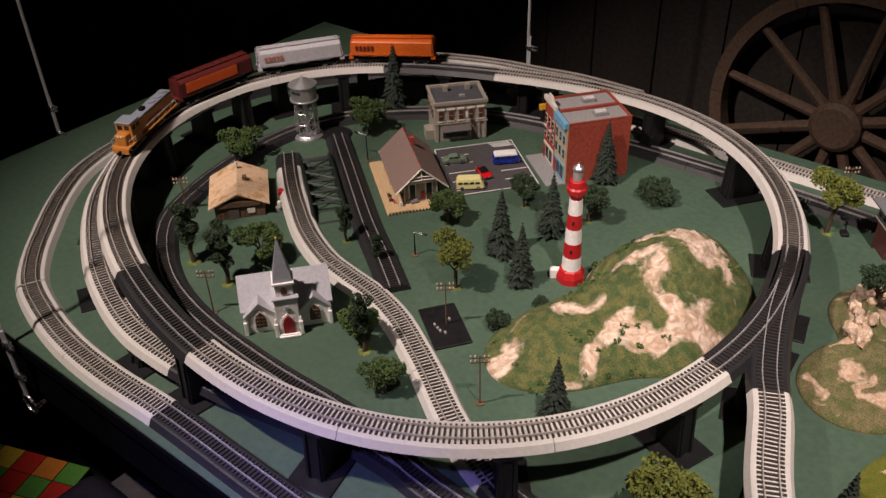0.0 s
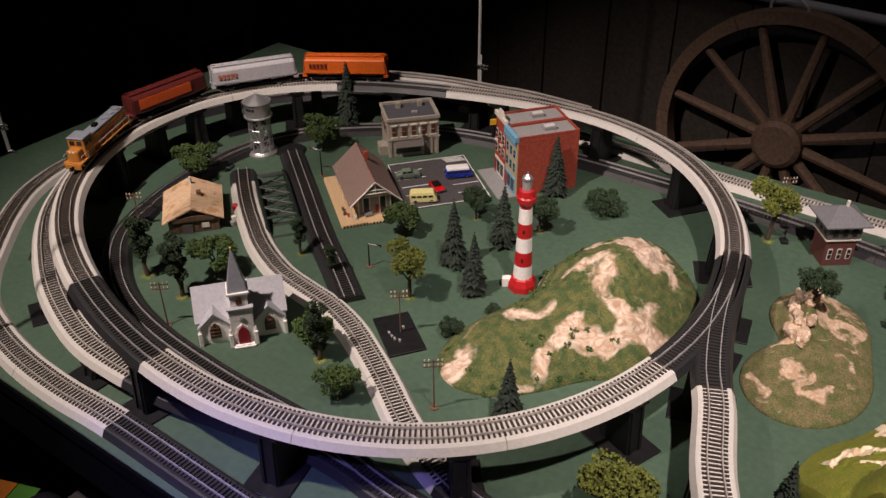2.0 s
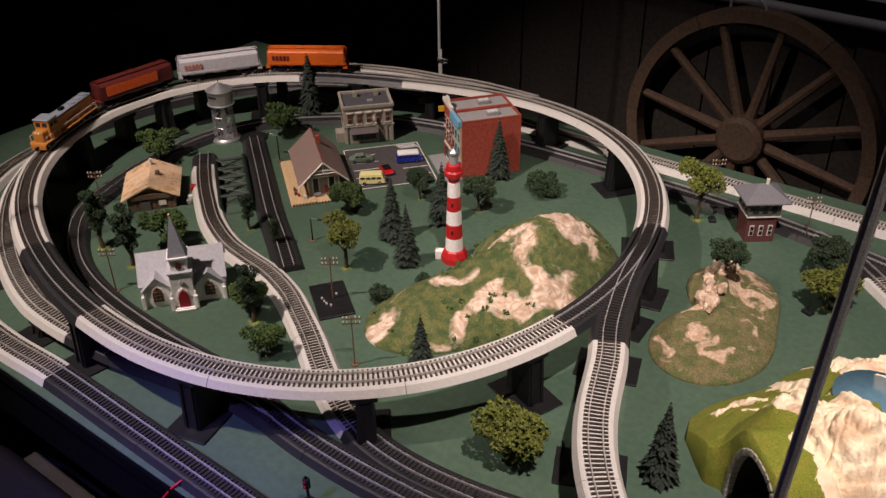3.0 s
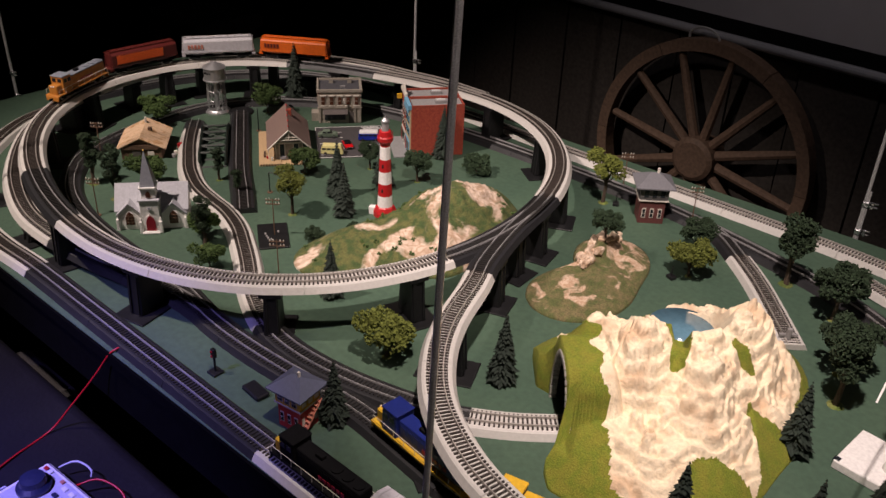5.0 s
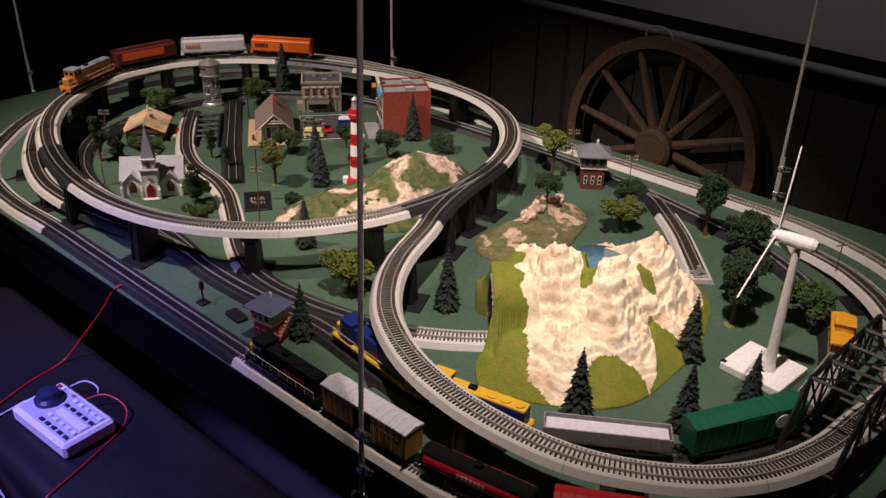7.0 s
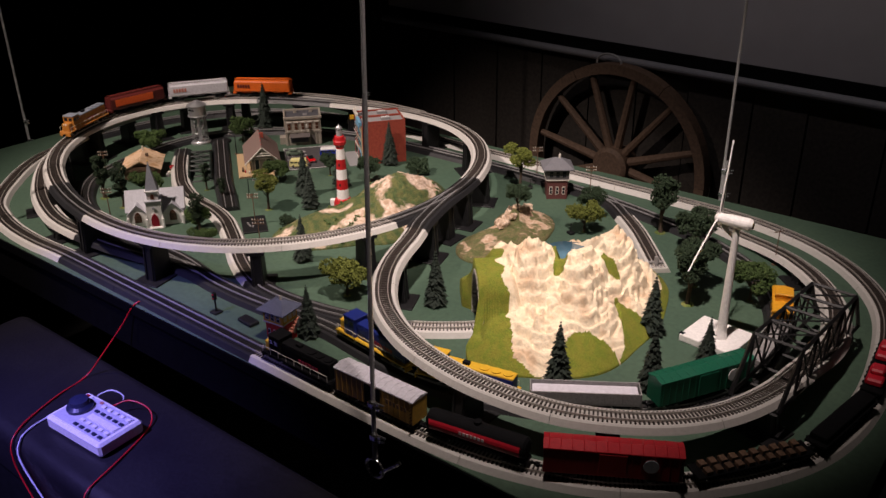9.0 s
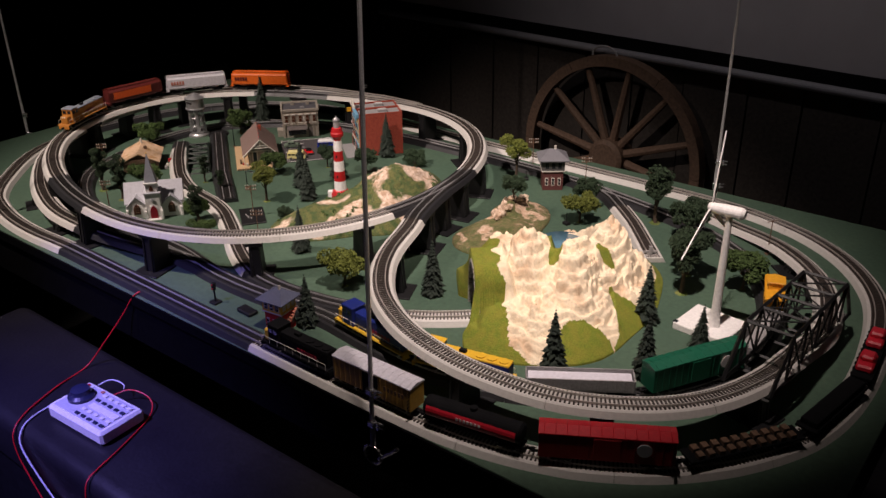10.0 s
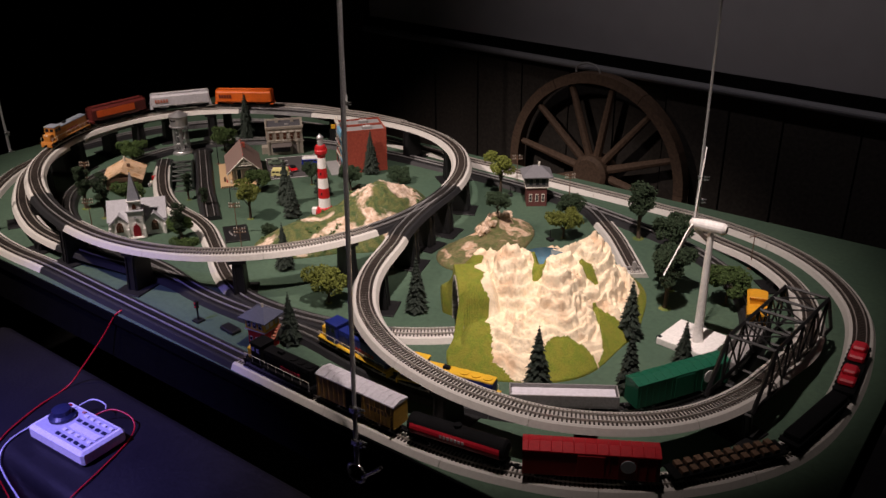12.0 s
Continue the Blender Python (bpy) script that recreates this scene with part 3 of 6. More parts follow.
def mountain_height(x, y, u):
    a = math.atan2(y, x)
    d = max(0.0, foot_radius(a) - math.hypot(x, y))
    top = sum((h * math.exp(-((x - b) ** 2 + (y - c) ** 2) / (2 * s * s))) ** 5 for b, c, h, s in SUMMITS) ** 0.2
    top = max(top, 0.095)
    top -= 0.024 * math.exp(-((x - 0.050) ** 2 + (y + 0.075) ** 2) / (2 * 0.018 ** 2))
    wx = x + 0.010 * noise.noise(Vector((x * 18, y * 18, 1)))
    z = top * math.tanh(9.5 * d)
    billow = lambda s, k: abs(noise.noise(Vector((wx * s, y * s, z * s * 1.3 + k)))) * 2
    w = sum(rocky(x + p, y + q) for p, q in ((0, 0), (0.007, 0), (-0.007, 0), (0, 0.007), (0, -0.007))) / 5
    if w > 0:
        warp = noise.noise(Vector((x * 16, y * 16, 5))) + 0.5 * noise.noise(Vector((x * 38, y * 38, 2)))
        crease = abs(noise.noise(Vector((wx * 34 + warp, y * 34, z * 20)))) * 1.2 + abs(noise.noise(Vector((wx * 75, y * 75 + warp, z * 50)))) * 0.9
        z += w * (0.012 * (billow(15, 8) - 0.4) + 0.010 * (crease - 0.4) + 0.003 * (billow(95, 6) - 0.4)) * min(1, d * 18)
        z += w * (0.0040 * math.sin(z * 260 + 6 * warp) + 0.0022 * math.sin(z * 610 + 9 * warp)) * min(1, d * 25)
    else:
        z += 0.003 * noise.noise(Vector((x * 20, y * 20, 7))) + 0.001 * noise.noise(Vector((x * 90, y * 90, 7)))
    r = math.hypot((x + 0.004) / 1.1, y - 0.052)
    if r < 0.066:
        z = min(z, max(0.088, 0.088 + (r - 0.040) * 2.4))
    # the saddle through which the pond shows
    q = Vector((x - 0.022, y + 0.012))
    along, side = q.x * 0.45 - q.y * 0.89, abs(q.x * 0.89 + q.y * 0.45)
    if -0.03 < along < 0.075:
        z = min(z, 0.100 + max(0, along) * 0.85 + max(0, side - 0.006) * 3.6)
    face = FACE - (x * FX + y * FY)
    s = -x * FY + y * FX - PORTAL_SIDE
    near, s = s > 0.05, abs(s)
    if near and face < 0.06:
        z = min(z, 0.030 + max(0, face) * 1.4 + 0.8 * max(0, 0.062 - s))
    if face < 0.09:
        z = max(z, (MOUTH_TOP + 0.016 - max(0, s - 0.030) ** 2 * 30) * fade((0.105 - face) / 0.05) * (1 if s < (0.062 if near else 0.085) else 0))
    return 0.003 + z


mountain = thing("mountain", "tan rocky model mountain with bright grass foot and tunnel", "mountain", MX, MY)
me = relief("slope", mountain_outline, mountain_height, "", M["mgrass"], 130, 360)
me.materials.append(M["mrock"])
for p in me.polygons:
    if rocky(p.center.x, p.center.y):
        p.material_index = 1
for v in list(me.vertices)[-360:]:
    if abs(FACE - (v.co.x * FX + v.co.y * FY)) < 0.001:
        v.co.z = mouth_height(-v.co.x * FY + v.co.y * FX - PORTAL_SIDE)
ob = new("slope", me)
ob.parent = mountain
M["water"] = mat("pond_water", (0.10, 0.20, 0.27), 0.12, vary=0.1, scale=40, bump=0.1)
bm = B()
lathe(bm, [(0.0500, 0.088), (0.0505, 0.0965)], 28, (-0.004, 0.052))
part("pond", bm, M["water"], mountain, "blue pond between the peaks", True)
M["stone"] = mat("portal_stone", (0.36, 0.34, 0.30), 0.85, vary=0.4, scale=140, bump=0.6)
# near-black colour that stands in for the shade inside the tunnel
M["void"] = mat("tunnel_shade_black", (0.004, 0.004, 0.004), 0.9)
portal = new("tunnel_portal")
portal.parent = mountain
portal.matrix_basis = pose(PORTAL.x, PORTAL.y, 0.0, 0, 0, math.degrees(math.atan2(-FY, -FX)))
bm = B()
arch = [(-MOUTH * math.cos(math.pi * i / 24), mouth_height(-MOUTH * math.cos(math.pi * i / 24))) for i in range(25)]
rows = [[bm.verts.new((d, s * 1.02, z * 1.02 + 0.001)) for s, z in arch] for d in (-0.001, 0.02, 0.042)]
for r0, r1 in zip(rows, rows[1:]):
    for k in range(24):
        bm.faces.new((r0[k], r0[k + 1], r1[k + 1], r1[k]))
bm.faces.new(rows[-1])
# added closed shell, coloured as the shade behind the mouth
part("tunnel_lining", bm, M["void"], portal, "black shell standing in for the tunnel shade")
fine = [(-MOUTH * math.cos(math.pi * i / 400), mouth_height(-MOUTH * math.cos(math.pi * i / 400))) for i in range(401)]
run = 0.0
for (s0, z0), (s1, z1) in zip(fine, fine[1:]):
    run += math.hypot(s1 - s0, z1 - z0)
    if run > 0.0092:
        run = 0.0
        bm = B()
        tilt = math.degrees(math.atan2(z1 - z0, s1 - s0))
        cube(bm, (-0.002, s1 - 0.003 * math.sin(radians(tilt)), z1 + 0.003 * math.cos(radians(tilt))), (0.010, 0.0086, 0.0085), rx=tilt)
        part("stone", bm, M["stone"], portal, bevel=0.001)


# ---- trees ----
def leafy_tree(label, height, width, material, seed, trunk=0.4, tall=False):
    rng = random.Random(seed)
    t = thing("tree", label, "tree", group="model trees")
    bm = B()
    top = height * trunk
    rod(bm, (0, 0, -0.001), (0.002, 0.001, top), height * 0.035, height * 0.022, 7)
    blobs = []
    n = 12 if not tall else 10
    for i in range(n):
        a = 2.4 * i + rng.uniform(-0.3, 0.3)
        r = width * (0.36 if not tall else 0.20) * (0.55 + 0.6 * rng.random())
        z = top + (height - top) * ((0.15 + 0.62 * i / (n - 1)) if tall else rng.uniform(0.15, 0.75))
        p = (r * math.cos(a), r * math.sin(a), z)
        blobs.append((*p, width * (rng.uniform(0.17, 0.24) if tall else rng.uniform(0.14, 0.23))))
        rod(bm, (0.001, 0, top * rng.uniform(0.55, 0.95)), p, height * 0.014, height * 0.005, 5)
    part("trunk", bm, M["bark"], t)
    v, f = leaf_cloud(rng, blobs, 2100, width * 0.036, 0.8)
    ob = new("crown", mesh_of("crown", v, f, material))
    ob.parent = t
    bm = B()
    bmesh.ops.create_icosphere(bm, subdivisions=2, radius=height * 0.09, matrix=Matrix.Diagonal((1, 1, 0.16, 1)))
    for q in bm.verts:
        q.co *= 1 + 0.25 * noise.noise(q.co * 90)
    part("base_turf", bm, M["grass"], t)
    return t


def fir_tree(label, height, width, seed):
    rng = random.Random(seed)
    t = thing("fir_tree", label, "tree", group="model fir trees")
    bm = B()
    rod(bm, (0, 0, -0.001), (0, 0, height * 0.96), height * 0.022, height * 0.006, 6)
    part("trunk", bm, M["bark"], t)
    verts, faces = [], []
    layers = 19
    for i in range(layers):
        u = i / (layers - 1)
        z = height * (0.12 + 0.86 * u)
        r = width / 2 * (1 - u) ** 0.85 + 0.0012
        k = max(5, int(20 * (1 - u) + 6))
        for j in range(k):
            a = 2 * math.pi * (j + rng.random() * 0.7) / k + i
            rr = r * rng.uniform(0.68, 1.12)
            drop = rr * rng.uniform(0.22, 0.5)
            d, s = Vector((math.cos(a), math.sin(a), 0)), Vector((-math.sin(a), math.cos(a), 0))
            b = len(verts)
            w = rr * 0.22 + 0.0012
            verts += [Vector((0, 0, z + 0.002)), d * rr * 0.6 + s * w + Vector((0, 0, z - drop * 0.4)), d * rr + Vector((0, 0, z - drop)), d * rr * 0.6 - s * w + Vector((0, 0, z - drop * 0.4)), d * rr * 0.55 + Vector((0, 0, z + 0.0022 - drop * 0.2)), d * rr * 0.5 + Vector((0, 0, z - drop * 0.75))]
            faces += [(b, b + 1, b + 4), (b + 1, b + 2, b + 4), (b + 2, b + 3, b + 4), (b + 3, b, b + 4), (b + 1, b, b + 5), (b + 2, b + 1, b + 5), (b + 3, b + 2, b + 5), (b, b + 3, b + 5)]
    ob = new("needles", mesh_of("needles", verts, faces, M["fir"]))
    ob.parent = t
    bm = B()
    bmesh.ops.create_icosphere(bm, subdivisions=2, radius=height * 0.07, matrix=Matrix.Diagonal((1, 1, 0.16, 1)))
    part("base_turf", bm, M["grass"], t)
    return t


KINDS = {
    "mid": ("round green model tree on a short trunk", 0.075, 0.075, M["leaf"], 11, 0.34, False),
    "mid2": ("spreading green model tree with open crown", 0.075, 0.080, M["leaf"], 12, 0.40, False),
    "lime": ("yellow green model tree with bare lower trunk", 0.092, 0.056, M["leaf_lime"], 13, 0.48, False),
    "dark": ("dark green leafy model tree", 0.085, 0.068, M["leaf_dark"], 14, 0.46, False),
    "slim": ("slender dark green model tree", 0.085, 0.034, M["leaf_dark"], 15, 0.22, True),
    "tall": ("tall dark green model tree with stacked crown", 0.112, 0.066, M["leaf_dark"], 16, 0.40, True),
    "bush": ("low green model bush on the board", 0.040, 0.060, M["leaf_dark"], 17, 0.12, False),
    "wide": ("wide olive green model tree close to the ground", 0.078, 0.084, M["leaf_lime"], 18, 0.34, False),
}
TREES = [("mid", 0.384, 0.533, 0.95), ("mid", 0.499, 0.768, 0.95), ("slim", 0.570, 0.261, 1.55), ("slim", 0.660, 0.256, 1.55), ("mid2", 0.662, 0.329, 0.95), ("slim", 0.942, 0.266, 1.35), ("mid2", 0.921, 0.283, 0.8),
         ("mid", 1.018, 0.222, 0.72), ("slim", 0.733, 0.452, 1.0), ("lime", 0.957, 0.460, 1.15), ("mid2", 0.835, 0.598, 0.82), ("dark", 0.913, 0.716, 0.78), ("dark", 1.030, 0.742, 0.9), ("bush", 1.092, 0.868, 1.05), ("bush", 1.063, 0.424, 0.62),
         ("lime", 1.365, 0.945, 1.35), ("wide", 1.412, 0.258, 1.08), ("dark", 1.491, 0.745, 0.85), ("wide", 1.634, 0.802, 1.0), ("dark", 1.608, 0.879, 0.95), ("tall", 1.774, 0.902, 1.3), ("slim", 0.818, 0.435, 0.8),
         ("dark", 1.875, 0.848, 1.3), ("tall", 1.960, 0.628, 1.25), ("dark", 1.938, 0.705, 1.3), ("mid2", 2.050, 0.712, 1.1), ("bush", 1.088, 0.500, 0.38)]
FIRS = [(0.476, 0.878, 0.150), (0.961, 0.577, 0.125), (1.033, 0.528, 0.115), (0.997, 0.673, 0.120), (0.984, 0.877, 0.125), (1.228, 0.316, 0.108), (1.573, 0.338, 0.120), (1.906, 0.239, 0.125), (1.952, 0.488, 0.120), (2.029, 0.327, 0.118),
        (2.080, 0.426, 0.108), (1.463, 0.107, 0.105)]


def ground_at(x, y):
    dx, dy = x - 1.520, y - 0.688
    c, s = math.cos(radians(98)), math.sin(radians(98))
    lx, ly = dx * c + dy * s, -dx * s + dy * c
    r = math.hypot(lx, ly)
    o = island_outline(math.atan2(ly, lx))
    return island_height(lx, ly, r / o) - 0.002 if r < o else 0.0


proto = {}
for kind, x, y, s in TREES:
    m = pose(x, y, ground_at(x, y), 0, 0, (x * 7919 + y * 104729) % 360) @ Matrix.Scale(s, 4)
    if kind not in proto:
        proto[kind] = leafy_tree(*KINDS[kind])
        proto[kind].matrix_basis = m
        proto[kind + "_scale"] = s
    else:
        copy_thing(proto[kind], m @ Matrix.Scale(1 / proto[kind + "_scale"], 4))
for i, (x, y, h) in enumerate(FIRS):
    m = pose(x, y, 0, 0, 0, i * 47) @ Matrix.Scale(h / 0.12, 4)
    if i < 2:
        proto[i] = fir_tree("dark green bristly model fir tree", 0.12, 0.050, 40 + i)
        proto[i].matrix_basis = m
        proto[i, 0] = h / 0.12
    else:
        copy_thing(proto[i % 2], m @ Matrix.Scale(1 / proto[i % 2, 0], 4))

# ---- buildings ----
P2 = {
    "church": mat("white_church_walls", (0.86, 0.84, 0.82), 0.6, vary=0.06, scale=80, bump=0.2),
    "slate": mat("grey_shingle_roof", (0.40, 0.40, 0.44), 0.7, vary=0.12, scale=60, fine=4, bump=0.2),
    "spire": plastic("grey_spire", (0.26, 0.27, 0.31), 0.5),
    "winered": plastic("dark_red_door", (0.28, 0.006, 0.02), 0.4),
    "brownglass": plastic("brown_window", (0.09, 0.035, 0.02), 0.25),
    "depot": mat("grey_beige_siding", (0.30, 0.27, 0.24), 0.7, vary=0.2, scale=120, bump=0.3),
    "depotroof": mat("brown_shingle_roof", (0.20, 0.135, 0.115), 0.8, vary=0.28, scale=150, bump=0.5),
    "platform": mat("tan_platform_planks", (0.52, 0.36, 0.20), 0.7, vary=0.2, scale=90, bump=0.3),
    "trim": plastic("cream_trim", (0.66, 0.62, 0.55), 0.5),
    "glass": plastic("dark_window_glass", (0.015, 0.018, 0.022), 0.12),
    "hotel": mat("grey_stone_facade", (0.30, 0.27, 0.225), 0.75, vary=0.3, scale=110, bump=0.5),
    "hotelroof": mat("dark_flat_roof", (0.065, 0.065, 0.075), 0.8, vary=0.3, scale=60),
    "awning": plastic("dark_awning", (0.10, 0.085, 0.08), 0.7),
    "brick": mat("red_brick_wall", (0.33, 0.060, 0.032), 0.8, vary=0.28, scale=160, fine=3, bump=0.4, other=(0.27, 0.042, 0.026)),
    "tan": mat("tan_facade", (0.50, 0.40, 0.24), 0.7, vary=0.18, scale=110, bump=0.3),
    "blue": plastic("sky_blue_cornice", (0.16, 0.36, 0.52), 0.5),
    "roofgrey": mat("grey_tar_roof", (0.27, 0.26, 0.26), 0.85, vary=0.2, scale=70),
    "pave": mat("grey_pavement", (0.24, 0.24, 0.24), 0.85, vary=0.15, scale=60),
    "asphalt": mat("dark_asphalt_card", (0.055, 0.05, 0.052), 0.85, vary=0.2, scale=60, bump=0.2),
    "line": plastic("white_line_paint", (0.75, 0.75, 0.74), 0.6),
    "shedroof": mat("tan_patched_roof", (0.60, 0.42, 0.27), 0.75, vary=0.15, scale=50, fine=5, bump=0.3, other=(0.46, 0.27, 0.13), mask=0.58, spread=0.04),
    "shedwood": mat("brown_shed_boards", (0.13, 0.075, 0.045), 0.8, vary=0.35, scale=90, bump=0.4),
    "silver": mat("silver_paint", (0.55, 0.55, 0.56), 0.35, 0.8, vary=0.12, scale=60),
    "yellow": plastic("yellow_paint", (0.70, 0.42, 0.03), 0.45),
    "towerroof": plastic("blue_grey_roof", (0.09, 0.10, 0.16), 0.6),
    "stair": plastic("salmon_stairs", (0.45, 0.16, 0.11), 0.6),
    "green": plastic("green_paint", (0.008, 0.10, 0.055), 0.42),
    "darkgreen": plastic("dark_green_girders", (0.008, 0.016, 0.012), 0.5),
}
M.update(P2)


def box_part(name, c, s, material, parent, label="", bevel=0.0, rz=0.0, taper=1.0):
    bm = B()
    cube(bm, c, s, rz, taper=taper)
    return part(name, bm, material, parent, label, bevel=bevel)


def gable_roof(name, length, width, z0, z1, t, material, parent, over=0.006, label=""):
    """Two sloping slabs along x, with thickness t."""
    bm = B()
    w = width / 2 + over
    zo = z0 - (z1 - z0) * over / (width / 2)
    prism(bm, [(-w, zo), (0, z1), (w, zo), (w, zo + t), (0, z1 + t * 1.3), (-w, zo + t)], -length / 2 - over, length / 2 + over, "x")
    return part(name, bm, material, parent, label)


def gable_body(name, length, width, z0, z1, material, parent, c=(0, 0), axis="x"):
    bm = B()
    prism(bm, [(-width / 2, 0), (width / 2, 0), (width / 2, z0), (0, z1), (-width / 2, z0)], -length / 2, length / 2, axis)
    bmesh.ops.translate(bm, verts=bm.verts, vec=(c[0], c[1], 0))
    return part(name, bm, material, parent)


def arch(name, w, h, x, y, z, material, parent, thick=0.0016, label=""):
    """A pointed window or door in a wall that faces -y."""
    bm = B()
    k = h * 0.45
    prism(bm, [(x - w / 2, z), (x + w / 2, z), (x + w / 2, z + h - k), (x + w * 0.36, z + h - k * 0.45), (x, z + h), (x - w * 0.36, z + h - k * 0.45), (x - w / 2, z + h - k)], y - thick, y + 0.001, "y")
    return part(name, bm, material, parent, label)


def church():
    t = thing("church", "white model church with grey roof and dark red door", "church", 0.786, 0.266, 0, 50)
    t.scale = (1.06, 1.06, 1.04)
    gable_body("nave", 0.118, 0.062, 0.036, 0.070, M["church"], t)
    gable_roof("roof", 0.118, 0.062, 0.037, 0.071, 0.002, M["slate"], t, 0.004)
    for sx in (-0.037, 0.037):
        gable_body("wing", 0.012, 0.040, 0.030, 0.049, M["church"], t, (sx, -0.034), "y")
        bm = B()
        prism(bm, [(-0.023, 0.0275), (0, 0.0505), (0.023, 0.0275), (0.023, 0.0295), (0, 0.0528), (-0.023, 0.0295)], -0.0425, -0.006, "y")
        bmesh.ops.translate(bm, verts=bm.verts, vec=(sx, 0, 0))
        part("wing_roof", bm, M["slate"], t)
        arch("window_surround", 0.0185, 0.0285, sx, -0.0402, 0.009, M["church"], t, 0.0012)
        w = arch("window", 0.0148, 0.0255, sx, -0.0415, 0.0105, M["brownglass"], t, 0.0012, "brown pointed window")
        bm = B()
        for q in (-0.0026, 0.0026):
            cube(bm, (sx + q, -0.0432, 0.021), (0.0008, 0.0012, 0.020))
        for q in (0.016, 0.022, 0.028):
            cube(bm, (sx, -0.0432, q), (0.012, 0.0012, 0.0008))
        part("tracery", bm, M["shedwood"], w)
    for sx in (-0.058, -0.017, 0.017, 0.058):
        bm = B()
        y = -0.042 if abs(sx) > 0.03 else -0.055
        cube(bm, (sx, y, 0.0115), (0.005, 0.006, 0.023))
        cube(bm, (sx, y + 0.001, 0.026), (0.0042, 0.004, 0.008), taper=0.5)
        part("buttress", bm, M["church"], t, bevel=0.0006)
    bm = B()
    cube(bm, (0, -0.034, 0.031), (0.032, 0.040, 0.062))
    part("tower", bm, M["church"], t, bevel=0.0008)
    bm = B()
    cube(bm, (0, -0.034, 0.063), (0.036, 0.043, 0.0022))
    part("tower_ledge", bm, M["slate"], t)
    bm = B()
    cube(bm, (0, -0.034, 0.0735), (0.024, 0.028, 0.019))
    part("belfry", bm, M["church"], t, bevel=0.0006)
    arch("belfry_opening", 0.008, 0.012, 0, -0.0482, 0.067, M["brownglass"], t)
    bm = B()
    cube(bm, (0, -0.034, 0.0845), (0.029, 0.032, 0.003))
    part("belfry_ledge", bm, M["church"], t)
    bm = B()
    rod(bm, (0, -0.034, 0.0855), (0, -0.034, 0.150), 0.0185, 0.0006, 4)
    bmesh.ops.rotate(bm, verts=bm.verts, cent=(0, -0.034, 0), matrix=Matrix.Rotation(radians(45), 3, "Z"))
    part("spire", bm, M["spire"], t, "slender grey spire")
    bm = B()
    bmesh.ops.create_icosphere(bm, subdivisions=1, radius=0.0017, matrix=Matrix.Translation((0, -0.034, 0.151)))
    part("finial", bm, M["yellow"], t)
    arch("door_surround", 0.020, 0.034, 0, -0.0542, 0.004, M["church"], t, 0.0015)
    arch("door", 0.0155, 0.030, 0, -0.0558, 0.005, M["winered"], t, 0.0015, "dark red pointed door")
    bm = B()
    for r, q in ((0.0042, 0), ):
        for k in range(6):
            a = k * math.pi / 3
            rod(bm, (0, -0.0553, 0.048), (r * math.cos(a), -0.0553, 0.048 + r * math.sin(a)), 0.0007, seg=5)
    part("rose_window", bm, M["spire"], t)
    for i in range(2):
        box_part("step", (0, -0.0575 - i * 0.0025, 0.0035 - i * 0.0015), (0.026 + i * 0.003, 0.005, 0.002), M["church"], t)


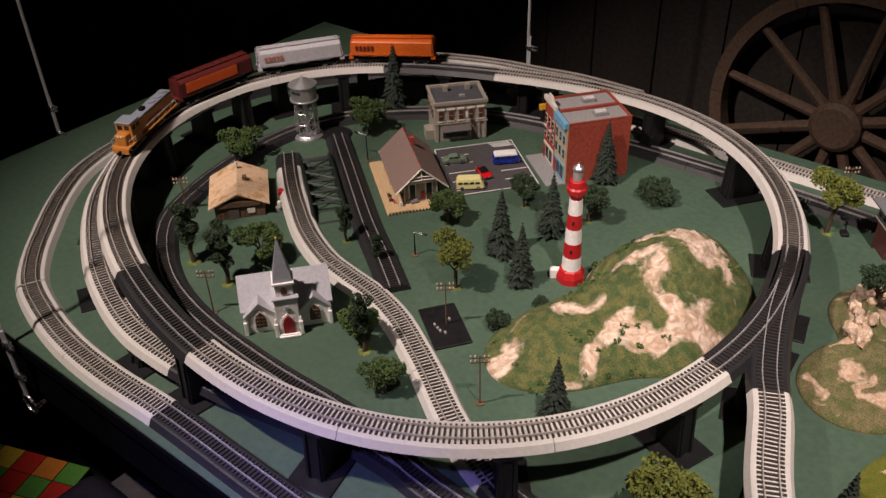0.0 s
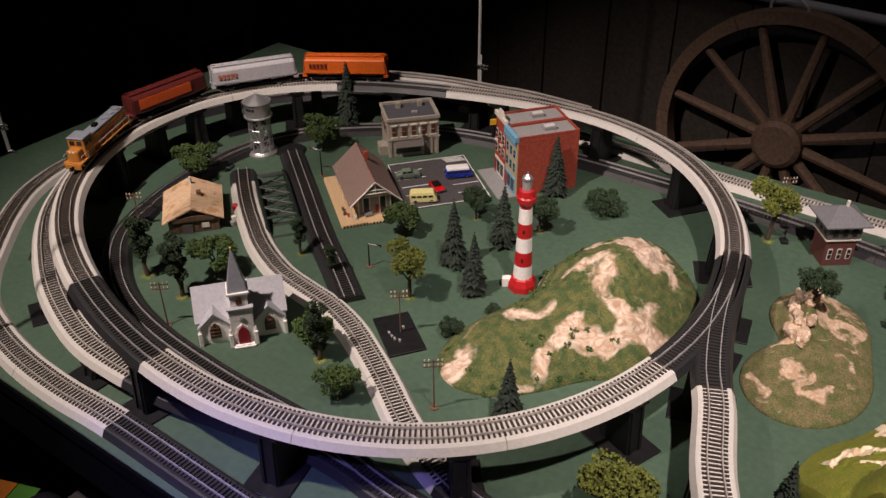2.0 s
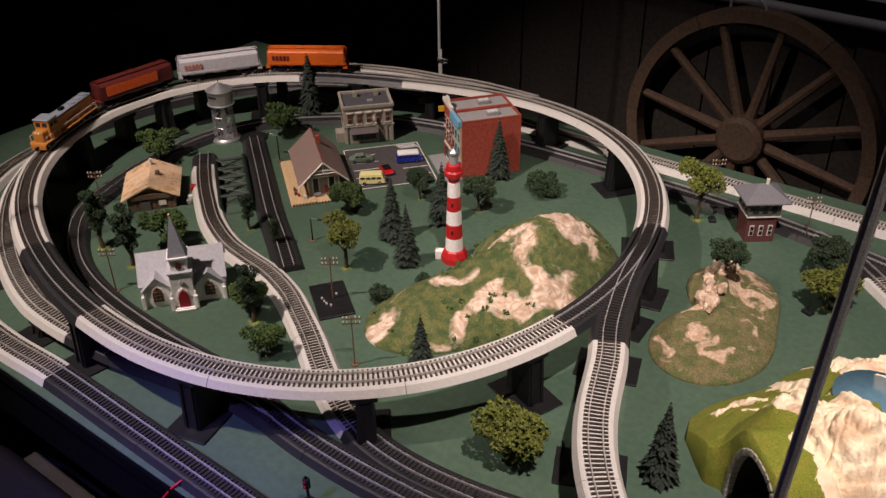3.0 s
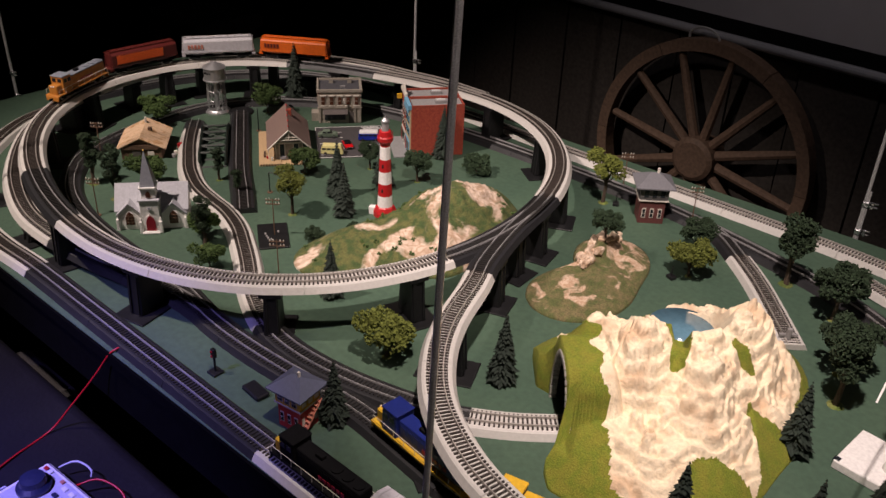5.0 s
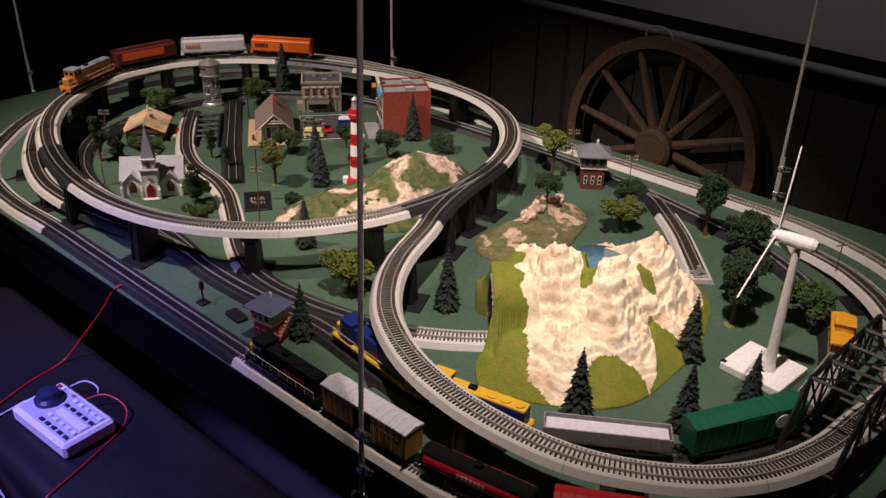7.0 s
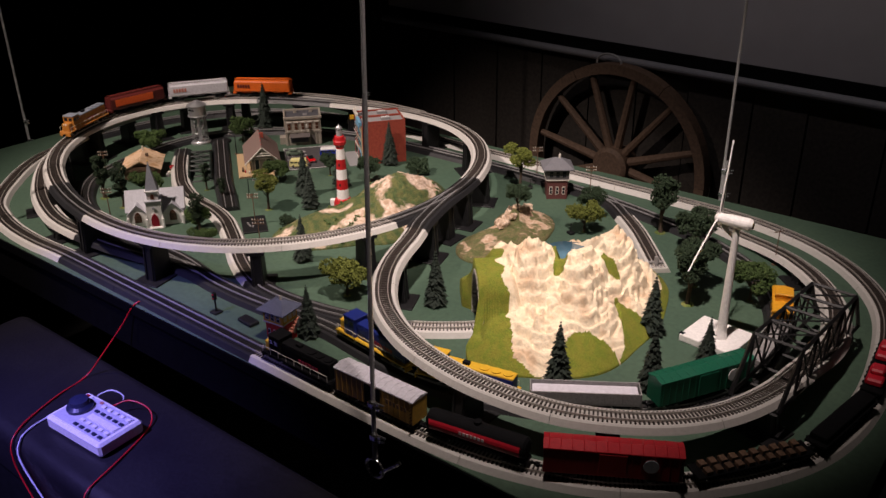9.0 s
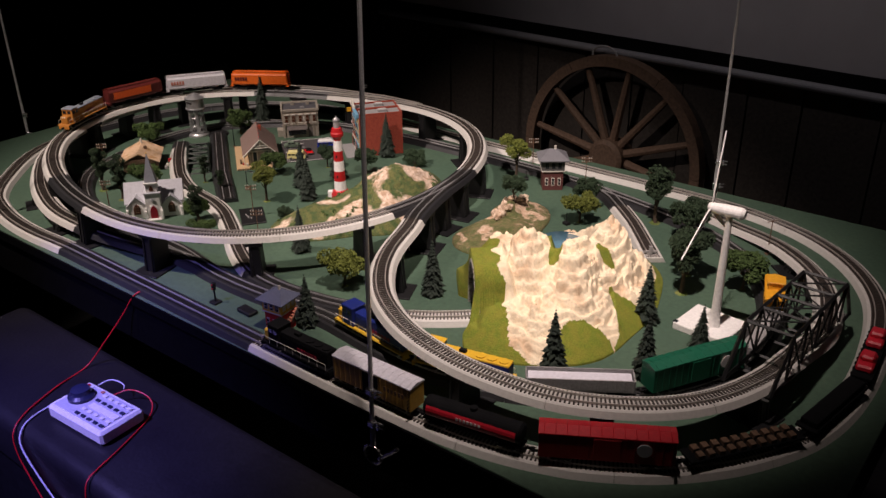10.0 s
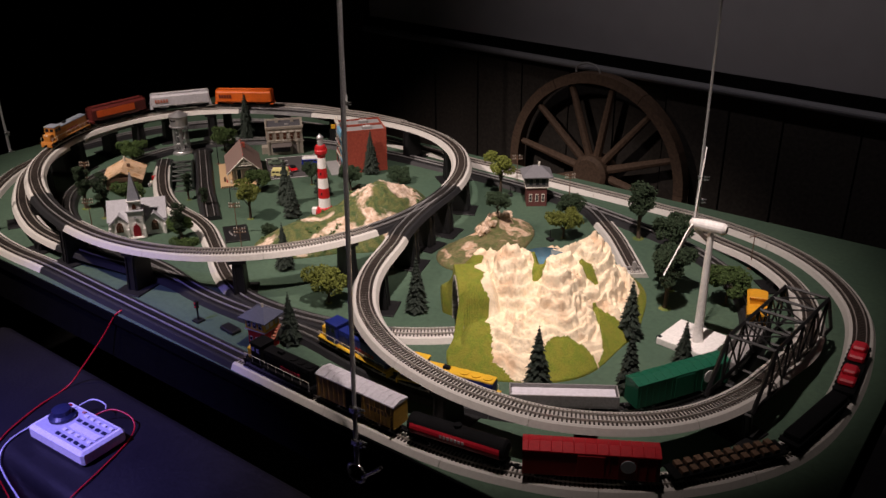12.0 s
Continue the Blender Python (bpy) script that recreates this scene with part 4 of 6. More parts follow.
def depot():
    t = thing("railway_depot", "grey model depot with brown roof and tan platform", "station building", 0.697, 0.656, 0, -38)
    t.scale = (0.80, 0.80, 0.90)
    for i in range(9):
        box_part("plank", (0, -0.066 + i * 0.0065, 0.0035), (0.235, 0.0061, 0.003), M["platform"], t)
    box_part("platform_base", (0, -0.012, 0.001), (0.236, 0.118, 0.002), M["platform"], t)
    gable_body("wall_shell", 0.165, 0.074, 0.046, 0.076, M["depot"], t, (0, 0.012))
    bm = B()
    w, o = 0.060, 0.012
    prism(bm, [(-w + o, 0.034), (o, 0.083), (w + o, 0.034), (w + o, 0.037), (o, 0.0865), (-w + o, 0.037)], -0.100, 0.100, "x")
    part("roof", bm, M["depotroof"], t, "brown shingle roof")
    for sx in (-1, 1):
        bm = B()
        for sy in (-1, 1):
            rod(bm, (sx * 0.1005, o + sy * w, 0.0345), (sx * 0.1005, o, 0.0835), 0.0018, seg=4)
            rod(bm, (sx * 0.0995, o + sy * 0.022, 0.0645), (sx * 0.0995, o, 0.066), 0.0010, seg=4)
            rod(bm, (sx * 0.0995, o + sy * 0.030, 0.0585), (sx * 0.0995, o, 0.083), 0.0010, seg=4)
        rod(bm, (sx * 0.0995, o - 0.030, 0.0585), (sx * 0.0995, o + 0.030, 0.0585), 0.0012, seg=4)
        rod(bm, (sx * 0.0995, o, 0.0585), (sx * 0.0995, o, 0.083), 0.0012, seg=4)
        part("gable_truss", bm, M["trim"], t)
    for q in (-0.0248, -0.014, 0.038, 0.0488):
        box_part("corner_board", (0.0835, q, 0.023), (0.0016, 0.0026, 0.046), M["trim"], t)
    for z in (0.004, 0.0455):
        box_part("band_board", (0.0839, 0.012, z), (0.0016, 0.074, 0.003), M["trim"], t)
    for y in (-0.007, 0.031):
        w2 = box_part("door_frame", (0.0836, y, 0.024), (0.0020, 0.0170, 0.042), M["trim"], t)
        box_part("door", (0.0848, y, 0.024), (0.0012, 0.0125, 0.038), M["glass"], w2, "tall dark end door")
    box_part("notice_board", (0.0846, 0.017, 0.016), (0.0030, 0.0070, 0.016), M["winered"], t)
    box_part("bench", (0.0880, -0.006, 0.009), (0.006, 0.018, 0.008), M["spire"], t, bevel=0.0006)
    for k in range(5):
        box_part("ridge_tile", (-0.085 + k * 0.040, 0.012, 0.0868), (0.008, 0.003, 0.0016), M["red"], t, "red ridge tile")
    for k in range(16):
        box_part("platform_post", (0.119, -0.066 + k * 0.0075, 0.002), (0.003, 0.003, 0.004), M["pier"], t)
    for i in range(4):
        x = -0.055 + i * 0.036
        w2 = box_part("window_frame", (x, -0.0258, 0.028), (0.0140, 0.0020, 0.028), M["trim"], t)
        box_part("pane", (x, -0.0270, 0.028), (0.0095, 0.0012, 0.024), M["glass"], w2)
    for x in (-0.07, 0.0, 0.085):
        bm = B()
        rod(bm, (x, -0.044, 0.004), (x, -0.044, 0.040), 0.0011, seg=6)
        rod(bm, (x, -0.044, 0.030), (x, -0.026, 0.041), 0.0009, seg=6)
        part("canopy_post", bm, M["trim"], t)
    box_part("chimney", (-0.03, 0.020, 0.085), (0.010, 0.010, 0.018), M["brick"], t, "red brick chimney", 0.0006)
    # goods on the platform
    for i, (x, y, s, m) in enumerate(((0.070, -0.055, 0.008, "shedwood"), (0.080, -0.048, 0.006, "red"), (0.050, -0.055, 0.007, "shedwood"), (0.095, -0.035, 0.008, "trim"))):
        bm = B()
        cube(bm, (x, y, 0.0055 + s / 2), (s, s * 0.8, s))
        o2 = solo("crate", bm, M[m], "small wooden crate on the depot platform", "crate", bevel=0.0005, group="platform goods")
        o2.matrix_basis = t.matrix_basis.copy()


def sash(parent, c, w, h, face, material, frame, thick=0.0016):
    """A window in a wall facing -y (face 'y') or -x (face 'x')."""
    s = (w, thick, h) if face == "y" else (thick, w, h)
    s2 = (w * 0.72, thick, h * 0.82) if face == "y" else (thick, w * 0.72, h * 0.82)
    o = (0, -thick * 0.6, 0) if face == "y" else (-thick * 0.6, 0, 0)
    wnd = box_part("window", c, s, frame, parent)
    box_part("pane", tuple(a + b for a, b in zip(c, o)), s2, material, wnd)
    bar = (w * 0.72, thick, h * 0.05) if face == "y" else (thick, w * 0.72, h * 0.05)
    box_part("glazing_bar", tuple(a + 1.5 * b for a, b in zip(c, o)), bar, frame, wnd)
    return wnd


def hotel():
    t = thing("stone_hotel", "two storey grey stone model building with flat roof", "building", 0.641, 0.880, 0, 48)
    t.scale = (1.0, 0.95, 0.86)
    W, D, Hh = 0.104, 0.088, 0.093
    box_part("wall_shell", (0, 0, Hh / 2), (W, D, Hh), M["hotel"], t, bevel=0.0008)
    box_part("roof", (0, 0, Hh - 0.002), (W - 0.008, D - 0.008, 0.006), M["hotelroof"], t)
    bm = B()
    for y in (-D / 2, D / 2):
        cube(bm, (0, y, Hh + 0.002), (W + 0.006, 0.005, 0.009))
    for x in (-W / 2, W / 2):
        cube(bm, (x, 0, Hh + 0.002), (0.005, D - 0.006, 0.009))
    part("cornice", bm, M["hotel"], t, bevel=0.0008)
    for x in (-0.040, -0.020, 0.0, 0.020, 0.040):
        sash(t, (x, -D / 2 - 0.0006, 0.066), 0.0115, 0.026, "y", M["brownglass"], M["hotel"])
        box_part("lintel", (x, -D / 2 - 0.0014, 0.081), (0.0145, 0.003, 0.0028), M["trim"], t)
        box_part("sill", (x, -D / 2 - 0.0014, 0.0515), (0.0145, 0.003, 0.0018), M["trim"], t)
    for y in (-0.028, -0.008, 0.012, 0.032):
        sash(t, (-W / 2 - 0.0006, y, 0.066), 0.0105, 0.024, "x", M["brownglass"], M["hotel"])
    box_part("string_course", (0, -D / 2 - 0.001, 0.046), (W + 0.003, 0.004, 0.003), M["hotel"], t)
    box_part("shop_window", (-0.012, -D / 2 - 0.0008, 0.022), (0.050, 0.002, 0.024), M["glass"], t, "dark shop window")
    box_part("shop_door", (0.027, -D / 2 - 0.0008, 0.017), (0.013, 0.002, 0.034), M["awning"], t)
    bm = B()
    prism(bm, [(-D / 2 - 0.017, 0.033), (-D / 2 - 0.001, 0.042), (-D / 2 - 0.001, 0.0405), (-D / 2 - 0.017, 0.0315)], -0.040, 0.018, "x")
    part("awning", bm, M["awning"], t, "dark brown awning")
    for x in (-W / 2 + 0.004, W / 2 - 0.004, 0.018, 0.036):
        box_part("pilaster", (x, -D / 2 - 0.001, 0.023), (0.0045, 0.003, 0.044), M["hotel"], t)
    for x in (-0.02, 0.025):
        box_part("chimney", (x, 0.02, Hh + 0.007), (0.010, 0.008, 0.015), M["hotel"], t, bevel=0.0005)
    box_part("roof_hatch", (0.008, -0.012, Hh + 0.003), (0.012, 0.006, 0.004), M["roofgrey"], t)
    bm = B()
    rod(bm, (0.006, -D / 2 - 0.001, 0.062), (0.010, -D / 2 - 0.016, 0.080), 0.0006, seg=5)
    pole = part("flag_pole", bm, M["trim"], t)
    box_part("flag", (0.010, -D / 2 - 0.012, 0.070), (0.002, 0.006, 0.012), M["line"], pole)
    box_part("side_porch", (-W / 2 - 0.008, -0.015, 0.012), (0.018, 0.03, 0.024), M["hotel"], t, bevel=0.0006)


def shops():
    t = thing("brick_shops", "pair of red brick and tan shops with flat roofs", "building", 0.922, 0.910, 0, 52)
    t.scale = (0.84, 0.90, 0.94)
    # local x along the blank side wall, shop fronts face -x
    L, D, Hh = 0.143, 0.128, 0.122
    near, far = -D / 4, D / 4
    box_part("near_shell", (0, near, Hh / 2), (L, D / 2 - 0.0006, Hh), M["brick"], t, bevel=0.0006)
    box_part("far_shell", (0, far, Hh / 2), (L, D / 2 - 0.0006, Hh), M["brick"], t, bevel=0.0006)
    for y in (near, far):
        box_part("roof", (0.002, y, Hh + 0.0005), (L - 0.010, D / 2 - 0.008, 0.003), M["roofgrey"], t, "grey tar roof")
        sk = box_part("skylight", (0.012, y, Hh + 0.0055), (0.030, 0.016, 0.008), M["roofgrey"], t, bevel=0.001)
        for i in range(5):
            box_part("slat", (0.0025 + i * 0.005, y, Hh + 0.0102), (0.0020, 0.012, 0.0014), M["line"], sk)
        bm = B()
        for sy in (-1, 1):
            cube(bm, (0, y + sy * (D / 4 - 0.0022), Hh + 0.003), (L, 0.0034, 0.007))
        cube(bm, (L / 2 - 0.002, y, Hh + 0.003), (0.004, D / 2 - 0.008, 0.007))
        part("parapet", bm, M["brick"], t)
    # fronts
    xf = -L / 2
    box_part("tan_front", (xf - 0.0015, near, Hh / 2 + 0.002), (0.003, D / 2 - 0.002, Hh + 0.004), M["tan"], t, "tan shop front")
    box_part("brick_front", (xf - 0.0015, far, Hh / 2 + 0.004), (0.003, D / 2 - 0.002, Hh + 0.008), M["brick"], t)
    bm = B()
    cube(bm, (xf - 0.004, near, Hh + 0.002), (0.010, D / 2, 0.012))
    for i in range(6):
        cube(bm, (xf - 0.008, near - 0.027 + i * 0.0108, Hh - 0.007), (0.005, 0.004, 0.008))
    part("blue_cornice", bm, M["blue"], t, "sky blue bracketed cornice", bevel=0.0006)
    bm = B()
    cube(bm, (xf - 0.003, far, Hh + 0.010), (0.008, D / 2 + 0.002, 0.010))
    cube(bm, (xf - 0.003, far, Hh + 0.020), (0.007, D / 4, 0.014), taper=0.6)
    part("cream_cornice", bm, M["trim"], t, "cream peaked cornice", bevel=0.001)
    for y in (near, far):
        for z in (0.060, 0.090):
            for k in (-0.020, 0.0, 0.020):
                sash(t, (xf - 0.0032, y + k, z), 0.0105, 0.020, "x", M["glass"], M["trim"] if y == far else M["blue"])
        box_part("shop_front", (xf - 0.0036, y, 0.020), (0.003, D / 2 - 0.008, 0.036), M["blue"] if y == near else M["trim"], t, bevel=0.0005)
        for k in (-0.017, 0.004):
            box_part("shop_window", (xf - 0.0056, y + k, 0.021), (0.0014, 0.015, 0.024), M["glass"], t)
        box_part("shop_door", (xf - 0.0056, y + 0.021, 0.017), (0.0014, 0.010, 0.031), M["winered"], t)
    for y in (far - 0.012, far + 0.018):
        bm = B()
        for k in range(3):
            cube(bm, (xf - 0.0065, y - 0.006 + k * 0.006, 0.078 - k * 0.002), (0.0012, 0.0035, 0.005))
        part("sign_mark", bm, M["line"], t)
    bm = B()
    cube(bm, (xf - 0.012, far + 0.026, 0.112), (0.014, 0.004, 0.012))
    part("hanging_sign", bm, M["yellow"], t)
    bm = B()
    cube(bm, (-L / 2 - 0.022, 0, 0.0012), (0.046, D + 0.004, 0.0024))
    solo("pavement", bm, M["pave"], "grey pavement in front of the shops", "pavement", kind="structure").matrix_basis = t.matrix_basis.copy()


def shed():
    t = thing("wooden_shed", "brown wooden model shed with patched tan roof", "shed", 0.490, 0.432, 0, 49)
    t.scale = (1.1, 1.2, 0.82)
    gable_body("wall_shell", 0.088, 0.078, 0.034, 0.058, M["shedwood"], t, (0, 0), "y")
    for i in range(10):
        box_part("board", (-0.035 + i * 0.0078, -0.0448, 0.017), (0.0068, 0.0016, 0.032), M["shedwood"], t)
    for s in (-1, 1):
        bm = B()
        prism(bm, [(0, 0.060), (s * 0.048, 0.0295), (s * 0.048, 0.032), (0, 0.0635)], -0.050, 0.050, "y")
        part("roof_slope", bm, M["shedroof"], t, "tan roof with rust patches")
        for k in range(5):
            y = -0.040 + k * 0.020
            bm = B()
            rod(bm, (s * 0.0008, y, 0.0637), (s * 0.0475, y, 0.0327), 0.0005, seg=4)
            part("roof_batten", bm, M["shedroof"], t)
    box_part("false_front", (0, -0.0475, 0.036), (0.066, 0.002, 0.012), M["shedwood"], t, "brown false front")
    box_part("door", (-0.010, -0.0462, 0.012), (0.016, 0.0016, 0.024), M["awning"], t)
    box_part("window", (0.018, -0.0462, 0.017), (0.012, 0.0016, 0.012), M["trim"], t)
    box_part("roof_vent", (0.012, 0.0, 0.060), (0.007, 0.007, 0.010), M["shedwood"], t, bevel=0.0005)
    bm = B()
    rod(bm, (0.0, 0.028, 0.058), (0.0, 0.028, 0.078), 0.0022, seg=8)
    part("stove_pipe", bm, M["trim"], t)
    # yard beside it
    for i, (x, y, s, m) in enumerate(((0.066, 0.006, 0.013, "red"), (0.062, -0.022, 0.009, "trim"), (0.073, -0.012, 0.008, "shedwood"), (0.060, -0.038, 0.010, "roofgrey"), (0.072, -0.034, 0.008, "platform"))):
        bm = B()
        rod(bm, (x, y, 0), (x, y, s), s * 0.42, seg=12)
        solo("barrel" if i % 2 == 0 else "drum", bm, M[m], "small barrel standing in the yard beside the shed", "barrel", bevel=0.0005, group="yard goods").matrix_basis = t.matrix_basis.copy()


def water_tower():
    t = thing("water_tower", "silver model water tower on lattice legs", "water tower", 0.407, 0.686)
    t.scale = (0.86, 0.86, 0.92)
    bm = B()
    lathe(bm, [(0.036, 0.0), (0.036, 0.004), (0.031, 0.007), (0.029, 0.009)], 28)
    part("base", bm, M["silver"], t, smooth=False)
    n = 8
    for i in range(n):
        a, b = 2 * math.pi * i / n, 2 * math.pi * (i + 1) / n
        p = lambda q, r, z: (r * math.cos(q), r * math.sin(q), z)
        bm = B()
        rod(bm, p(a, 0.027, 0.008), p(a, 0.0245, 0.088), 0.0013, seg=6)
        part("leg", bm, M["silver"], t)
        for z0, z1 in ((0.010, 0.035), (0.035, 0.061), (0.061, 0.087)):
            for u, w, r in ((p(a, 0.0265, z0), p(b, 0.0255, z1), 0.0007), (p(b, 0.0265, z0), p(a, 0.0255, z1), 0.0007), (p(a, 0.0258, z1), p(b, 0.0258, z1), 0.0009)):
                bm = B()
                rod(bm, u, w, r, seg=4)
                part("brace", bm, M["silver"], t)
    bm = B()
    rod(bm, (0, 0, 0.006), (0, 0, 0.090), 0.006, seg=12)
    part("standpipe", bm, M["silver"], t)
    bm = B()
    lathe(bm, [(0.026, 0.086), (0.0295, 0.089), (0.0295, 0.123), (0.028, 0.124)], 32)
    part("tank", bm, M["silver"], t, smooth=False)
    bm = B()
    lathe(bm, [(0.033, 0.089), (0.0335, 0.090), (0.0335, 0.0915), (0.029, 0.092)], 32)
    part("walkway", bm, M["silver"], t)
    bm = B()
    lathe(bm, [(0.033, 0.1225), (0.0332, 0.124), (0.0015, 0.140), (0.001, 0.144)], 32)
    part("roof", bm, M["silver"], t)
    bm = B()
    for i in range(5):
        a = -1.75 + i * 0.17
        cube(bm, (0.0298 * math.cos(a), 0.0298 * math.sin(a), 0.112), (0.001, 0.0032, 0.006), math.degrees(a))
    part("name_bars", bm, M["black"], t)


def lighthouse():
    t = thing("lighthouse", "red and white banded model lighthouse on the board", "lighthouse", 1.088, 0.585)
    t.scale = (0.78, 0.78, 1.06)
    r = lambda z: 0.0205 - 0.0085 * z / 0.150
    bm = B()
    lathe(bm, [(0.029, 0.0), (0.029, 0.010), (0.024, 0.020), (0.0205, 0.022)], 8)
    part("plinth", bm, M["red"], t, "red plinth")
    bm = B()
    cube(bm, (-0.026, -0.012, 0.008), (0.026, 0.014, 0.016), 30)
    part("porch", bm, M["white"], t, bevel=0.001)
    cols = ["white", "red", "white", "red", "white"]
    zz = [0.018, 0.044, 0.068, 0.092, 0.116, 0.140]
    for c, a, b in zip(cols, zz, zz[1:]):
        bm = B()
        lathe(bm, [(r(a), a), (r(b), b)], 28)
        part("band", bm, M[c], t, smooth=False)
    bm = B()
    lathe(bm, [(0.0115, 0.140), (0.0135, 0.146), (0.0190, 0.151), (0.0195, 0.158), (0.0165, 0.160), (0.0145, 0.169), (0.0125, 0.170)], 20)
    part("gallery", bm, M["red"], t, "red gallery")
    for i in range(10):
        a = i * math.pi / 5
        bm = B()
        rod(bm, (0.0185 * math.cos(a), 0.0185 * math.sin(a), 0.157), (0.0185 * math.cos(a), 0.0185 * math.sin(a), 0.166), 0.0006, seg=4)
        part("rail_post", bm, M["red"], t)
    bm = B()
    lathe(bm, [(0.0092, 0.170), (0.0092, 0.186)], 12)
    part("lantern", bm, M["roofgrey"], t)
    bm = B()
    lathe(bm, [(0.0112, 0.186), (0.010, 0.189), (0.002, 0.194), (0.001, 0.197)], 12)
    part("cap", bm, M["silver"], t)
    for z, a in ((0.056, -1.2), (0.104, -1.2), (0.080, 1.9)):
        bm = B()
        cube(bm, ((r(z)) * math.cos(a), (r(z)) * math.sin(a), z), (0.002, 0.004, 0.006), math.degrees(a))
        part("window", bm, M["glass"], t)


def switch_tower(label, x, y, rz, h, lower, upper, roof, w, stairs):
    t = thing("signal_box", label, "signal box", x, y, 0, rz)
    zl = h * 0.5
    box_part("base_storey", (0, 0, zl / 2), (w * 0.86, w * 0.78, zl), lower, t, bevel=0.0006)
    box_part("upper_storey", (0, 0, zl + h * 0.14), (w * 0.96, w * 0.88, h * 0.28), upper, t, bevel=0.0006)
    box_part("belt", (0, 0, zl), (w * 1.0, w * 0.92, 0.0022), M["trim"], t)
    for q in (-0.27, 0.0, 0.27):
        sash(t, (w * q, -w * 0.442, zl + h * 0.15), w * 0.20, h * 0.17, "y", M["glass"], upper if upper is not M["yellow"] else M["trim"], 0.0012)
        sash(t, (-w * 0.482, w * q, zl + h * 0.15), w * 0.20, h * 0.17, "x", M["glass"], upper if upper is not M["yellow"] else M["trim"], 0.0012)
        bm = B()
        cube(bm, (w * 0.482, w * q, zl + h * 0.15), (0.0012, w * 0.18, h * 0.16))
        part("window", bm, M["trim"], t)
        sash(t, (w * q, -w * 0.392, zl * 0.45), w * 0.13, h * 0.20, "y", M["glass"], M["trim"], 0.0012)
        bm = B()
        cube(bm, (w * 0.432, w * q, zl * 0.45), (0.0012, w * 0.11, h * 0.20))
        part("window", bm, M["trim"], t)
    bm = B()
    b = [bm.verts.new((sx * w * 0.66, sy * w * 0.62, h * 0.80)) for sx, sy in ((-1, -1), (1, -1), (1, 1), (-1, 1))]
    b2 = [bm.verts.new((v.co.x, v.co.y, h * 0.775)) for v in b]
    top = [bm.verts.new((sx * w * 0.14, 0, h)) for sx in (-1, 1)]
    bm.faces.new((b[0], b[1], top[1], top[0]))
    bm.faces.new((b[2], b[3], top[0], top[1]))
    bm.faces.new((b[1], b[2], top[1]))
    bm.faces.new((b[3], b[0], top[0]))
    bm.faces.new(b2[::-1])
    for i in range(4):
        bm.faces.new((b2[i], b2[(i + 1) % 4], b[(i + 1) % 4], b[i]))
    part("roof", bm, roof, t)
    bm = B()
    rod(bm, (w * 0.1, 0, h * 0.95), (w * 0.1, 0, h * 1.08), w * 0.05, seg=8)
    part("chimney", bm, M["trim"], t)
    if stairs:
        n = 9
        for i in range(n):
            box_part("stair_tread", (w * 0.50, -w * 0.42 + i * w * 0.09, 0.002 + (i + 0.5) * zl / n), (w * 0.16, w * 0.11, 0.0016), M["stair"], t)
        bm = B()
        rod(bm, (w * 0.58, -w * 0.45, 0.004), (w * 0.58, w * 0.40, zl + 0.003), 0.0012, seg=4)
        part("stair_rail", bm, M["stair"], t)


church()
depot()
hotel()
shops()
shed()
water_tower()
lighthouse()
M["boxroof"] = mat("grey_box_roof", (0.15, 0.15, 0.165), 0.8, vary=0.15, scale=60)
M["darkgrey"] = plastic("dark_grey_boards", (0.085, 0.08, 0.08), 0.6)
M["brick2"] = mat("dark_brick_wall", (0.11, 0.032, 0.028), 0.8, vary=0.35, scale=220, fine=3, bump=0.5)
switch_tower("dark red brick signal box with grey hipped roof", 1.468, 0.951, 38, 0.102, M["brick2"], M["darkgrey"], M["boxroof"], 0.058, False)
switch_tower("red and yellow signal box with blue grey roof", 1.430, 0.071, 8, 0.082, M["red"], M["yellow"], M["towerroof"], 0.046, True)

# car park
lot = thing("car_park", "dark grey printed car park with white bays", "car park", 0.775, 0.790, 0, -39, kind="structure")
box_part("asphalt", (0, 0, 0.0008), (0.180, 0.160, 0.0016), M["asphalt"], lot)
for i in range(5):
    box_part("bay_line", (-0.055 + i * 0.032, -0.045, 0.0018), (0.0016, 0.055, 0.0006), M["line"], lot)
    box_part("bay_line", (-0.040 + i * 0.032, 0.050, 0.0018), (0.0016, 0.050, 0.0006), M["line"], lot)
for c, s in (((0, -0.0785, 0.0018), (0.178, 0.0016, 0.0006)), ((0, 0.0785, 0.0018), (0.178, 0.0016, 0.0006)), ((0.0885, 0, 0.0018), (0.0016, 0.158, 0.0006)), ((-0.0885, 0, 0.0018), (0.0016, 0.158, 0.0006))):
    box_part("edge_line", c, s, M["line"], lot)
for i in range(9):
    box_part("hatch_line", (-0.076, 0.036 + i * 0.0045, 0.0019), (0.020, 0.0018, 0.0006), M["line"], lot, rz=22)


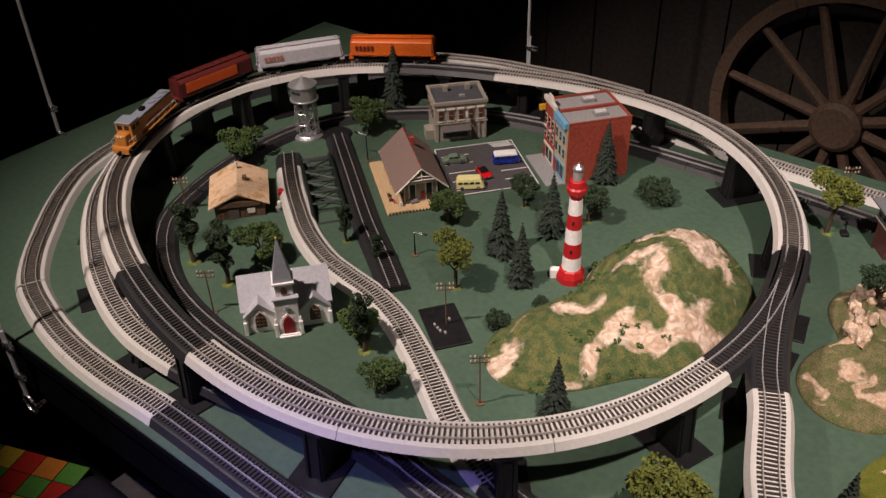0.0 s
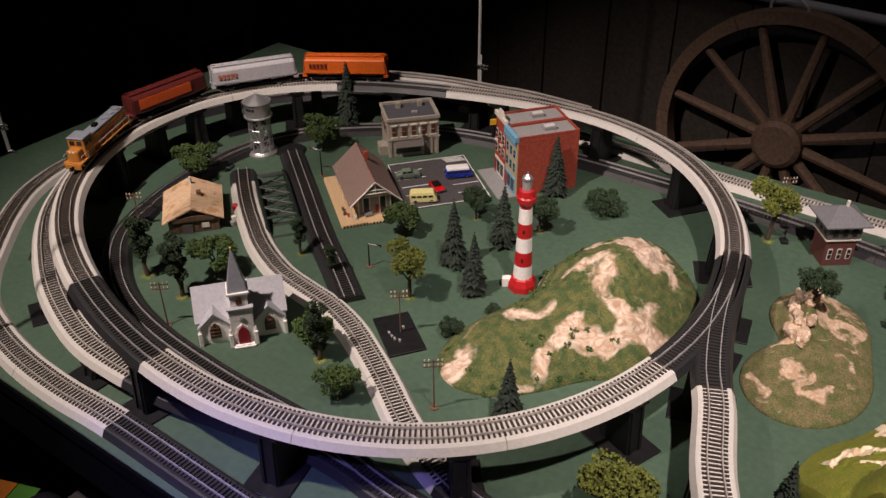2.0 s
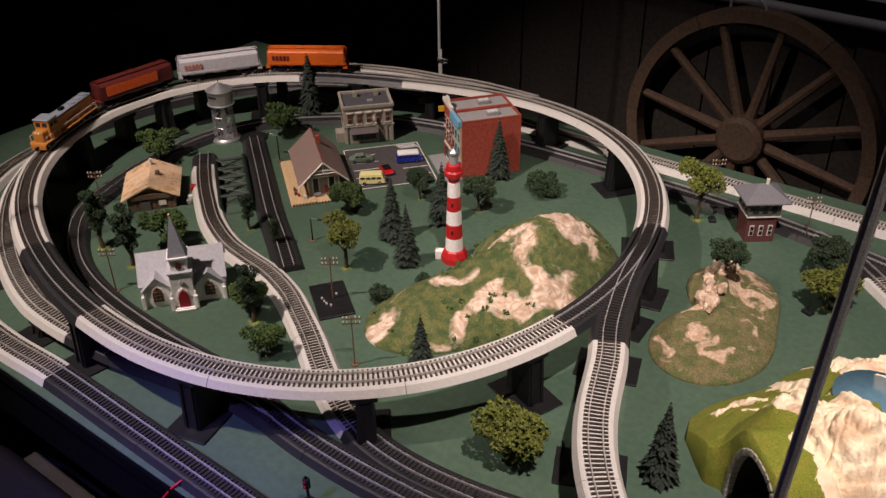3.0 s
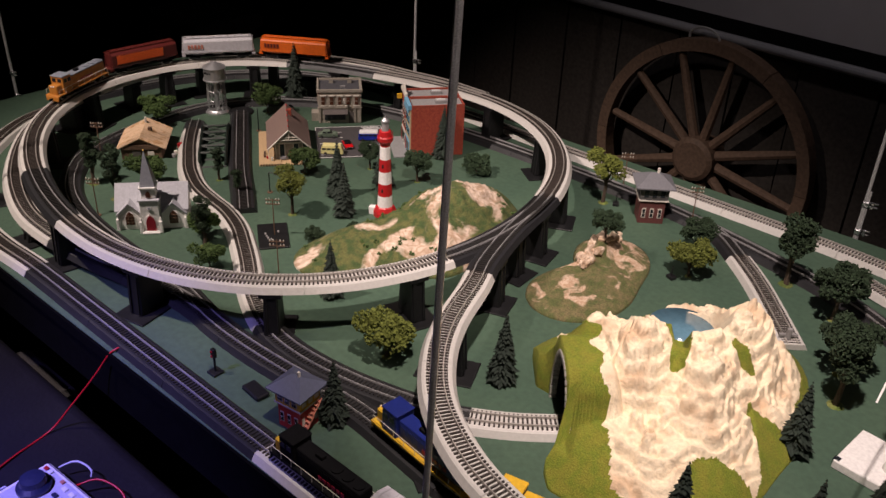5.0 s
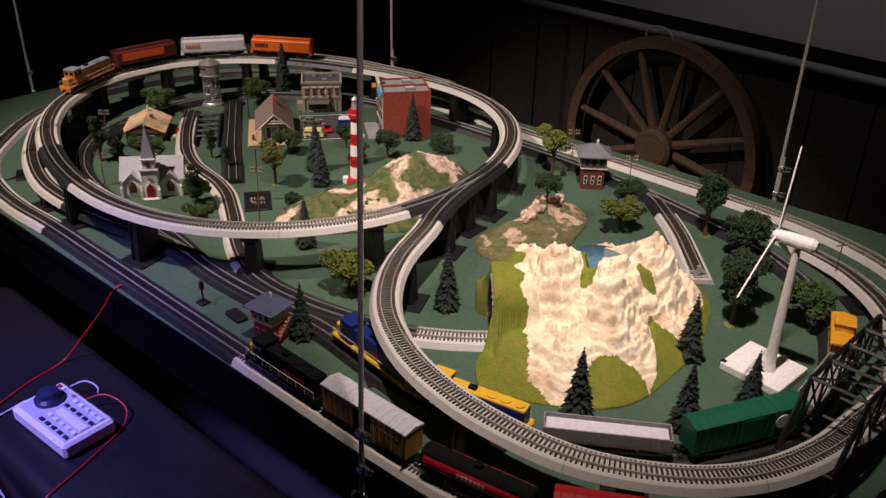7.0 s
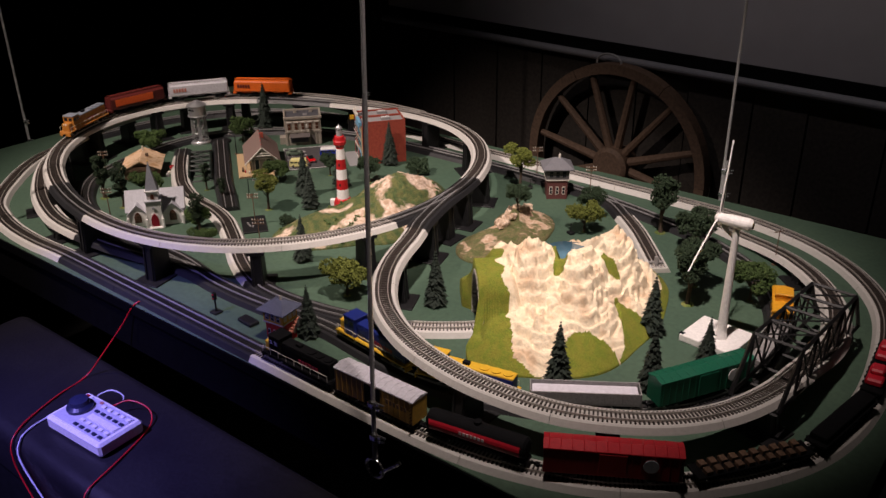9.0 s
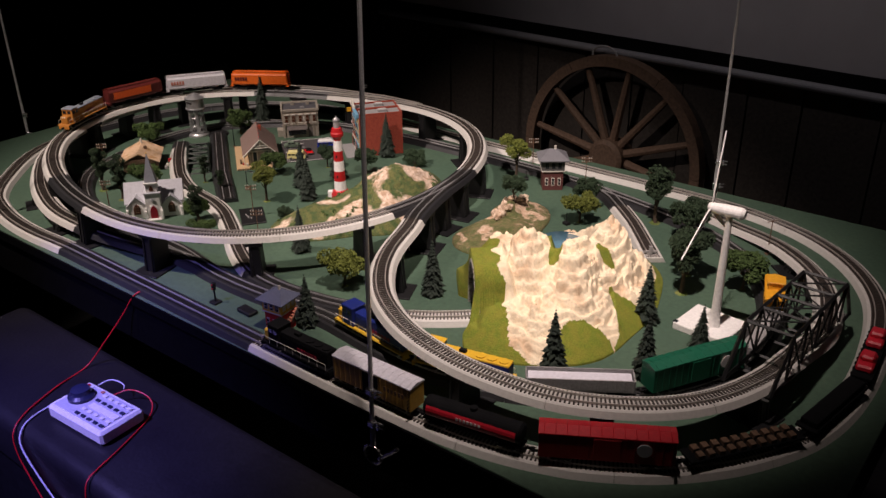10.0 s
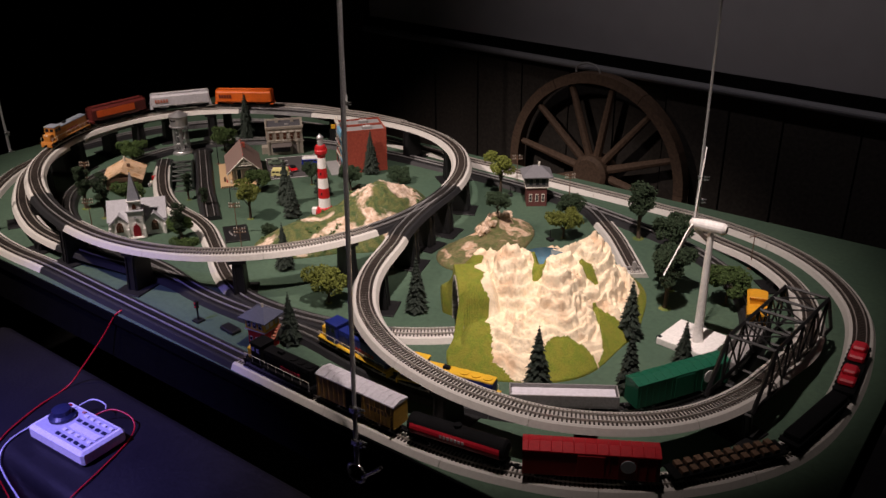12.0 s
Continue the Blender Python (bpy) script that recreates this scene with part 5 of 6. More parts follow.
def model_car(label, x, y, rz, length, width, height, color, roof, van):
    t = thing("model_car", label, "car", x, y, 0.0022, rz, group="model cars in the car park")
    L, W, h = length / 2, width, height
    bm = B()
    if van:
        prof = [(-L, 0.003), (L * 0.94, 0.003), (L, h * 0.35), (L * 0.93, h * 0.6), (L * 0.85, h * 0.78), (-L * 0.95, h * 0.78), (-L, h * 0.6)]
    else:
        prof = [(-L, 0.003), (L, 0.003), (L, h * 0.45), (L * 0.80, h * 0.58), (L * 0.42, h * 0.62), (-L * 0.62, h * 0.62), (-L * 0.90, h * 0.50), (-L, h * 0.35)]
    prism(bm, prof, -W / 2, W / 2, "y")
    part("body", bm, color, t, bevel=0.0011)
    bm = B()
    if van:
        cube(bm, (-L * 0.04, 0, h * 0.89), (L * 1.80, W * 0.94, h * 0.22), taper=0.9)
    else:
        cube(bm, (-L * 0.10, 0, h * 0.80), (L * 0.95, W * 0.86, h * 0.38), taper=0.74)
    part("roof", bm, roof or color, t, bevel=0.001)
    for sy in (-1, 1):
        for k in range(4 if van else 2):
            x0 = -L * 0.72 + k * L * 0.42 if van else -L * 0.33 + k * L * 0.42
            box_part("side_window", (x0, sy * (W / 2 if van else W * 0.40), h * (0.64 if van else 0.78)), (L * 0.33, 0.0006, h * 0.2), M["glass"], t)
    box_part("windscreen", (L * (0.90 if van else 0.33), 0, h * (0.66 if van else 0.78)), (0.0008, W * 0.78, h * 0.2), M["glass"], t)
    for sx in (-0.6, 0.6):
        for sy in (-1, 1):
            bm = B()
            rod(bm, (L * sx, sy * W * 0.38, 0.0033), (L * sx, sy * W * 0.52, 0.0033), 0.0034, seg=12)
            wheel = part("wheel", bm, M["black"], t)
            bm = B()
            rod(bm, (L * sx, sy * W * 0.515, 0.0033), (L * sx, sy * W * 0.535, 0.0033), 0.0017, seg=8)
            part("hub_cap", bm, M["chrome"], wheel)
    for sx in (-1, 1):
        box_part("bumper", (sx * (L + 0.0004), 0, 0.0048), (0.0012, W * 0.96, 0.0014), M["chrome"], t)
    for sy in (-1, 1):
        bm = B()
        bmesh.ops.create_icosphere(bm, subdivisions=1, radius=0.0013, matrix=Matrix.Translation((L * 0.985, sy * W * 0.34, h * 0.36)))
        part("headlight", bm, M["line"], t)


M["carblue"] = plastic("blue_car_paint", (0.012, 0.03, 0.33), 0.25)
M["carcream"] = plastic("cream_car_paint", (0.72, 0.66, 0.30), 0.3)
M["cargreen"] = plastic("sage_car_paint", (0.14, 0.19, 0.14), 0.3)
M["carred"] = plastic("red_car_paint", (0.55, 0.01, 0.015), 0.25)
model_car("cream coloured model camper van", 0.798, 0.712, 40, 0.050, 0.021, 0.022, M["carcream"], M["carcream"], True)
model_car("blue model camper van with white roof", 0.798, 0.827, 45, 0.050, 0.021, 0.022, M["carblue"], M["line"], True)
model_car("sage green rounded model car", 0.719, 0.769, 48, 0.046, 0.019, 0.017, M["cargreen"], None, False)
model_car("small red model sports car", 0.791, 0.764, -30, 0.042, 0.018, 0.012, M["carred"], M["black"], False)


# ---- trains ----
def bogie(parent, x, z0):
    t = new("truck")
    t.parent = parent
    t.location = (x, 0, 0)
    for sy in (-1, 1):
        bm = B()
        prism(bm, [(-0.015, z0 + 0.0065), (-0.010, z0 + 0.0095), (0.010, z0 + 0.0095), (0.015, z0 + 0.0065), (0.011, z0 + 0.004), (0.004, z0 + 0.0055), (-0.004, z0 + 0.0055), (-0.011, z0 + 0.004)], sy * 0.0110 - 0.0012, sy * 0.0110 + 0.0012, "y")
        part("side_frame", bm, M["black"], t)
    for sx in (-0.010, 0.010):
        bm = B()
        for sy in (-1, 1):
            rod(bm, (sx, sy * 0.0070, z0 + 0.0058), (sx, sy * 0.0092, z0 + 0.0058), 0.0056, seg=14)
        rod(bm, (sx, -0.008, z0 + 0.0058), (sx, 0.008, z0 + 0.0058), 0.0014, seg=6)
        part("wheelset", bm, M["steel_rail"], t)
    return t


def vehicle(name, label, line, s, length, height=0.0):
    """A rail vehicle set on the line with its middle at s, turned along the chord of its trucks."""
    a, _ = line.at(s - length * 0.32)
    b, _ = line.at(s + length * 0.32)
    d = b - a
    t = thing(name, label, "railway car", group="model trains")
    m = (a + b) / 2
    t.matrix_basis = Matrix.Translation((m.x, m.y, m.z + RAIL)) @ pose(0, 0, 0, 0, -math.degrees(math.atan2(d.z, math.hypot(d.x, d.y))), math.degrees(math.atan2(d.y, d.x)))
    for sx in (-0.33, 0.33):
        bogie(t, sx * length, 0.0)
    for sx in (-1, 1):
        bm = B()
        cube(bm, (sx * (length / 2 + 0.003), 0, 0.0085), (0.010, 0.003, 0.003))
        cube(bm, (sx * (length / 2 + 0.008), 0.001, 0.0085), (0.004, 0.005, 0.0042))
        part("coupler", bm, M["black"], t)
    box_part("underframe", (0, 0, 0.0105), (length * 0.94, 0.020, 0.004), M["black"], t)
    return t


def boxcar(label, line, s, length, body, roof, door, mark=None, w=0.034, h=0.046, round_mark=False):
    t = vehicle("boxcar", label, line, s, length)
    z0 = 0.012
    box_part("body", (0, 0, z0 + h * 0.44), (length, w, h * 0.88), body, t, bevel=0.0008)
    bm = B()
    prism(bm, [(-w / 2 - 0.0008, z0 + h * 0.87), (w / 2 + 0.0008, z0 + h * 0.87), (w / 2 + 0.0006, z0 + h * 0.91), (0, z0 + h), (-w / 2 - 0.0006, z0 + h * 0.91)], -length / 2 - 0.0006, length / 2 + 0.0006, "x")
    part("roof", bm, roof, t)
    for i in range(12):
        x = -length * 0.46 + i * length * 0.92 / 11
        bm = B()
        for sy in (-1, 1):
            rod(bm, (x, sy * w * 0.49, z0 + h * 0.925), (x, 0, z0 + h * 1.005), 0.0006, seg=4)
        part("roof_rib", bm, roof, t)
    for sy in (-1, 1):
        box_part("door", (0, sy * (w / 2 + 0.0006), z0 + h * 0.43), (length * 0.20, 0.0014, h * 0.80), door, t, bevel=0.0004)
        for i in range(15):
            x = -length * 0.47 + i * length * 0.94 / 14
            if abs(x) > length * 0.12:
                box_part("side_post", (x, sy * (w / 2 + 0.0004), z0 + h * 0.44), (0.0012, 0.0010, h * 0.84), body, t)
        if mark:
            if round_mark:
                bm = B()
                rod(bm, (length * 0.27, sy * (w / 2 + 0.0006), z0 + h * 0.52), (length * 0.27, sy * (w / 2 + 0.0016), z0 + h * 0.52), h * 0.23, seg=24)
                part("round_mark", bm, mark, t, "plain round badge")
            else:
                for k in range(6):
                    box_part("letter_bar", (length * 0.19 + k * 0.0072, sy * (w / 2 + 0.0012), z0 + h * 0.52), (0.0045, 0.0008, 0.008), mark, t)
        bm = B()
        for k in range(6):
            rod(bm, (length * 0.485, sy * (w / 2 + 0.0014) - 0.004, z0 + 0.004 + k * 0.006), (length * 0.485, sy * (w / 2 + 0.0014) + 0.004, z0 + 0.004 + k * 0.006), 0.0005, seg=4)
        part("ladder", bm, M["black"], t)
    return t


def hopper(label, line, s, length, body, panel, ends, w=0.035, h=0.048, mark=None):
    """A covered hopper with rounded sides, sloping bays and a roof walk."""
    t = vehicle("hopper_car", label, line, s, length)
    z0 = 0.010
    prof = []
    for i in range(13):
        a = math.pi * i / 12
        prof.append((w / 2 * max(-1, min(1, 1.18 * math.cos(a))), z0 + h * 0.52 + h * 0.40 * math.sin(a) ** 0.6))
    bm = B()
    prism(bm, prof + [(-w / 2, z0 + h * 0.30), (-w * 0.36, z0 + h * 0.14), (w * 0.36, z0 + h * 0.14), (w / 2, z0 + h * 0.30)], -length * 0.46, length * 0.46, "x")
    part("body", bm, body, t, bevel=0.0005)
    for sx in (-0.27, 0, 0.27):
        bm = B()
        cube(bm, (sx * length, 0, z0 + h * 0.10), (length * 0.22, w * 0.7, h * 0.22), rx=180, taper=0.55)
        part("discharge_bay", bm, body, t)
    for sx in (-1, 1):
        box_part("end_sill", (sx * length * 0.475, 0, z0 + 0.005), (length * 0.05, w * 0.95, 0.005), ends, t)
        bm = B()
        for sy in (-1, 1):
            rod(bm, (sx * length * 0.49, sy * w * 0.42, z0 + 0.005), (sx * length * 0.465, sy * w * 0.42, z0 + h * 0.90), 0.0009, seg=5)
        for k in range(6):
            z = z0 + 0.010 + k * 0.0062
            rod(bm, (sx * length * 0.487, -w * 0.42, z), (sx * length * 0.487, -w * 0.18, z), 0.0006, seg=4)
        part("end_ladder", bm, ends, t)
        box_part("end_panel", (sx * length * 0.463, 0, z0 + h * 0.55), (0.002, w * 0.9, h * 0.55), ends, t)
    for sy in (-1, 1):
        if panel is not body:
            box_part("side_panel", (0.012, sy * (w / 2 + 0.0008), z0 + h * 0.55), (length * 0.66, 0.0012, h * 0.40), panel, t)
        box_part("side_sill", (0, sy * w * 0.49, z0 + h * 0.27), (length * 0.95, 0.0016, 0.0035), ends, t)
        if mark:
            for k in range(5):
                box_part("letter_bar", (length * 0.22 + k * 0.008, sy * (w / 2 + 0.0017), z0 + h * 0.55), (0.0052, 0.0008, 0.010), mark, t)
        bm = B()
        cube(bm, (0, sy * w * 0.20, z0 + h * 0.955), (length * 0.93, 0.0035, 0.0012))
        part("roof_walk", bm, ends if panel is not body else body, t)
    for i in range(9):
        bm = B()
        cube(bm, (-length * 0.38 + i * length * 0.095, 0, z0 + h * 0.94), (length * 0.085, w * 0.26, 0.003))
        part("roof_hatch", bm, body, t, bevel=0.0006)
    return t


def gondola(label, line, s, length, body, inside, load, w=0.034, h=0.022):
    t = vehicle("gondola_car", label, line, s, length)
    z0 = 0.012
    box_part("floor", (0, 0, z0 + 0.002), (length, w, 0.003), body, t)
    for sy in (-1, 1):
        box_part("side", (0, sy * (w / 2 - 0.0008), z0 + h / 2), (length, 0.0016, h), body, t)
        for i in range(13):
            box_part("side_post", (-length * 0.48 + i * length * 0.08, sy * (w / 2 + 0.0006), z0 + h / 2), (0.0014, 0.0012, h * 0.94), body, t)
    for sx in (-1, 1):
        box_part("end", (sx * (length / 2 - 0.0008), 0, z0 + h / 2), (0.0016, w - 0.004, h), body, t)
    if load:
        box_part("load", (0, 0, z0 + h * 0.42), (length * 0.96, w * 0.9, h * 0.6), load, t, bevel=0.001)
    return t


def flatcar(label, line, s, length, deck, loads):
    """loads: (x, y, z, sx, sy, sz, material) boxes resting on the deck."""
    t = vehicle("flat_car", label, line, s, length)
    box_part("deck", (0, 0, 0.014), (length, 0.032, 0.004), deck, t, bevel=0.0004)
    for sy in (-1, 1):
        for i in range(10):
            box_part("stake_pocket", (-length * 0.45 + i * length * 0.1, sy * 0.0166, 0.0145), (0.002, 0.0014, 0.004), deck, t)
    for c, sz, m, b in loads:
        box_part("load", c, sz, m, t, bevel=b)
    return t


def tank_car(label, line, s, length, top, side, w=0.033):
    t = vehicle("tank_car", label, line, s, length)
    z = 0.030
    bm = B()
    lathe(bm, [(0.004, -length * 0.465), (0.012, -length * 0.46), (0.0160, -length * 0.44), (0.0160, length * 0.44), (0.012, length * 0.46), (0.004, length * 0.465)], 24)
    bmesh.ops.rotate(bm, verts=bm.verts, cent=(0, 0, 0), matrix=Matrix.Rotation(radians(90), 3, "Y"))
    bmesh.ops.translate(bm, verts=bm.verts, vec=(0, 0, z))
    part("tank", bm, top, t, smooth=False)
    for sy in (-1, 1):
        bm = B()
        k = [math.radians(q) for q in (-32, -16, 0, 16, 30)]
        prism(bm, [(sy * 0.0163 * math.cos(q), z + 0.0163 * math.sin(q)) for q in k] + [(sy * 0.0168 * math.cos(q), z + 0.0168 * math.sin(q)) for q in k[::-1]], -length * 0.42, length * 0.42, "x")
        part("side_band", bm, side, t, "bright red side band")
        for q in range(7):
            box_part("letter_bar", (-0.02 + q * 0.006, sy * 0.0172, z + 0.002), (0.0038, 0.0008, 0.005), M["line"], t)
        bm = B()
        rod(bm, (-length * 0.46, sy * 0.0175, z - 0.004), (length * 0.46, sy * 0.0175, z - 0.004), 0.0005, seg=4)
        part("handrail", bm, M["black"], t)
    bm = B()
    rod(bm, (0, 0, z + 0.014), (0, 0, z + 0.020), 0.006, seg=14)
    part("dome", bm, top, t)
    return t


def diesel(label, line, s, length, lower, upper, roof, front=1, w=0.031, nose=None, stripe=None):
    """A hood diesel: frame, long hood, cab and short nose; front is +1 or -1 along the line."""
    t = vehicle("diesel_locomotive", label, line, s, length)
    f = front
    box_part("walkway", (0, 0, 0.0145), (length * 0.99, w + 0.004, 0.003), stripe or lower, t, bevel=0.0005)
    box_part("fuel_tank", (0, 0, 0.0075), (length * 0.26, w * 0.8, 0.008), M["black"], t, bevel=0.001)
    hx, hl = -f * length * 0.13, length * 0.68
    box_part("long_hood", (hx, 0, 0.029), (hl, w * 0.72, 0.027), lower, t, bevel=0.0012)
    box_part("hood_top", (hx, 0, 0.0435), (hl, w * 0.70, 0.004), upper, t, bevel=0.0012)
    cx = f * length * 0.295
    box_part("cab", (cx, 0, 0.033), (length * 0.16, w, 0.035), lower, t, bevel=0.001)
    box_part("cab_roof", (cx, 0, 0.0515), (length * 0.175, w * 1.02, 0.003), roof, t, bevel=0.001)
    box_part("nose", (f * length * 0.42, 0, 0.0255), (length * 0.10, w * 0.7, 0.021), nose or lower, t, bevel=0.002)
    for sy in (-1, 1):
        box_part("windscreen", (cx + f * length * 0.0805, sy * w * 0.22, 0.043), (0.001, w * 0.3, 0.008), M["glass"], t)
        for k in (-0.035, 0.035):
            box_part("cab_window", (cx + k * length, sy * (w / 2 + 0.0002), 0.042), (length * 0.05, 0.001, 0.008), M["glass"], t)
        for k in range(9):
            box_part("louvre", (hx - hl * 0.42 + k * hl * 0.1, sy * (w * 0.36 + 0.0003), 0.033), (hl * 0.07, 0.0008, 0.012), lower, t, bevel=0.0003)
        for k in range(6):
            box_part("letter_bar", (hx - 0.012 + k * 0.008, sy * (w * 0.36 + 0.0010), 0.027), (0.0055, 0.0006, 0.006), M["winered"], t)
        bm = B()
        y = sy * (w / 2 + 0.0012)
        rod(bm, (-length * 0.47, y, 0.027), (length * 0.47, y, 0.027), 0.0005, seg=4)
        for k in range(9):
            rod(bm, (-length * 0.47 + k * length * 0.1175, y, 0.015), (-length * 0.47 + k * length * 0.1175, y, 0.027), 0.0005, seg=4)
        part("handrail", bm, M["trim"], t)
    for k in range(3):
        bm = B()
        x = hx - f * hl * 0.40 + f * k * hl * 0.17
        rod(bm, (x, 0, 0.045), (x, 0, 0.0475), w * 0.26, seg=16)
        part("roof_fan", bm, roof, t)
    box_part("exhaust", (hx + f * hl * 0.2, 0, 0.0475), (0.012, 0.008, 0.006), M["black"], t, bevel=0.0006)
    for sy in (-0.003, 0.003):
        bm = B()
        rod(bm, (f * length * 0.470, sy, 0.034), (f * length * 0.474, sy, 0.034), 0.0018, seg=8)
        part("headlight", bm, M["line"], t)
    for sx in (-1, 1):
        box_part("pilot", (sx * length * 0.495, 0, 0.0085), (0.003, w, 0.010), stripe or lower, t, bevel=0.0005)
    return t


def caboose(label, line, s, length, body, roof):
    t = vehicle("caboose", label, line, s, length)
    w = 0.033
    box_part("body", (0, 0, 0.028), (length * 0.78, w, 0.032), body, t, bevel=0.0008)
    bm = B()
    prism(bm, [(-w / 2 - 0.002, 0.044), (w / 2 + 0.002, 0.044), (w / 2, 0.0462), (0, 0.049), (-w / 2, 0.0462)], -length / 2, length / 2, "x")
    part("roof", bm, roof, t)
    box_part("cupola", (0, 0, 0.053), (length * 0.26, w * 0.86, 0.015), body, t, bevel=0.0008)
    box_part("cupola_roof", (0, 0, 0.0615), (length * 0.31, w * 0.96, 0.003), roof, t, bevel=0.0008)
    for sy in (-1, 1):
        for k in (-0.28, -0.10, 0.20):
            box_part("window", (k * length, sy * (w / 2 + 0.0003), 0.033), (0.009, 0.0012, 0.010), M["glass"], t)
        for k in (-0.05, 0.05):
            box_part("cupola_window", (k * length, sy * (w * 0.43 + 0.0003), 0.055), (0.007, 0.0012, 0.006), M["glass"], t)
    for sx in (-1, 1):
        box_part("platform", (sx * length * 0.45, 0, 0.0125), (length * 0.10, w, 0.0025), M["black"], t)
        bm = B()
        for sy in (-1, 0, 1):
            rod(bm, (sx * length * 0.49, sy * w * 0.45, 0.013), (sx * length * 0.49, sy * w * 0.45, 0.044 if sy else 0.028), 0.0006, seg=4)
        rod(bm, (sx * length * 0.49, -w * 0.45, 0.027), (sx * length * 0.49, w * 0.45, 0.027), 0.0006, seg=4)
        part("end_rail", bm, M["black"], t)
    return t


T = {
    "orange": plastic("orange_car_paint", (0.62, 0.115, 0.012), 0.42),
    "redorange": plastic("red_orange_paint", (0.70, 0.11, 0.02), 0.42),
    "maroon": plastic("maroon_car_paint", (0.10, 0.016, 0.014), 0.45),
    "silvercar": plastic("pale_grey_car_paint", (0.50, 0.49, 0.52), 0.38),
    "uporange": plastic("amber_loco_paint", (0.46, 0.18, 0.03), 0.42),
    "locogrey": plastic("slate_loco_roof", (0.20, 0.22, 0.26), 0.5),
    "boxred": plastic("boxcar_red", (0.48, 0.012, 0.022), 0.42),
    "darkred": plastic("boxcar_side_red", (0.36, 0.012, 0.018), 0.45),
    "amber": plastic("amber_boxcar", (0.50, 0.30, 0.05), 0.45),
    "violetwhite": plastic("pale_roof_paint", (0.62, 0.60, 0.66), 0.45),
    "locoblue": plastic("navy_loco_paint", (0.012, 0.022, 0.16), 0.4),
    "cabyellow": plastic("caboose_yellow", (0.70, 0.33, 0.02), 0.45),
    "pinkred": plastic("bright_red_load", (0.60, 0.02, 0.04), 0.42),
}
M.update(T)
# train on the raised oval, its engine coming round the left end
s = LOOP.near(0.323, 0.405)
diesel("amber and slate diesel locomotive on the raised track", LOOP, s, 0.182, M["uporange"], M["locogrey"], M["locogrey"], 1, nose=M["uporange"])
hopper("maroon and orange hopper car behind the engine", LOOP, s - 0.195, 0.180, M["maroon"], M["redorange"], M["maroon"])
hopper("pale grey hopper car with faint red marks", LOOP, s - 0.388, 0.180, M["silvercar"], M["silvercar"], M["silvercar"], mark=M["stair"])
hopper("bright orange hopper car at the train end", LOOP, s - 0.583, 0.180, M["orange"], M["orange"], M["orange"], mark=M["maroon"])
# train on the inner track
s = INNER.near(1.612, 0.123)
diesel("navy and yellow diesel locomotive on the inner track", INNER, s, 0.180, M["locoblue"], M["locoblue"], M["locoblue"], -1, nose=M["yellow"], stripe=M["yellow"])
diesel("navy diesel locomotive with yellow top", INNER, s + 0.192, 0.175, M["locoblue"], M["yellow"], M["yellow"], -1, nose=M["locoblue"], stripe=M["yellow"])
gondola("empty grey gondola car with pale load", INNER, s + 0.382, 0.170, M["roofgrey"], M["roofgrey"], M["violetwhite"])
boxcar("green boxcar with pale end badge", INNER, s + 0.573, 0.178, M["green"], M["green"], M["green"], M["line"], h=0.047, round_mark=True)
gondola("empty grey gondola car behind the boxcar", INNER, s + 0.755, 0.150, M["roofgrey"], M["roofgrey"], None)
caboose("orange yellow caboose with cupola", INNER, s + 0.890, 0.100, M["cabyellow"], M["cabyellow"])
# train on the outer track
s = FRONT.near(1.582, 0.014)
diesel("black diesel locomotive with yellow nose on outer track", FRONT, s - 0.030, 0.165, M["black"], M["black"], M["black"], -1, nose=M["yellow"], stripe=M["black"])
boxcar("amber boxcar with pale roof", FRONT, s + 0.146, 0.160, M["amber"], M["violetwhite"], M["black"], M["shedwood"])
tank_car("black tank car with bright red side band", FRONT, s + 0.325, 0.172, M["black"], M["pinkred"])
boxcar("bright red boxcar with pale round badge", FRONT, s + 0.520, 0.188, M["darkred"], M["boxred"], M["darkred"], M["violetwhite"], round_mark=True)
logs = [((-0.075 + i * 0.0165, y, 0.0195), (0.010, 0.012, 0.007), M["shedwood"], 0.0006) for i in range(10) for y in (-0.008, 0.008)]
flatcar("black flat car with two rows of small loads", FRONT, s + 0.722, 0.185, M["black"], logs)
flatcar("black flat car with a dark low load", FRONT, s + 0.912, 0.170, M["black"], [((0, 0, 0.021), (0.155, 0.026, 0.010), M["black"], 0.001)])
flatcar("black flat car carrying two bright red vehicles", FRONT, s + 1.095, 0.165, M["black"],
        [((x, 0, 0.022), (0.052, 0.026, 0.012), M["pinkred"], 0.003) for x in (-0.042, 0.042)] + [((x + 0.004, 0, 0.032), (0.026, 0.022, 0.010), M["pinkred"], 0.003) for x in (-0.042, 0.042)])

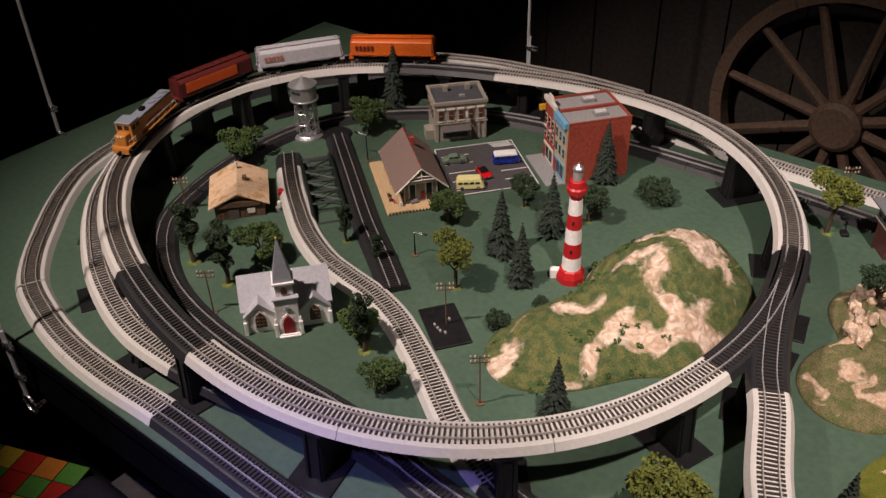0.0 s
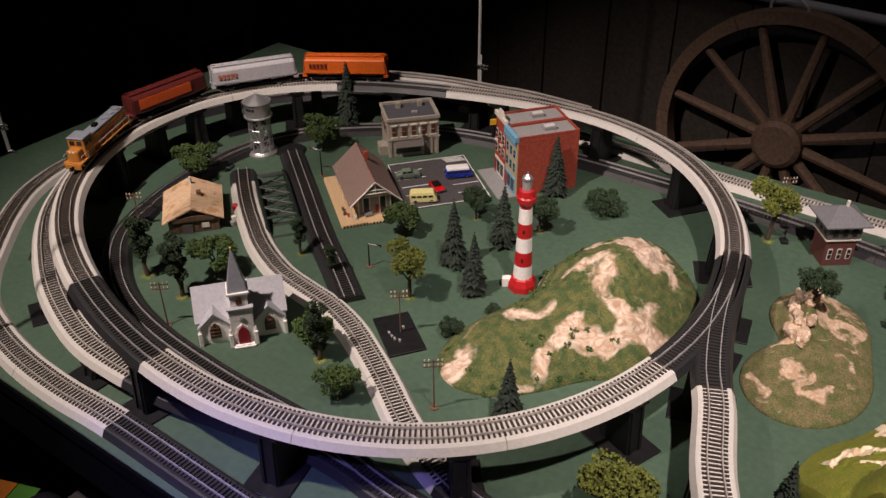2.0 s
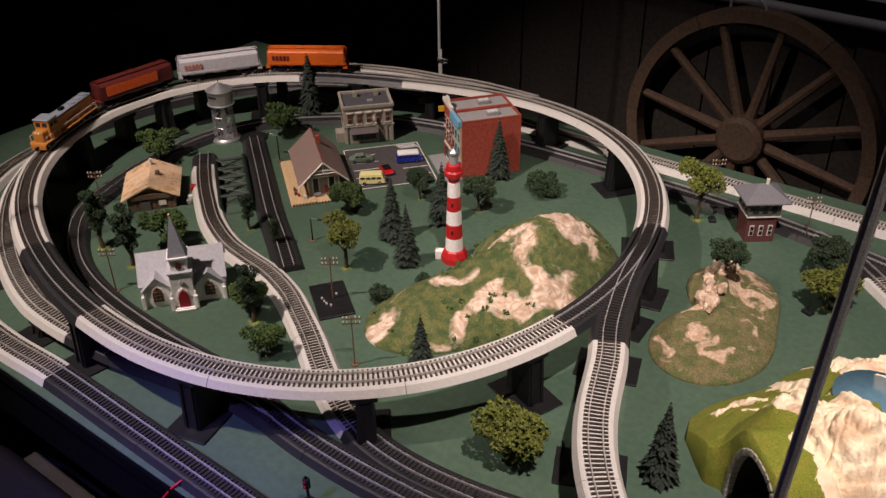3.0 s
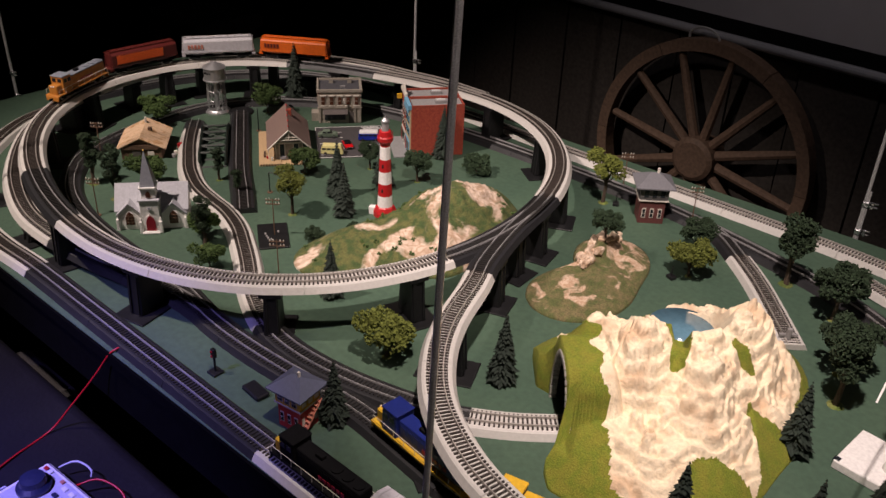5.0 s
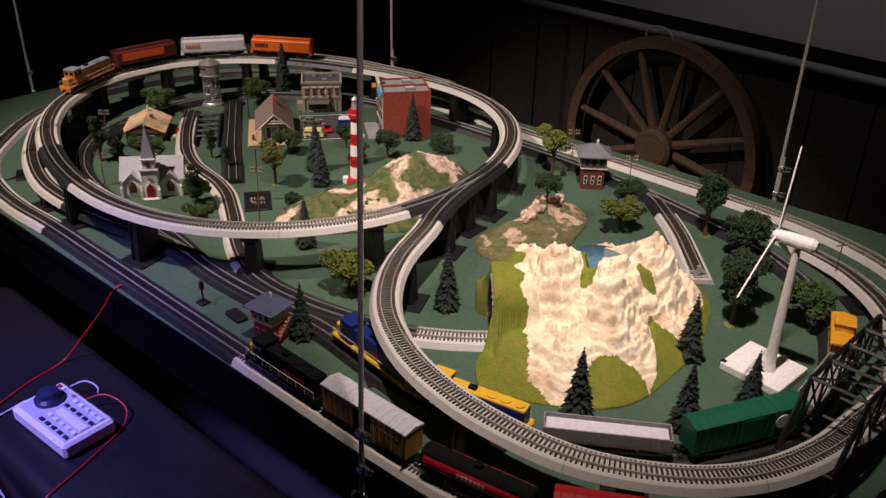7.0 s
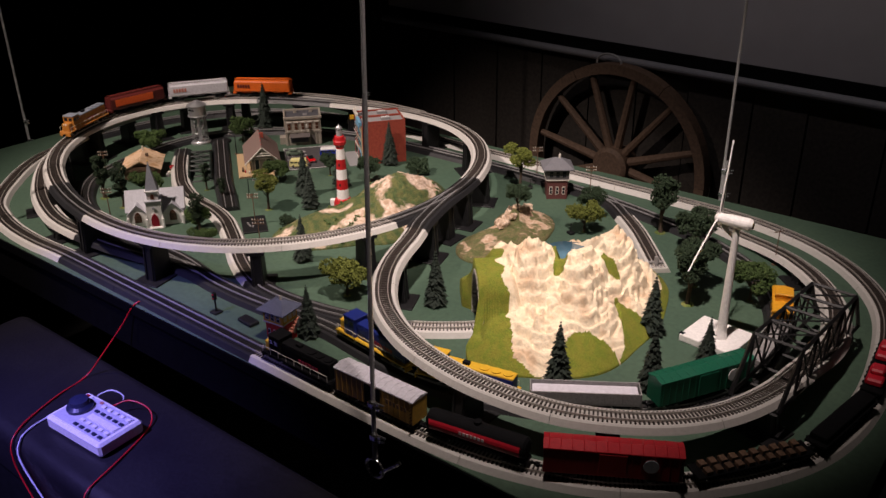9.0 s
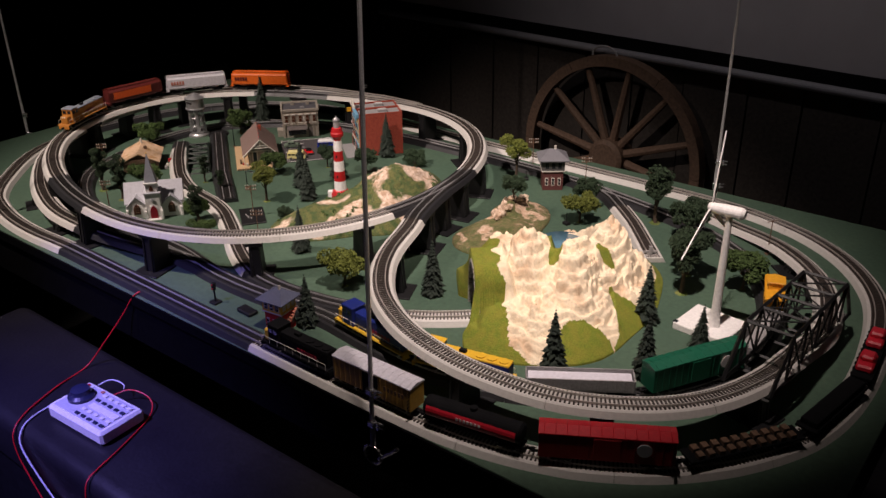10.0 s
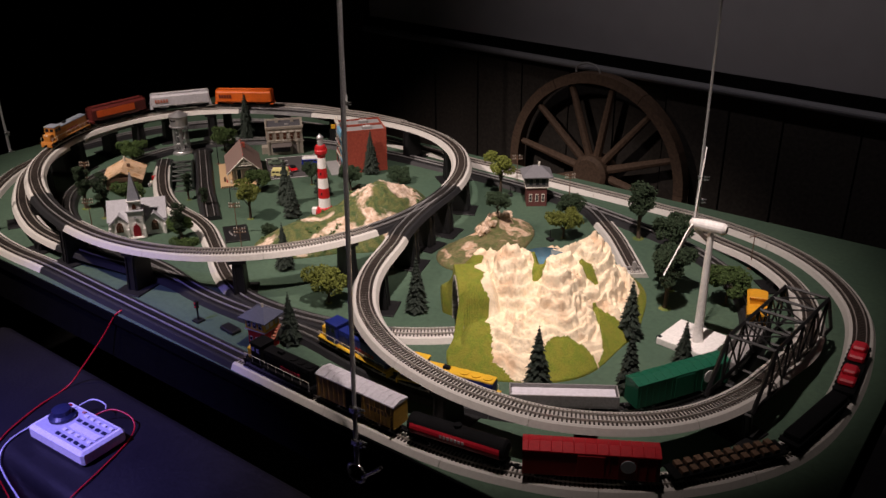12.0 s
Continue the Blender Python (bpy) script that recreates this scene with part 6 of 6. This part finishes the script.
# ---- bridges, signals and trackside things ----
def lattice(name, label, line, s0, s1, w, h, material):
    """A through truss over a stretch of line."""
    a, _ = line.at(s0)
    b, _ = line.at(s1)
    d = b - a
    L = d.length
    t = thing(name, label, "bridge")
    t.matrix_basis = Matrix.Translation(a) @ pose(0, 0, 0, 0, -math.degrees(math.atan2(d.z, math.hypot(d.x, d.y))), math.degrees(math.atan2(d.y, d.x)))
    n = 6
    bay = L / n
    for sy in (-1, 1):
        y = sy * w / 2
        for nm, p, q, r in [("bottom_chord", (0, y, 0.002), (L, y, 0.002), 0.0036), ("top_chord", (bay, y, h), (L - bay, y, h), 0.0036), ("end_post", (0, y, 0.002), (bay, y, h), 0.0036), ("end_post", (L, y, 0.002), (L - bay, y, h), 0.0036)]:
            bm = B()
            rod(bm, p, q, r, seg=4)
            part(nm, bm, material, t)
        for i in range(1, n):
            bm = B()
            rod(bm, (i * bay, y, 0.002), (i * bay, y, h), 0.0020, seg=4)
            part("hanger", bm, material, t)
            if i < n - 1:
                bm = B()
                rod(bm, (i * bay, y, h if i < n / 2 else 0.002), ((i + 1) * bay, y, 0.002 if i < n / 2 else h), 0.0020, seg=4)
                part("diagonal", bm, material, t)
                bm = B()
                rod(bm, (i * bay, y, 0.002 if i < n / 2 else h), ((i + 1) * bay, y, h if i < n / 2 else 0.002), 0.0014, seg=4)
                part("counter_brace", bm, material, t)
    for i in range(1, n):
        bm = B()
        rod(bm, (i * bay, -w / 2, h), (i * bay, w / 2, h), 0.0028, seg=4)
        part("top_strut", bm, material, t)
        if i < n - 1:
            bm = B()
            rod(bm, (i * bay, -w / 2, h), ((i + 1) * bay, w / 2, h), 0.0016, seg=4)
            rod(bm, (i * bay, w / 2, h), ((i + 1) * bay, -w / 2, h), 0.0016, seg=4)
            part("top_brace", bm, material, t)
    for i in range(n + 1):
        bm = B()
        rod(bm, (i * bay, -w / 2, -0.003), (i * bay, w / 2, -0.003), 0.0028, seg=4)
        part("floor_beam", bm, material, t)
    return t


lattice("truss_bridge", "black lattice truss bridge over the ramp track", RAMP, RAMP.near(2.198, 0.31), RAMP.near(2.215, 0.68), 0.074, 0.082, M["pier"])
SP = Line([(0.486, 0.624, 0.0035), (0.578, 0.550, 0.0035), (0.680, 0.472, 0.0035)])
lattice("spare_truss_bridge", "spare dark green lattice bridge lying on the board", SP, 0.0, SP.length - 0.01, 0.056, 0.014, M["darkgreen"])


def pole(label, x, y, h, arms, rz, lamp=False):
    t = thing("street_lamp" if lamp else "telegraph_pole", label, "lamp" if lamp else "pole", x, y, 0, rz, group="poles on the layout")
    bm = B()
    rod(bm, (0, 0, -0.0005), (0, 0, h), 0.0013, 0.0009, 6)
    part("mast", bm, M["shedwood"] if not lamp else M["black"], t)
    if lamp:
        bm = B()
        rod(bm, (0, 0, h), (0.018, 0, h + 0.002), 0.0008, seg=5)
        part("bracket", bm, M["chrome"], t)
        bm = B()
        cube(bm, (0.020, 0, h + 0.0012), (0.010, 0.004, 0.0022))
        part("lamp_head", bm, M["chrome"], t)
    else:
        for k in range(arms):
            z = h - 0.004 - k * 0.008
            bm = B()
            cube(bm, (0, 0, z), (0.026, 0.0016, 0.0018))
            arm = part("cross_arm", bm, M["shedwood"], t)
            for q in (-0.0115, -0.006, 0.006, 0.0115):
                bm = B()
                rod(bm, (q, 0, z + 0.0008), (q, 0, z + 0.0038), 0.0009, seg=6)
                part("insulator", bm, M["trim"], arm)
    bm = B()
    rod(bm, (0, 0, 0), (0, 0, 0.0016), 0.006, seg=10)
    part("foot", bm, M["shedwood"], t)


for x, y, h, arms, rz in ((0.700, 0.194, 0.080, 2, 40), (1.134, 0.281, 0.085, 2, 40), (1.002, 0.379, 0.080, 2, 40), (0.444, 0.348, 0.075, 2, 40), (1.545, 0.985, 0.085, 2, 40), (2.034, 0.896, 0.080, 1, 60), (1.362, 1.030, 0.085, 2, 40)):
    pole("brown telegraph pole with cross arms and insulators", x, y, h, arms, rz)
for x, y, h, rz in ((0.851, 0.490, 0.045, 10), (0.576, 0.679, 0.055, 190), (0.62, 0.915, 0.07, 30)):
    pole("thin black street lamp with bent bracket", x, y, h, 0, rz, True)

bm = B()
cube(bm, (0, 0, 0.0018), (0.094, 0.056, 0.0036))
pad = solo("terminal_plate", bm, M["pier"], "flat black plastic plate with small terminals", "plate", bevel=0.0008, at=(1.001, 0.376, 0), rz=-36)
for x, y in ((0.005, -0.012), (0.012, -0.010), (-0.004, -0.014), (0.018, -0.004), (-0.010, 0.010)):
    bm = B()
    cube(bm, (x, y, 0.0048), (0.005, 0.003, 0.0028))
    part("terminal", bm, M["roofgrey"], pad)
bm = B()
lathe(bm, [(0.031, 0.0), (0.031, 0.003), (0.027, 0.005)], 28)
solo("round_black_base", bm, M["pier"], "flat round black plastic base at the siding end", "base", at=(0.452, 0.722, 0))
bm = B()
cube(bm, (0, 0, 0.004), (0.040, 0.022, 0.008))
solo("black_junction_box", bm, M["pier"], "small flat black box on the board beside the track", "box", bevel=0.002, at=(1.338, 0.070, 0), rz=-5)
sig = thing("dwarf_signal", "black model signal post beside the front track", "signal", 1.260, 0.058)
bm = B()
cube(bm, (0, 0, 0.002), (0.018, 0.018, 0.004))
part("base", bm, M["pier"], sig, bevel=0.0006)
bm = B()
rod(bm, (0, 0, 0.004), (0, 0, 0.044), 0.0018, seg=8)
part("post", bm, M["pier"], sig)
bm = B()
cube(bm, (0, 0, 0.036), (0.008, 0.006, 0.016))
head = part("signal_head", bm, M["pier"], sig, bevel=0.001)
for z in (0.032, 0.040):
    bm = B()
    rod(bm, (0, -0.0034, z), (0, -0.0048, z), 0.002, seg=10)
    part("lens", bm, M["winered"], head)
stop = thing("buffer_stop", "pale buffer stop at the spur end", "buffer stop", 1.850, 0.720, 0, -52)
box_part("block", (0, 0, 0.006), (0.020, 0.040, 0.012), M["grey_bed"], stop, bevel=0.001)
box_part("post", (-0.004, 0, 0.021), (0.006, 0.008, 0.022), M["roofgrey"], stop, bevel=0.001)
box_part("beam", (-0.006, 0, 0.018), (0.004, 0.030, 0.005), M["roofgrey"], stop, bevel=0.0006)
for x, y, rz in ((1.39, 0.955, 30), (1.615, 0.775, 70)):
    bench = thing("switch_stand", "small black switch stand beside the track", "switch stand", x, y, 0, rz, group="switch stands")
    box_part("base", (0, 0, 0.003), (0.012, 0.016, 0.006), M["pier"], bench, bevel=0.0006)
    bm = B()
    rod(bm, (0, 0, 0.005), (0, 0, 0.026), 0.001, seg=6)
    part("lever", bm, M["pier"], bench)

# wind turbine
tb = thing("wind_turbine", "white model wind turbine on a square white base", "wind turbine", 2.056, 0.534, 0, -6)
bm = B()
cube(bm, (0, 0, 0.007), (0.100, 0.090, 0.014))
part("base", bm, M["white"], tb, bevel=0.0015)
box_part("port", (-0.047, -0.0385, 0.0095), (0.0085, 0.0085, 0.0094), M["glass"], tb)
bm = B()
lathe(bm, [(0.0115, 0.0135), (0.0085, 0.03), (0.0052, 0.228)], 20, (0.010, -0.006))
part("mast", bm, M["white"], tb, smooth=False)
hub = new("rotor")
hub.parent = tb
hub.matrix_basis = pose(0.010, -0.006, 0.236, 0, 0, 8)
bm = B()
lathe(bm, [(0.004, -0.030), (0.009, -0.027), (0.0105, -0.012), (0.0105, 0.020), (0.007, 0.026)], 16)
bmesh.ops.rotate(bm, verts=bm.verts, cent=(0, 0, 0), matrix=Matrix.Rotation(radians(90), 3, "Y"))
part("nacelle", bm, M["white"], hub, smooth=False)
bm = B()
bmesh.ops.create_icosphere(bm, subdivisions=2, radius=0.0095, matrix=Matrix.Translation((-0.030, 0, 0)))
part("spinner", bm, M["white"], hub, smooth=True)
for k in range(3):
    bm = B()
    prism(bm, [(-0.0035, 0.004), (0.0035, 0.004), (0.0075, 0.022), (0.0055, 0.06), (0.0008, 0.132), (-0.0008, 0.132), (-0.0032, 0.06), (-0.0045, 0.022)], -0.0011, 0.0011, "x")
    bmesh.ops.transform(bm, verts=bm.verts, matrix=Matrix.Translation((-0.031, 0, 0)) @ Matrix.Rotation(radians(120 * k - 8), 4, "X"))
    part("blade", bm, M["white"], hub)

# ---- controller, bench and wires ----
BENCH = -0.162
bench = thing("vinyl_bench", "long black vinyl covered bench in front of the layout", "bench", 0, 0, 0)
bm = B()
cube(bm, (1.48, -0.162, BENCH - 0.06), (1.66, 0.265, 0.12))
bmesh.ops.bevel(bm, geom=bm.edges[:], offset=0.028, segments=4, affect="EDGES", profile=0.5)
part("cushion", bm, M["vinyl"], bench, smooth=True)
bm = B()
cube(bm, (1.48, -0.160, (BENCH - 0.11 + FLOOR) / 2), (1.58, 0.22, BENCH - 0.11 - FLOOR))
part("box_base", bm, M["black"], bench)
ctl = thing("train_controller", "white handheld train controller with dark dial and keys", "controller", 1.190, -0.186, BENCH, 3)
ctl.scale = (0.93, 0.95, 1.0)
bm = B()
cube(bm, (0, 0, 0.016), (0.172, 0.098, 0.028))
part("case", bm, M["white"], ctl, bevel=0.005)
M["lilac"] = plastic("grey_panel", (0.50, 0.50, 0.56), 0.45)
box_part("panel", (0.0, 0, 0.0305), (0.150, 0.080, 0.0016), M["lilac"], ctl, bevel=0.0004)
M["knob"] = plastic("navy_knob", (0.02, 0.025, 0.06), 0.35)
bm = B()
lathe(bm, [(0.026, 0.031), (0.026, 0.037), (0.020, 0.042), (0.018, 0.050), (0.006, 0.052)], 28, (-0.048, 0.004))
part("dial", bm, M["knob"], ctl, "dark round speed dial")
for i in range(5):
    for j, y in enumerate((0.030, 0.014, -0.018, -0.033)):
        x = -0.008 + i * 0.019
        if x > 0.076:
            continue
        box_part("key", (x, y, 0.0325), (0.011, 0.007, 0.003), M["knob"] if j in (1, 3) else M["white"], ctl, bevel=0.0006)
box_part("display", (0.032, -0.002, 0.0322), (0.082, 0.014, 0.0022), M["white"], ctl)
for x, m in ((-0.070, "red"), (-0.058, "line"), (-0.024, "stair")):
    box_part("button", (x, 0.036, 0.0325), (0.008, 0.006, 0.003), M[m], ctl, bevel=0.0006)


def wire(name, label, pts, r, material):
    line = Line(pts, step=0.01)
    v, f = [], []
    n = 6
    for i, q in enumerate(line.p):
        d = line.at(i * line.step)[1]
        a = d.cross(Vector((0, 0, 1)))
        a = a.normalized() if a.length > 1e-4 else Vector((1, 0, 0))
        b = a.cross(d).normalized()
        v += [q + (a * math.cos(2 * math.pi * k / n) + b * math.sin(2 * math.pi * k / n)) * r for k in range(n)]
    for i in range(len(line.p) - 1):
        for k in range(n):
            f.append((i * n + k, i * n + (k + 1) % n, (i + 1) * n + (k + 1) % n, (i + 1) * n + k))
    f += [tuple(range(n))[::-1], tuple(range(len(v) - n, len(v)))]
    return thing(name, label, "wire", data=mesh_of(name, v, f, material, True))


M["redwire"] = plastic("red_wire", (0.50, 0.01, 0.015), 0.4)
M["whitewire"] = plastic("pale_wire", (0.55, 0.55, 0.62), 0.4)
Z = BENCH + 0.003
wire("red_wire", "thin red wire running from the track to the bench", [(1.125, 0.035, 0.004), (1.115, 0.0, 0.006), (1.108, -0.022, 0.0), (1.075, -0.035, -0.05), (1.035, -0.07, -0.12), (1.018, -0.102, Z), (1.033, -0.172, Z), (1.058, -0.242, Z), (1.072, -0.268, Z), (1.082, -0.290, Z - 0.008), (1.090, -0.301, Z - 0.030), (1.113, -0.302, Z - 0.085), (1.223, -0.302, Z - 0.211), (1.293, -0.302, Z - 0.315)], 0.0016, M["redwire"])
wire("red_wire", "thin red wire looping from the controller", [(1.173, -0.138, -0.142), (1.193, -0.112, -0.135), (1.235, -0.1, -0.145), (1.263, -0.124, Z), (1.298, -0.207, Z), (1.316, -0.262, Z), (1.322, -0.290, Z - 0.006), (1.327, -0.302, Z - 0.03), (1.331, -0.302, Z - 0.06), (1.343, -0.302, Z - 0.13), (1.373, -0.302, Z - 0.303)], 0.0016, M["redwire"])
wire("pale_wire", "pale grey wire leaving the controller side", [(1.099, -0.207, -0.145), (1.083, -0.222, Z), (1.090, -0.262, Z), (1.105, -0.290, Z - 0.006), (1.123, -0.302, Z - 0.033), (1.198, -0.302, Z - 0.102), (1.293, -0.302, Z - 0.148), (1.403, -0.302, Z - 0.268)], 0.0018, M["whitewire"])
wire("pale_wire", "pale grey wire looping behind the controller", [(1.123, -0.138, -0.14), (1.138, -0.117, -0.132), (1.168, -0.11, -0.136), (1.183, -0.124, -0.14)], 0.0016, M["whitewire"])

# a slab and a coloured box seen past the board
bm = B()
cube(bm, (2.80, 0.45, -0.36), (0.62, 1.8, 0.06))
solo("grey_side_table", bm, mat("grey_slab", (0.16, 0.16, 0.18), 0.6, vary=0.2, scale=20), "plain grey table top beside the layout", "table", bevel=0.004)
bm = B()
cube(bm, (2.80, 0.45, (-0.39 + FLOOR) / 2), (0.5, 1.6, -0.39 - FLOOR))
solo("side_table_base", bm, M["black"], "black base under the grey side table", "table base")
box = thing("patterned_box", "box with orange, red, yellow and green squares", "box", 0.27, -0.10, -0.56, 20)
box_part("carton", (0, 0, 0), (0.30, 0.24, 0.2), M["black"], box)
cols = [plastic("orange_square", (0.6, 0.2, 0.03)), plastic("red_square", (0.5, 0.03, 0.02)), plastic("yellow_square", (0.65, 0.45, 0.05)), plastic("green_square", (0.1, 0.3, 0.05))]
for i in range(6):
    for j in range(5):
        box_part("square", (-0.125 + i * 0.05, -0.096 + j * 0.048, 0.1012), (0.048, 0.046, 0.0024), cols[(i * 3 + j * 5 + i * j) % 4], box)
bm = B()
cube(bm, (0.27, -0.10, (FLOOR - 0.66) / 2), (0.34, 0.28, -0.66 - FLOOR))
solo("box_stand", bm, M["black"], "low black stand under the patterned box", "stand")
bm = B()
cube(bm, (0.66, -0.02, -0.36), (0.20, 0.16, 0.10))
solo("dark_case", bm, mat("dark_case_plastic", (0.05, 0.045, 0.05), 0.5), "dark grey case on the floor stand", "case", bevel=0.01)
bm = B()
cube(bm, (0.60, -0.04, (FLOOR - 0.41) / 2), (0.22, 0.2, -0.41 - FLOOR))
solo("case_stand", bm, M["black"], "black stand under the dark case", "stand")


# ---- hanging cables ----
def cable(x, y, low, hook, lean=0.0):
    t = thing("hanging_cable", "steel cable with clamps holding the layout board", "cable", x, y, 0, 0, group="hanging cables")
    bm = B()
    rod(bm, (0, 0, low), (lean * 2.3, 0, 2.30), 0.0034, seg=8)
    part("strand", bm, M["cable"], t)
    bm = B()
    rod(bm, (0.005, 0, low), (0.005, 0, low + 0.13), 0.0022, seg=8)
    part("tail", bm, M["cable"], t)
    for z in (low + 0.043, low + 0.103):
        clamp = new("clamp")
        clamp.parent = t
        clamp.location = (0.002, 0, z)
        box_part("saddle", (0, 0, 0), (0.014, 0.011, 0.012), M["chrome"], clamp, bevel=0.002)
        for sz in (-0.004, 0.004):
            bm = B()
            rod(bm, (-0.006, 0, sz), (0.022, 0, sz + 0.002), 0.0018, seg=8)
            part("bolt", bm, M["chrome"], clamp)
            bm = B()
            rod(bm, (0.010, 0, sz), (0.014, 0, sz), 0.0036, seg=6)
            part("nut", bm, M["chrome"], clamp)
    if hook:
        bm = B()
        k, r = 18, 0.017
        rings = []
        for i in range(k):
            a = 2 * math.pi * i / k
            rings.append([bm.verts.new(((r + 0.0032 * math.cos(b)) * math.cos(a), 0.0032 * math.sin(b), low - r + (r + 0.0032 * math.cos(b)) * math.sin(a))) for b in (j * math.pi / 4 for j in range(8))])
        for i in range(k):
            p, q = rings[i], rings[(i + 1) % k]
            for j in range(8):
                bm.faces.new((p[j], p[(j + 1) % 8], q[(j + 1) % 8], q[j]))
        part("eye", bm, M["chrome"], t)
        bm = B()
        rod(bm, (0.012, 0, low - r - 0.004), (0.048, 0.004, low + 0.012), 0.0034, seg=8)
        part("eye_bolt", bm, M["chrome"], t)


cable(1.748, -0.036, -0.048, True, 0.03)
cable(0.512, -0.036, -0.100, True)
cable(1.800, 1.182, -0.033, False)
cable(0.612, 1.182, -0.033, False)
cable(-0.032, 0.39, -0.045, False)

# ---- wagon wheel, screen and dark back corner ----
wheel = thing("wagon_wheel", "old weathered wooden wagon wheel against the wall", "wagon wheel", 1.134, 1.925, -0.276, -4.6)
R0, R1 = 0.368, 0.332
for i in range(6):
    bm = B()
    a0, a1 = 2 * math.pi * i / 6 + 0.003, 2 * math.pi * (i + 1) / 6 - 0.003
    k = 10
    ring = []
    for j in range(k + 1):
        a = a0 + (a1 - a0) * j / k
        ring.append([bm.verts.new((r * math.cos(a), y, r * math.sin(a))) for r, y in ((R1, -0.022), (R0, -0.022), (R0, 0.022), (R1, 0.022))])
    for p, q in zip(ring, ring[1:]):
        for m in range(4):
            bm.faces.new((p[m], p[(m + 1) % 4], q[(m + 1) % 4], q[m]))
    bm.faces.new(ring[0][::-1])
    bm.faces.new(ring[-1])
    part("felloe", bm, M["wheelwood"], wheel)
for i in range(12):
    a = 2 * math.pi * (i + 0.5) / 12 + 0.09
    d = Vector((math.cos(a), 0, math.sin(a)))
    bm = B()
    rod(bm, d * 0.05, d * 0.20, 0.016, 0.014, 8)
    rod(bm, d * 0.20, d * (R1 + 0.005), 0.014, 0.0115, 8)
    part("spoke", bm, M["wheelwood"], wheel)
bm = B()
lathe(bm, [(0.046, -0.085), (0.052, -0.08), (0.056, -0.05), (0.070, -0.03), (0.070, 0.03), (0.056, 0.04)], 22)
bmesh.ops.rotate(bm, verts=bm.verts, cent=(0, 0, 0), matrix=Matrix.Rotation(radians(90), 3, "X"))
hubp = part("hub", bm, M["wheelwood"], wheel)
bm = B()
rod(bm, (0, 0.070, 0), (0, 0.0862, 0), 0.018, seg=16)
part("axle_hole", bm, M["black"], hubp)
bm = B()
for i in range(14):
    a, b = math.pi * i / 13 * 1.0, math.pi * (i + 1) / 13
    rod(bm, (-0.07 + 0.05 * math.cos(a) + 0.02, 0.0, 0.365 + 0.030 * math.sin(a)), (-0.07 + 0.05 * math.cos(b) + 0.02, 0, 0.365 + 0.030 * math.sin(b)), 0.004, seg=6)
part("hanging_ring", bm, M["cable"], wheel)

scr = thing("projection_screen", "large pale projection screen with black border", "projection screen")
XS0, XS1 = -0.10, 3.3
box_part("cloth", ((XS0 + XS1) / 2, 1.975, 1.05), (XS1 - XS0 - 0.06, 0.006, 1.80), M["screen"], scr)
box_part("black_border", ((XS0 + XS1) / 2, 1.974, 0.128), (XS1 - XS0, 0.008, 0.040), M["black"], scr)
box_part("side_border", (XS0 + 0.018, 1.974, 1.05), (0.034, 0.008, 1.80), M["black"], scr)
bm = B()
rod(bm, (XS0, 1.972, 0.093), (XS1, 1.972, 0.093), 0.014, seg=14)
part("bottom_bar", bm, M["bar"], scr)
scr.matrix_basis = SKEW

stool = thing("dark_stool", "dark wooden stool in the unlit back corner", "stool", -0.62, 1.35, 0)
box_part("seat", (0, 0, -0.10), (0.36, 0.30, 0.05), M["wall"], stool, bevel=0.01)
for sx in (-1, 1):
    for sy in (-1, 1):
        box_part("leg", (sx * 0.14, sy * 0.11, (-0.125 + FLOOR) / 2), (0.035, 0.035, -0.125 - FLOOR), M["wall"], stool)
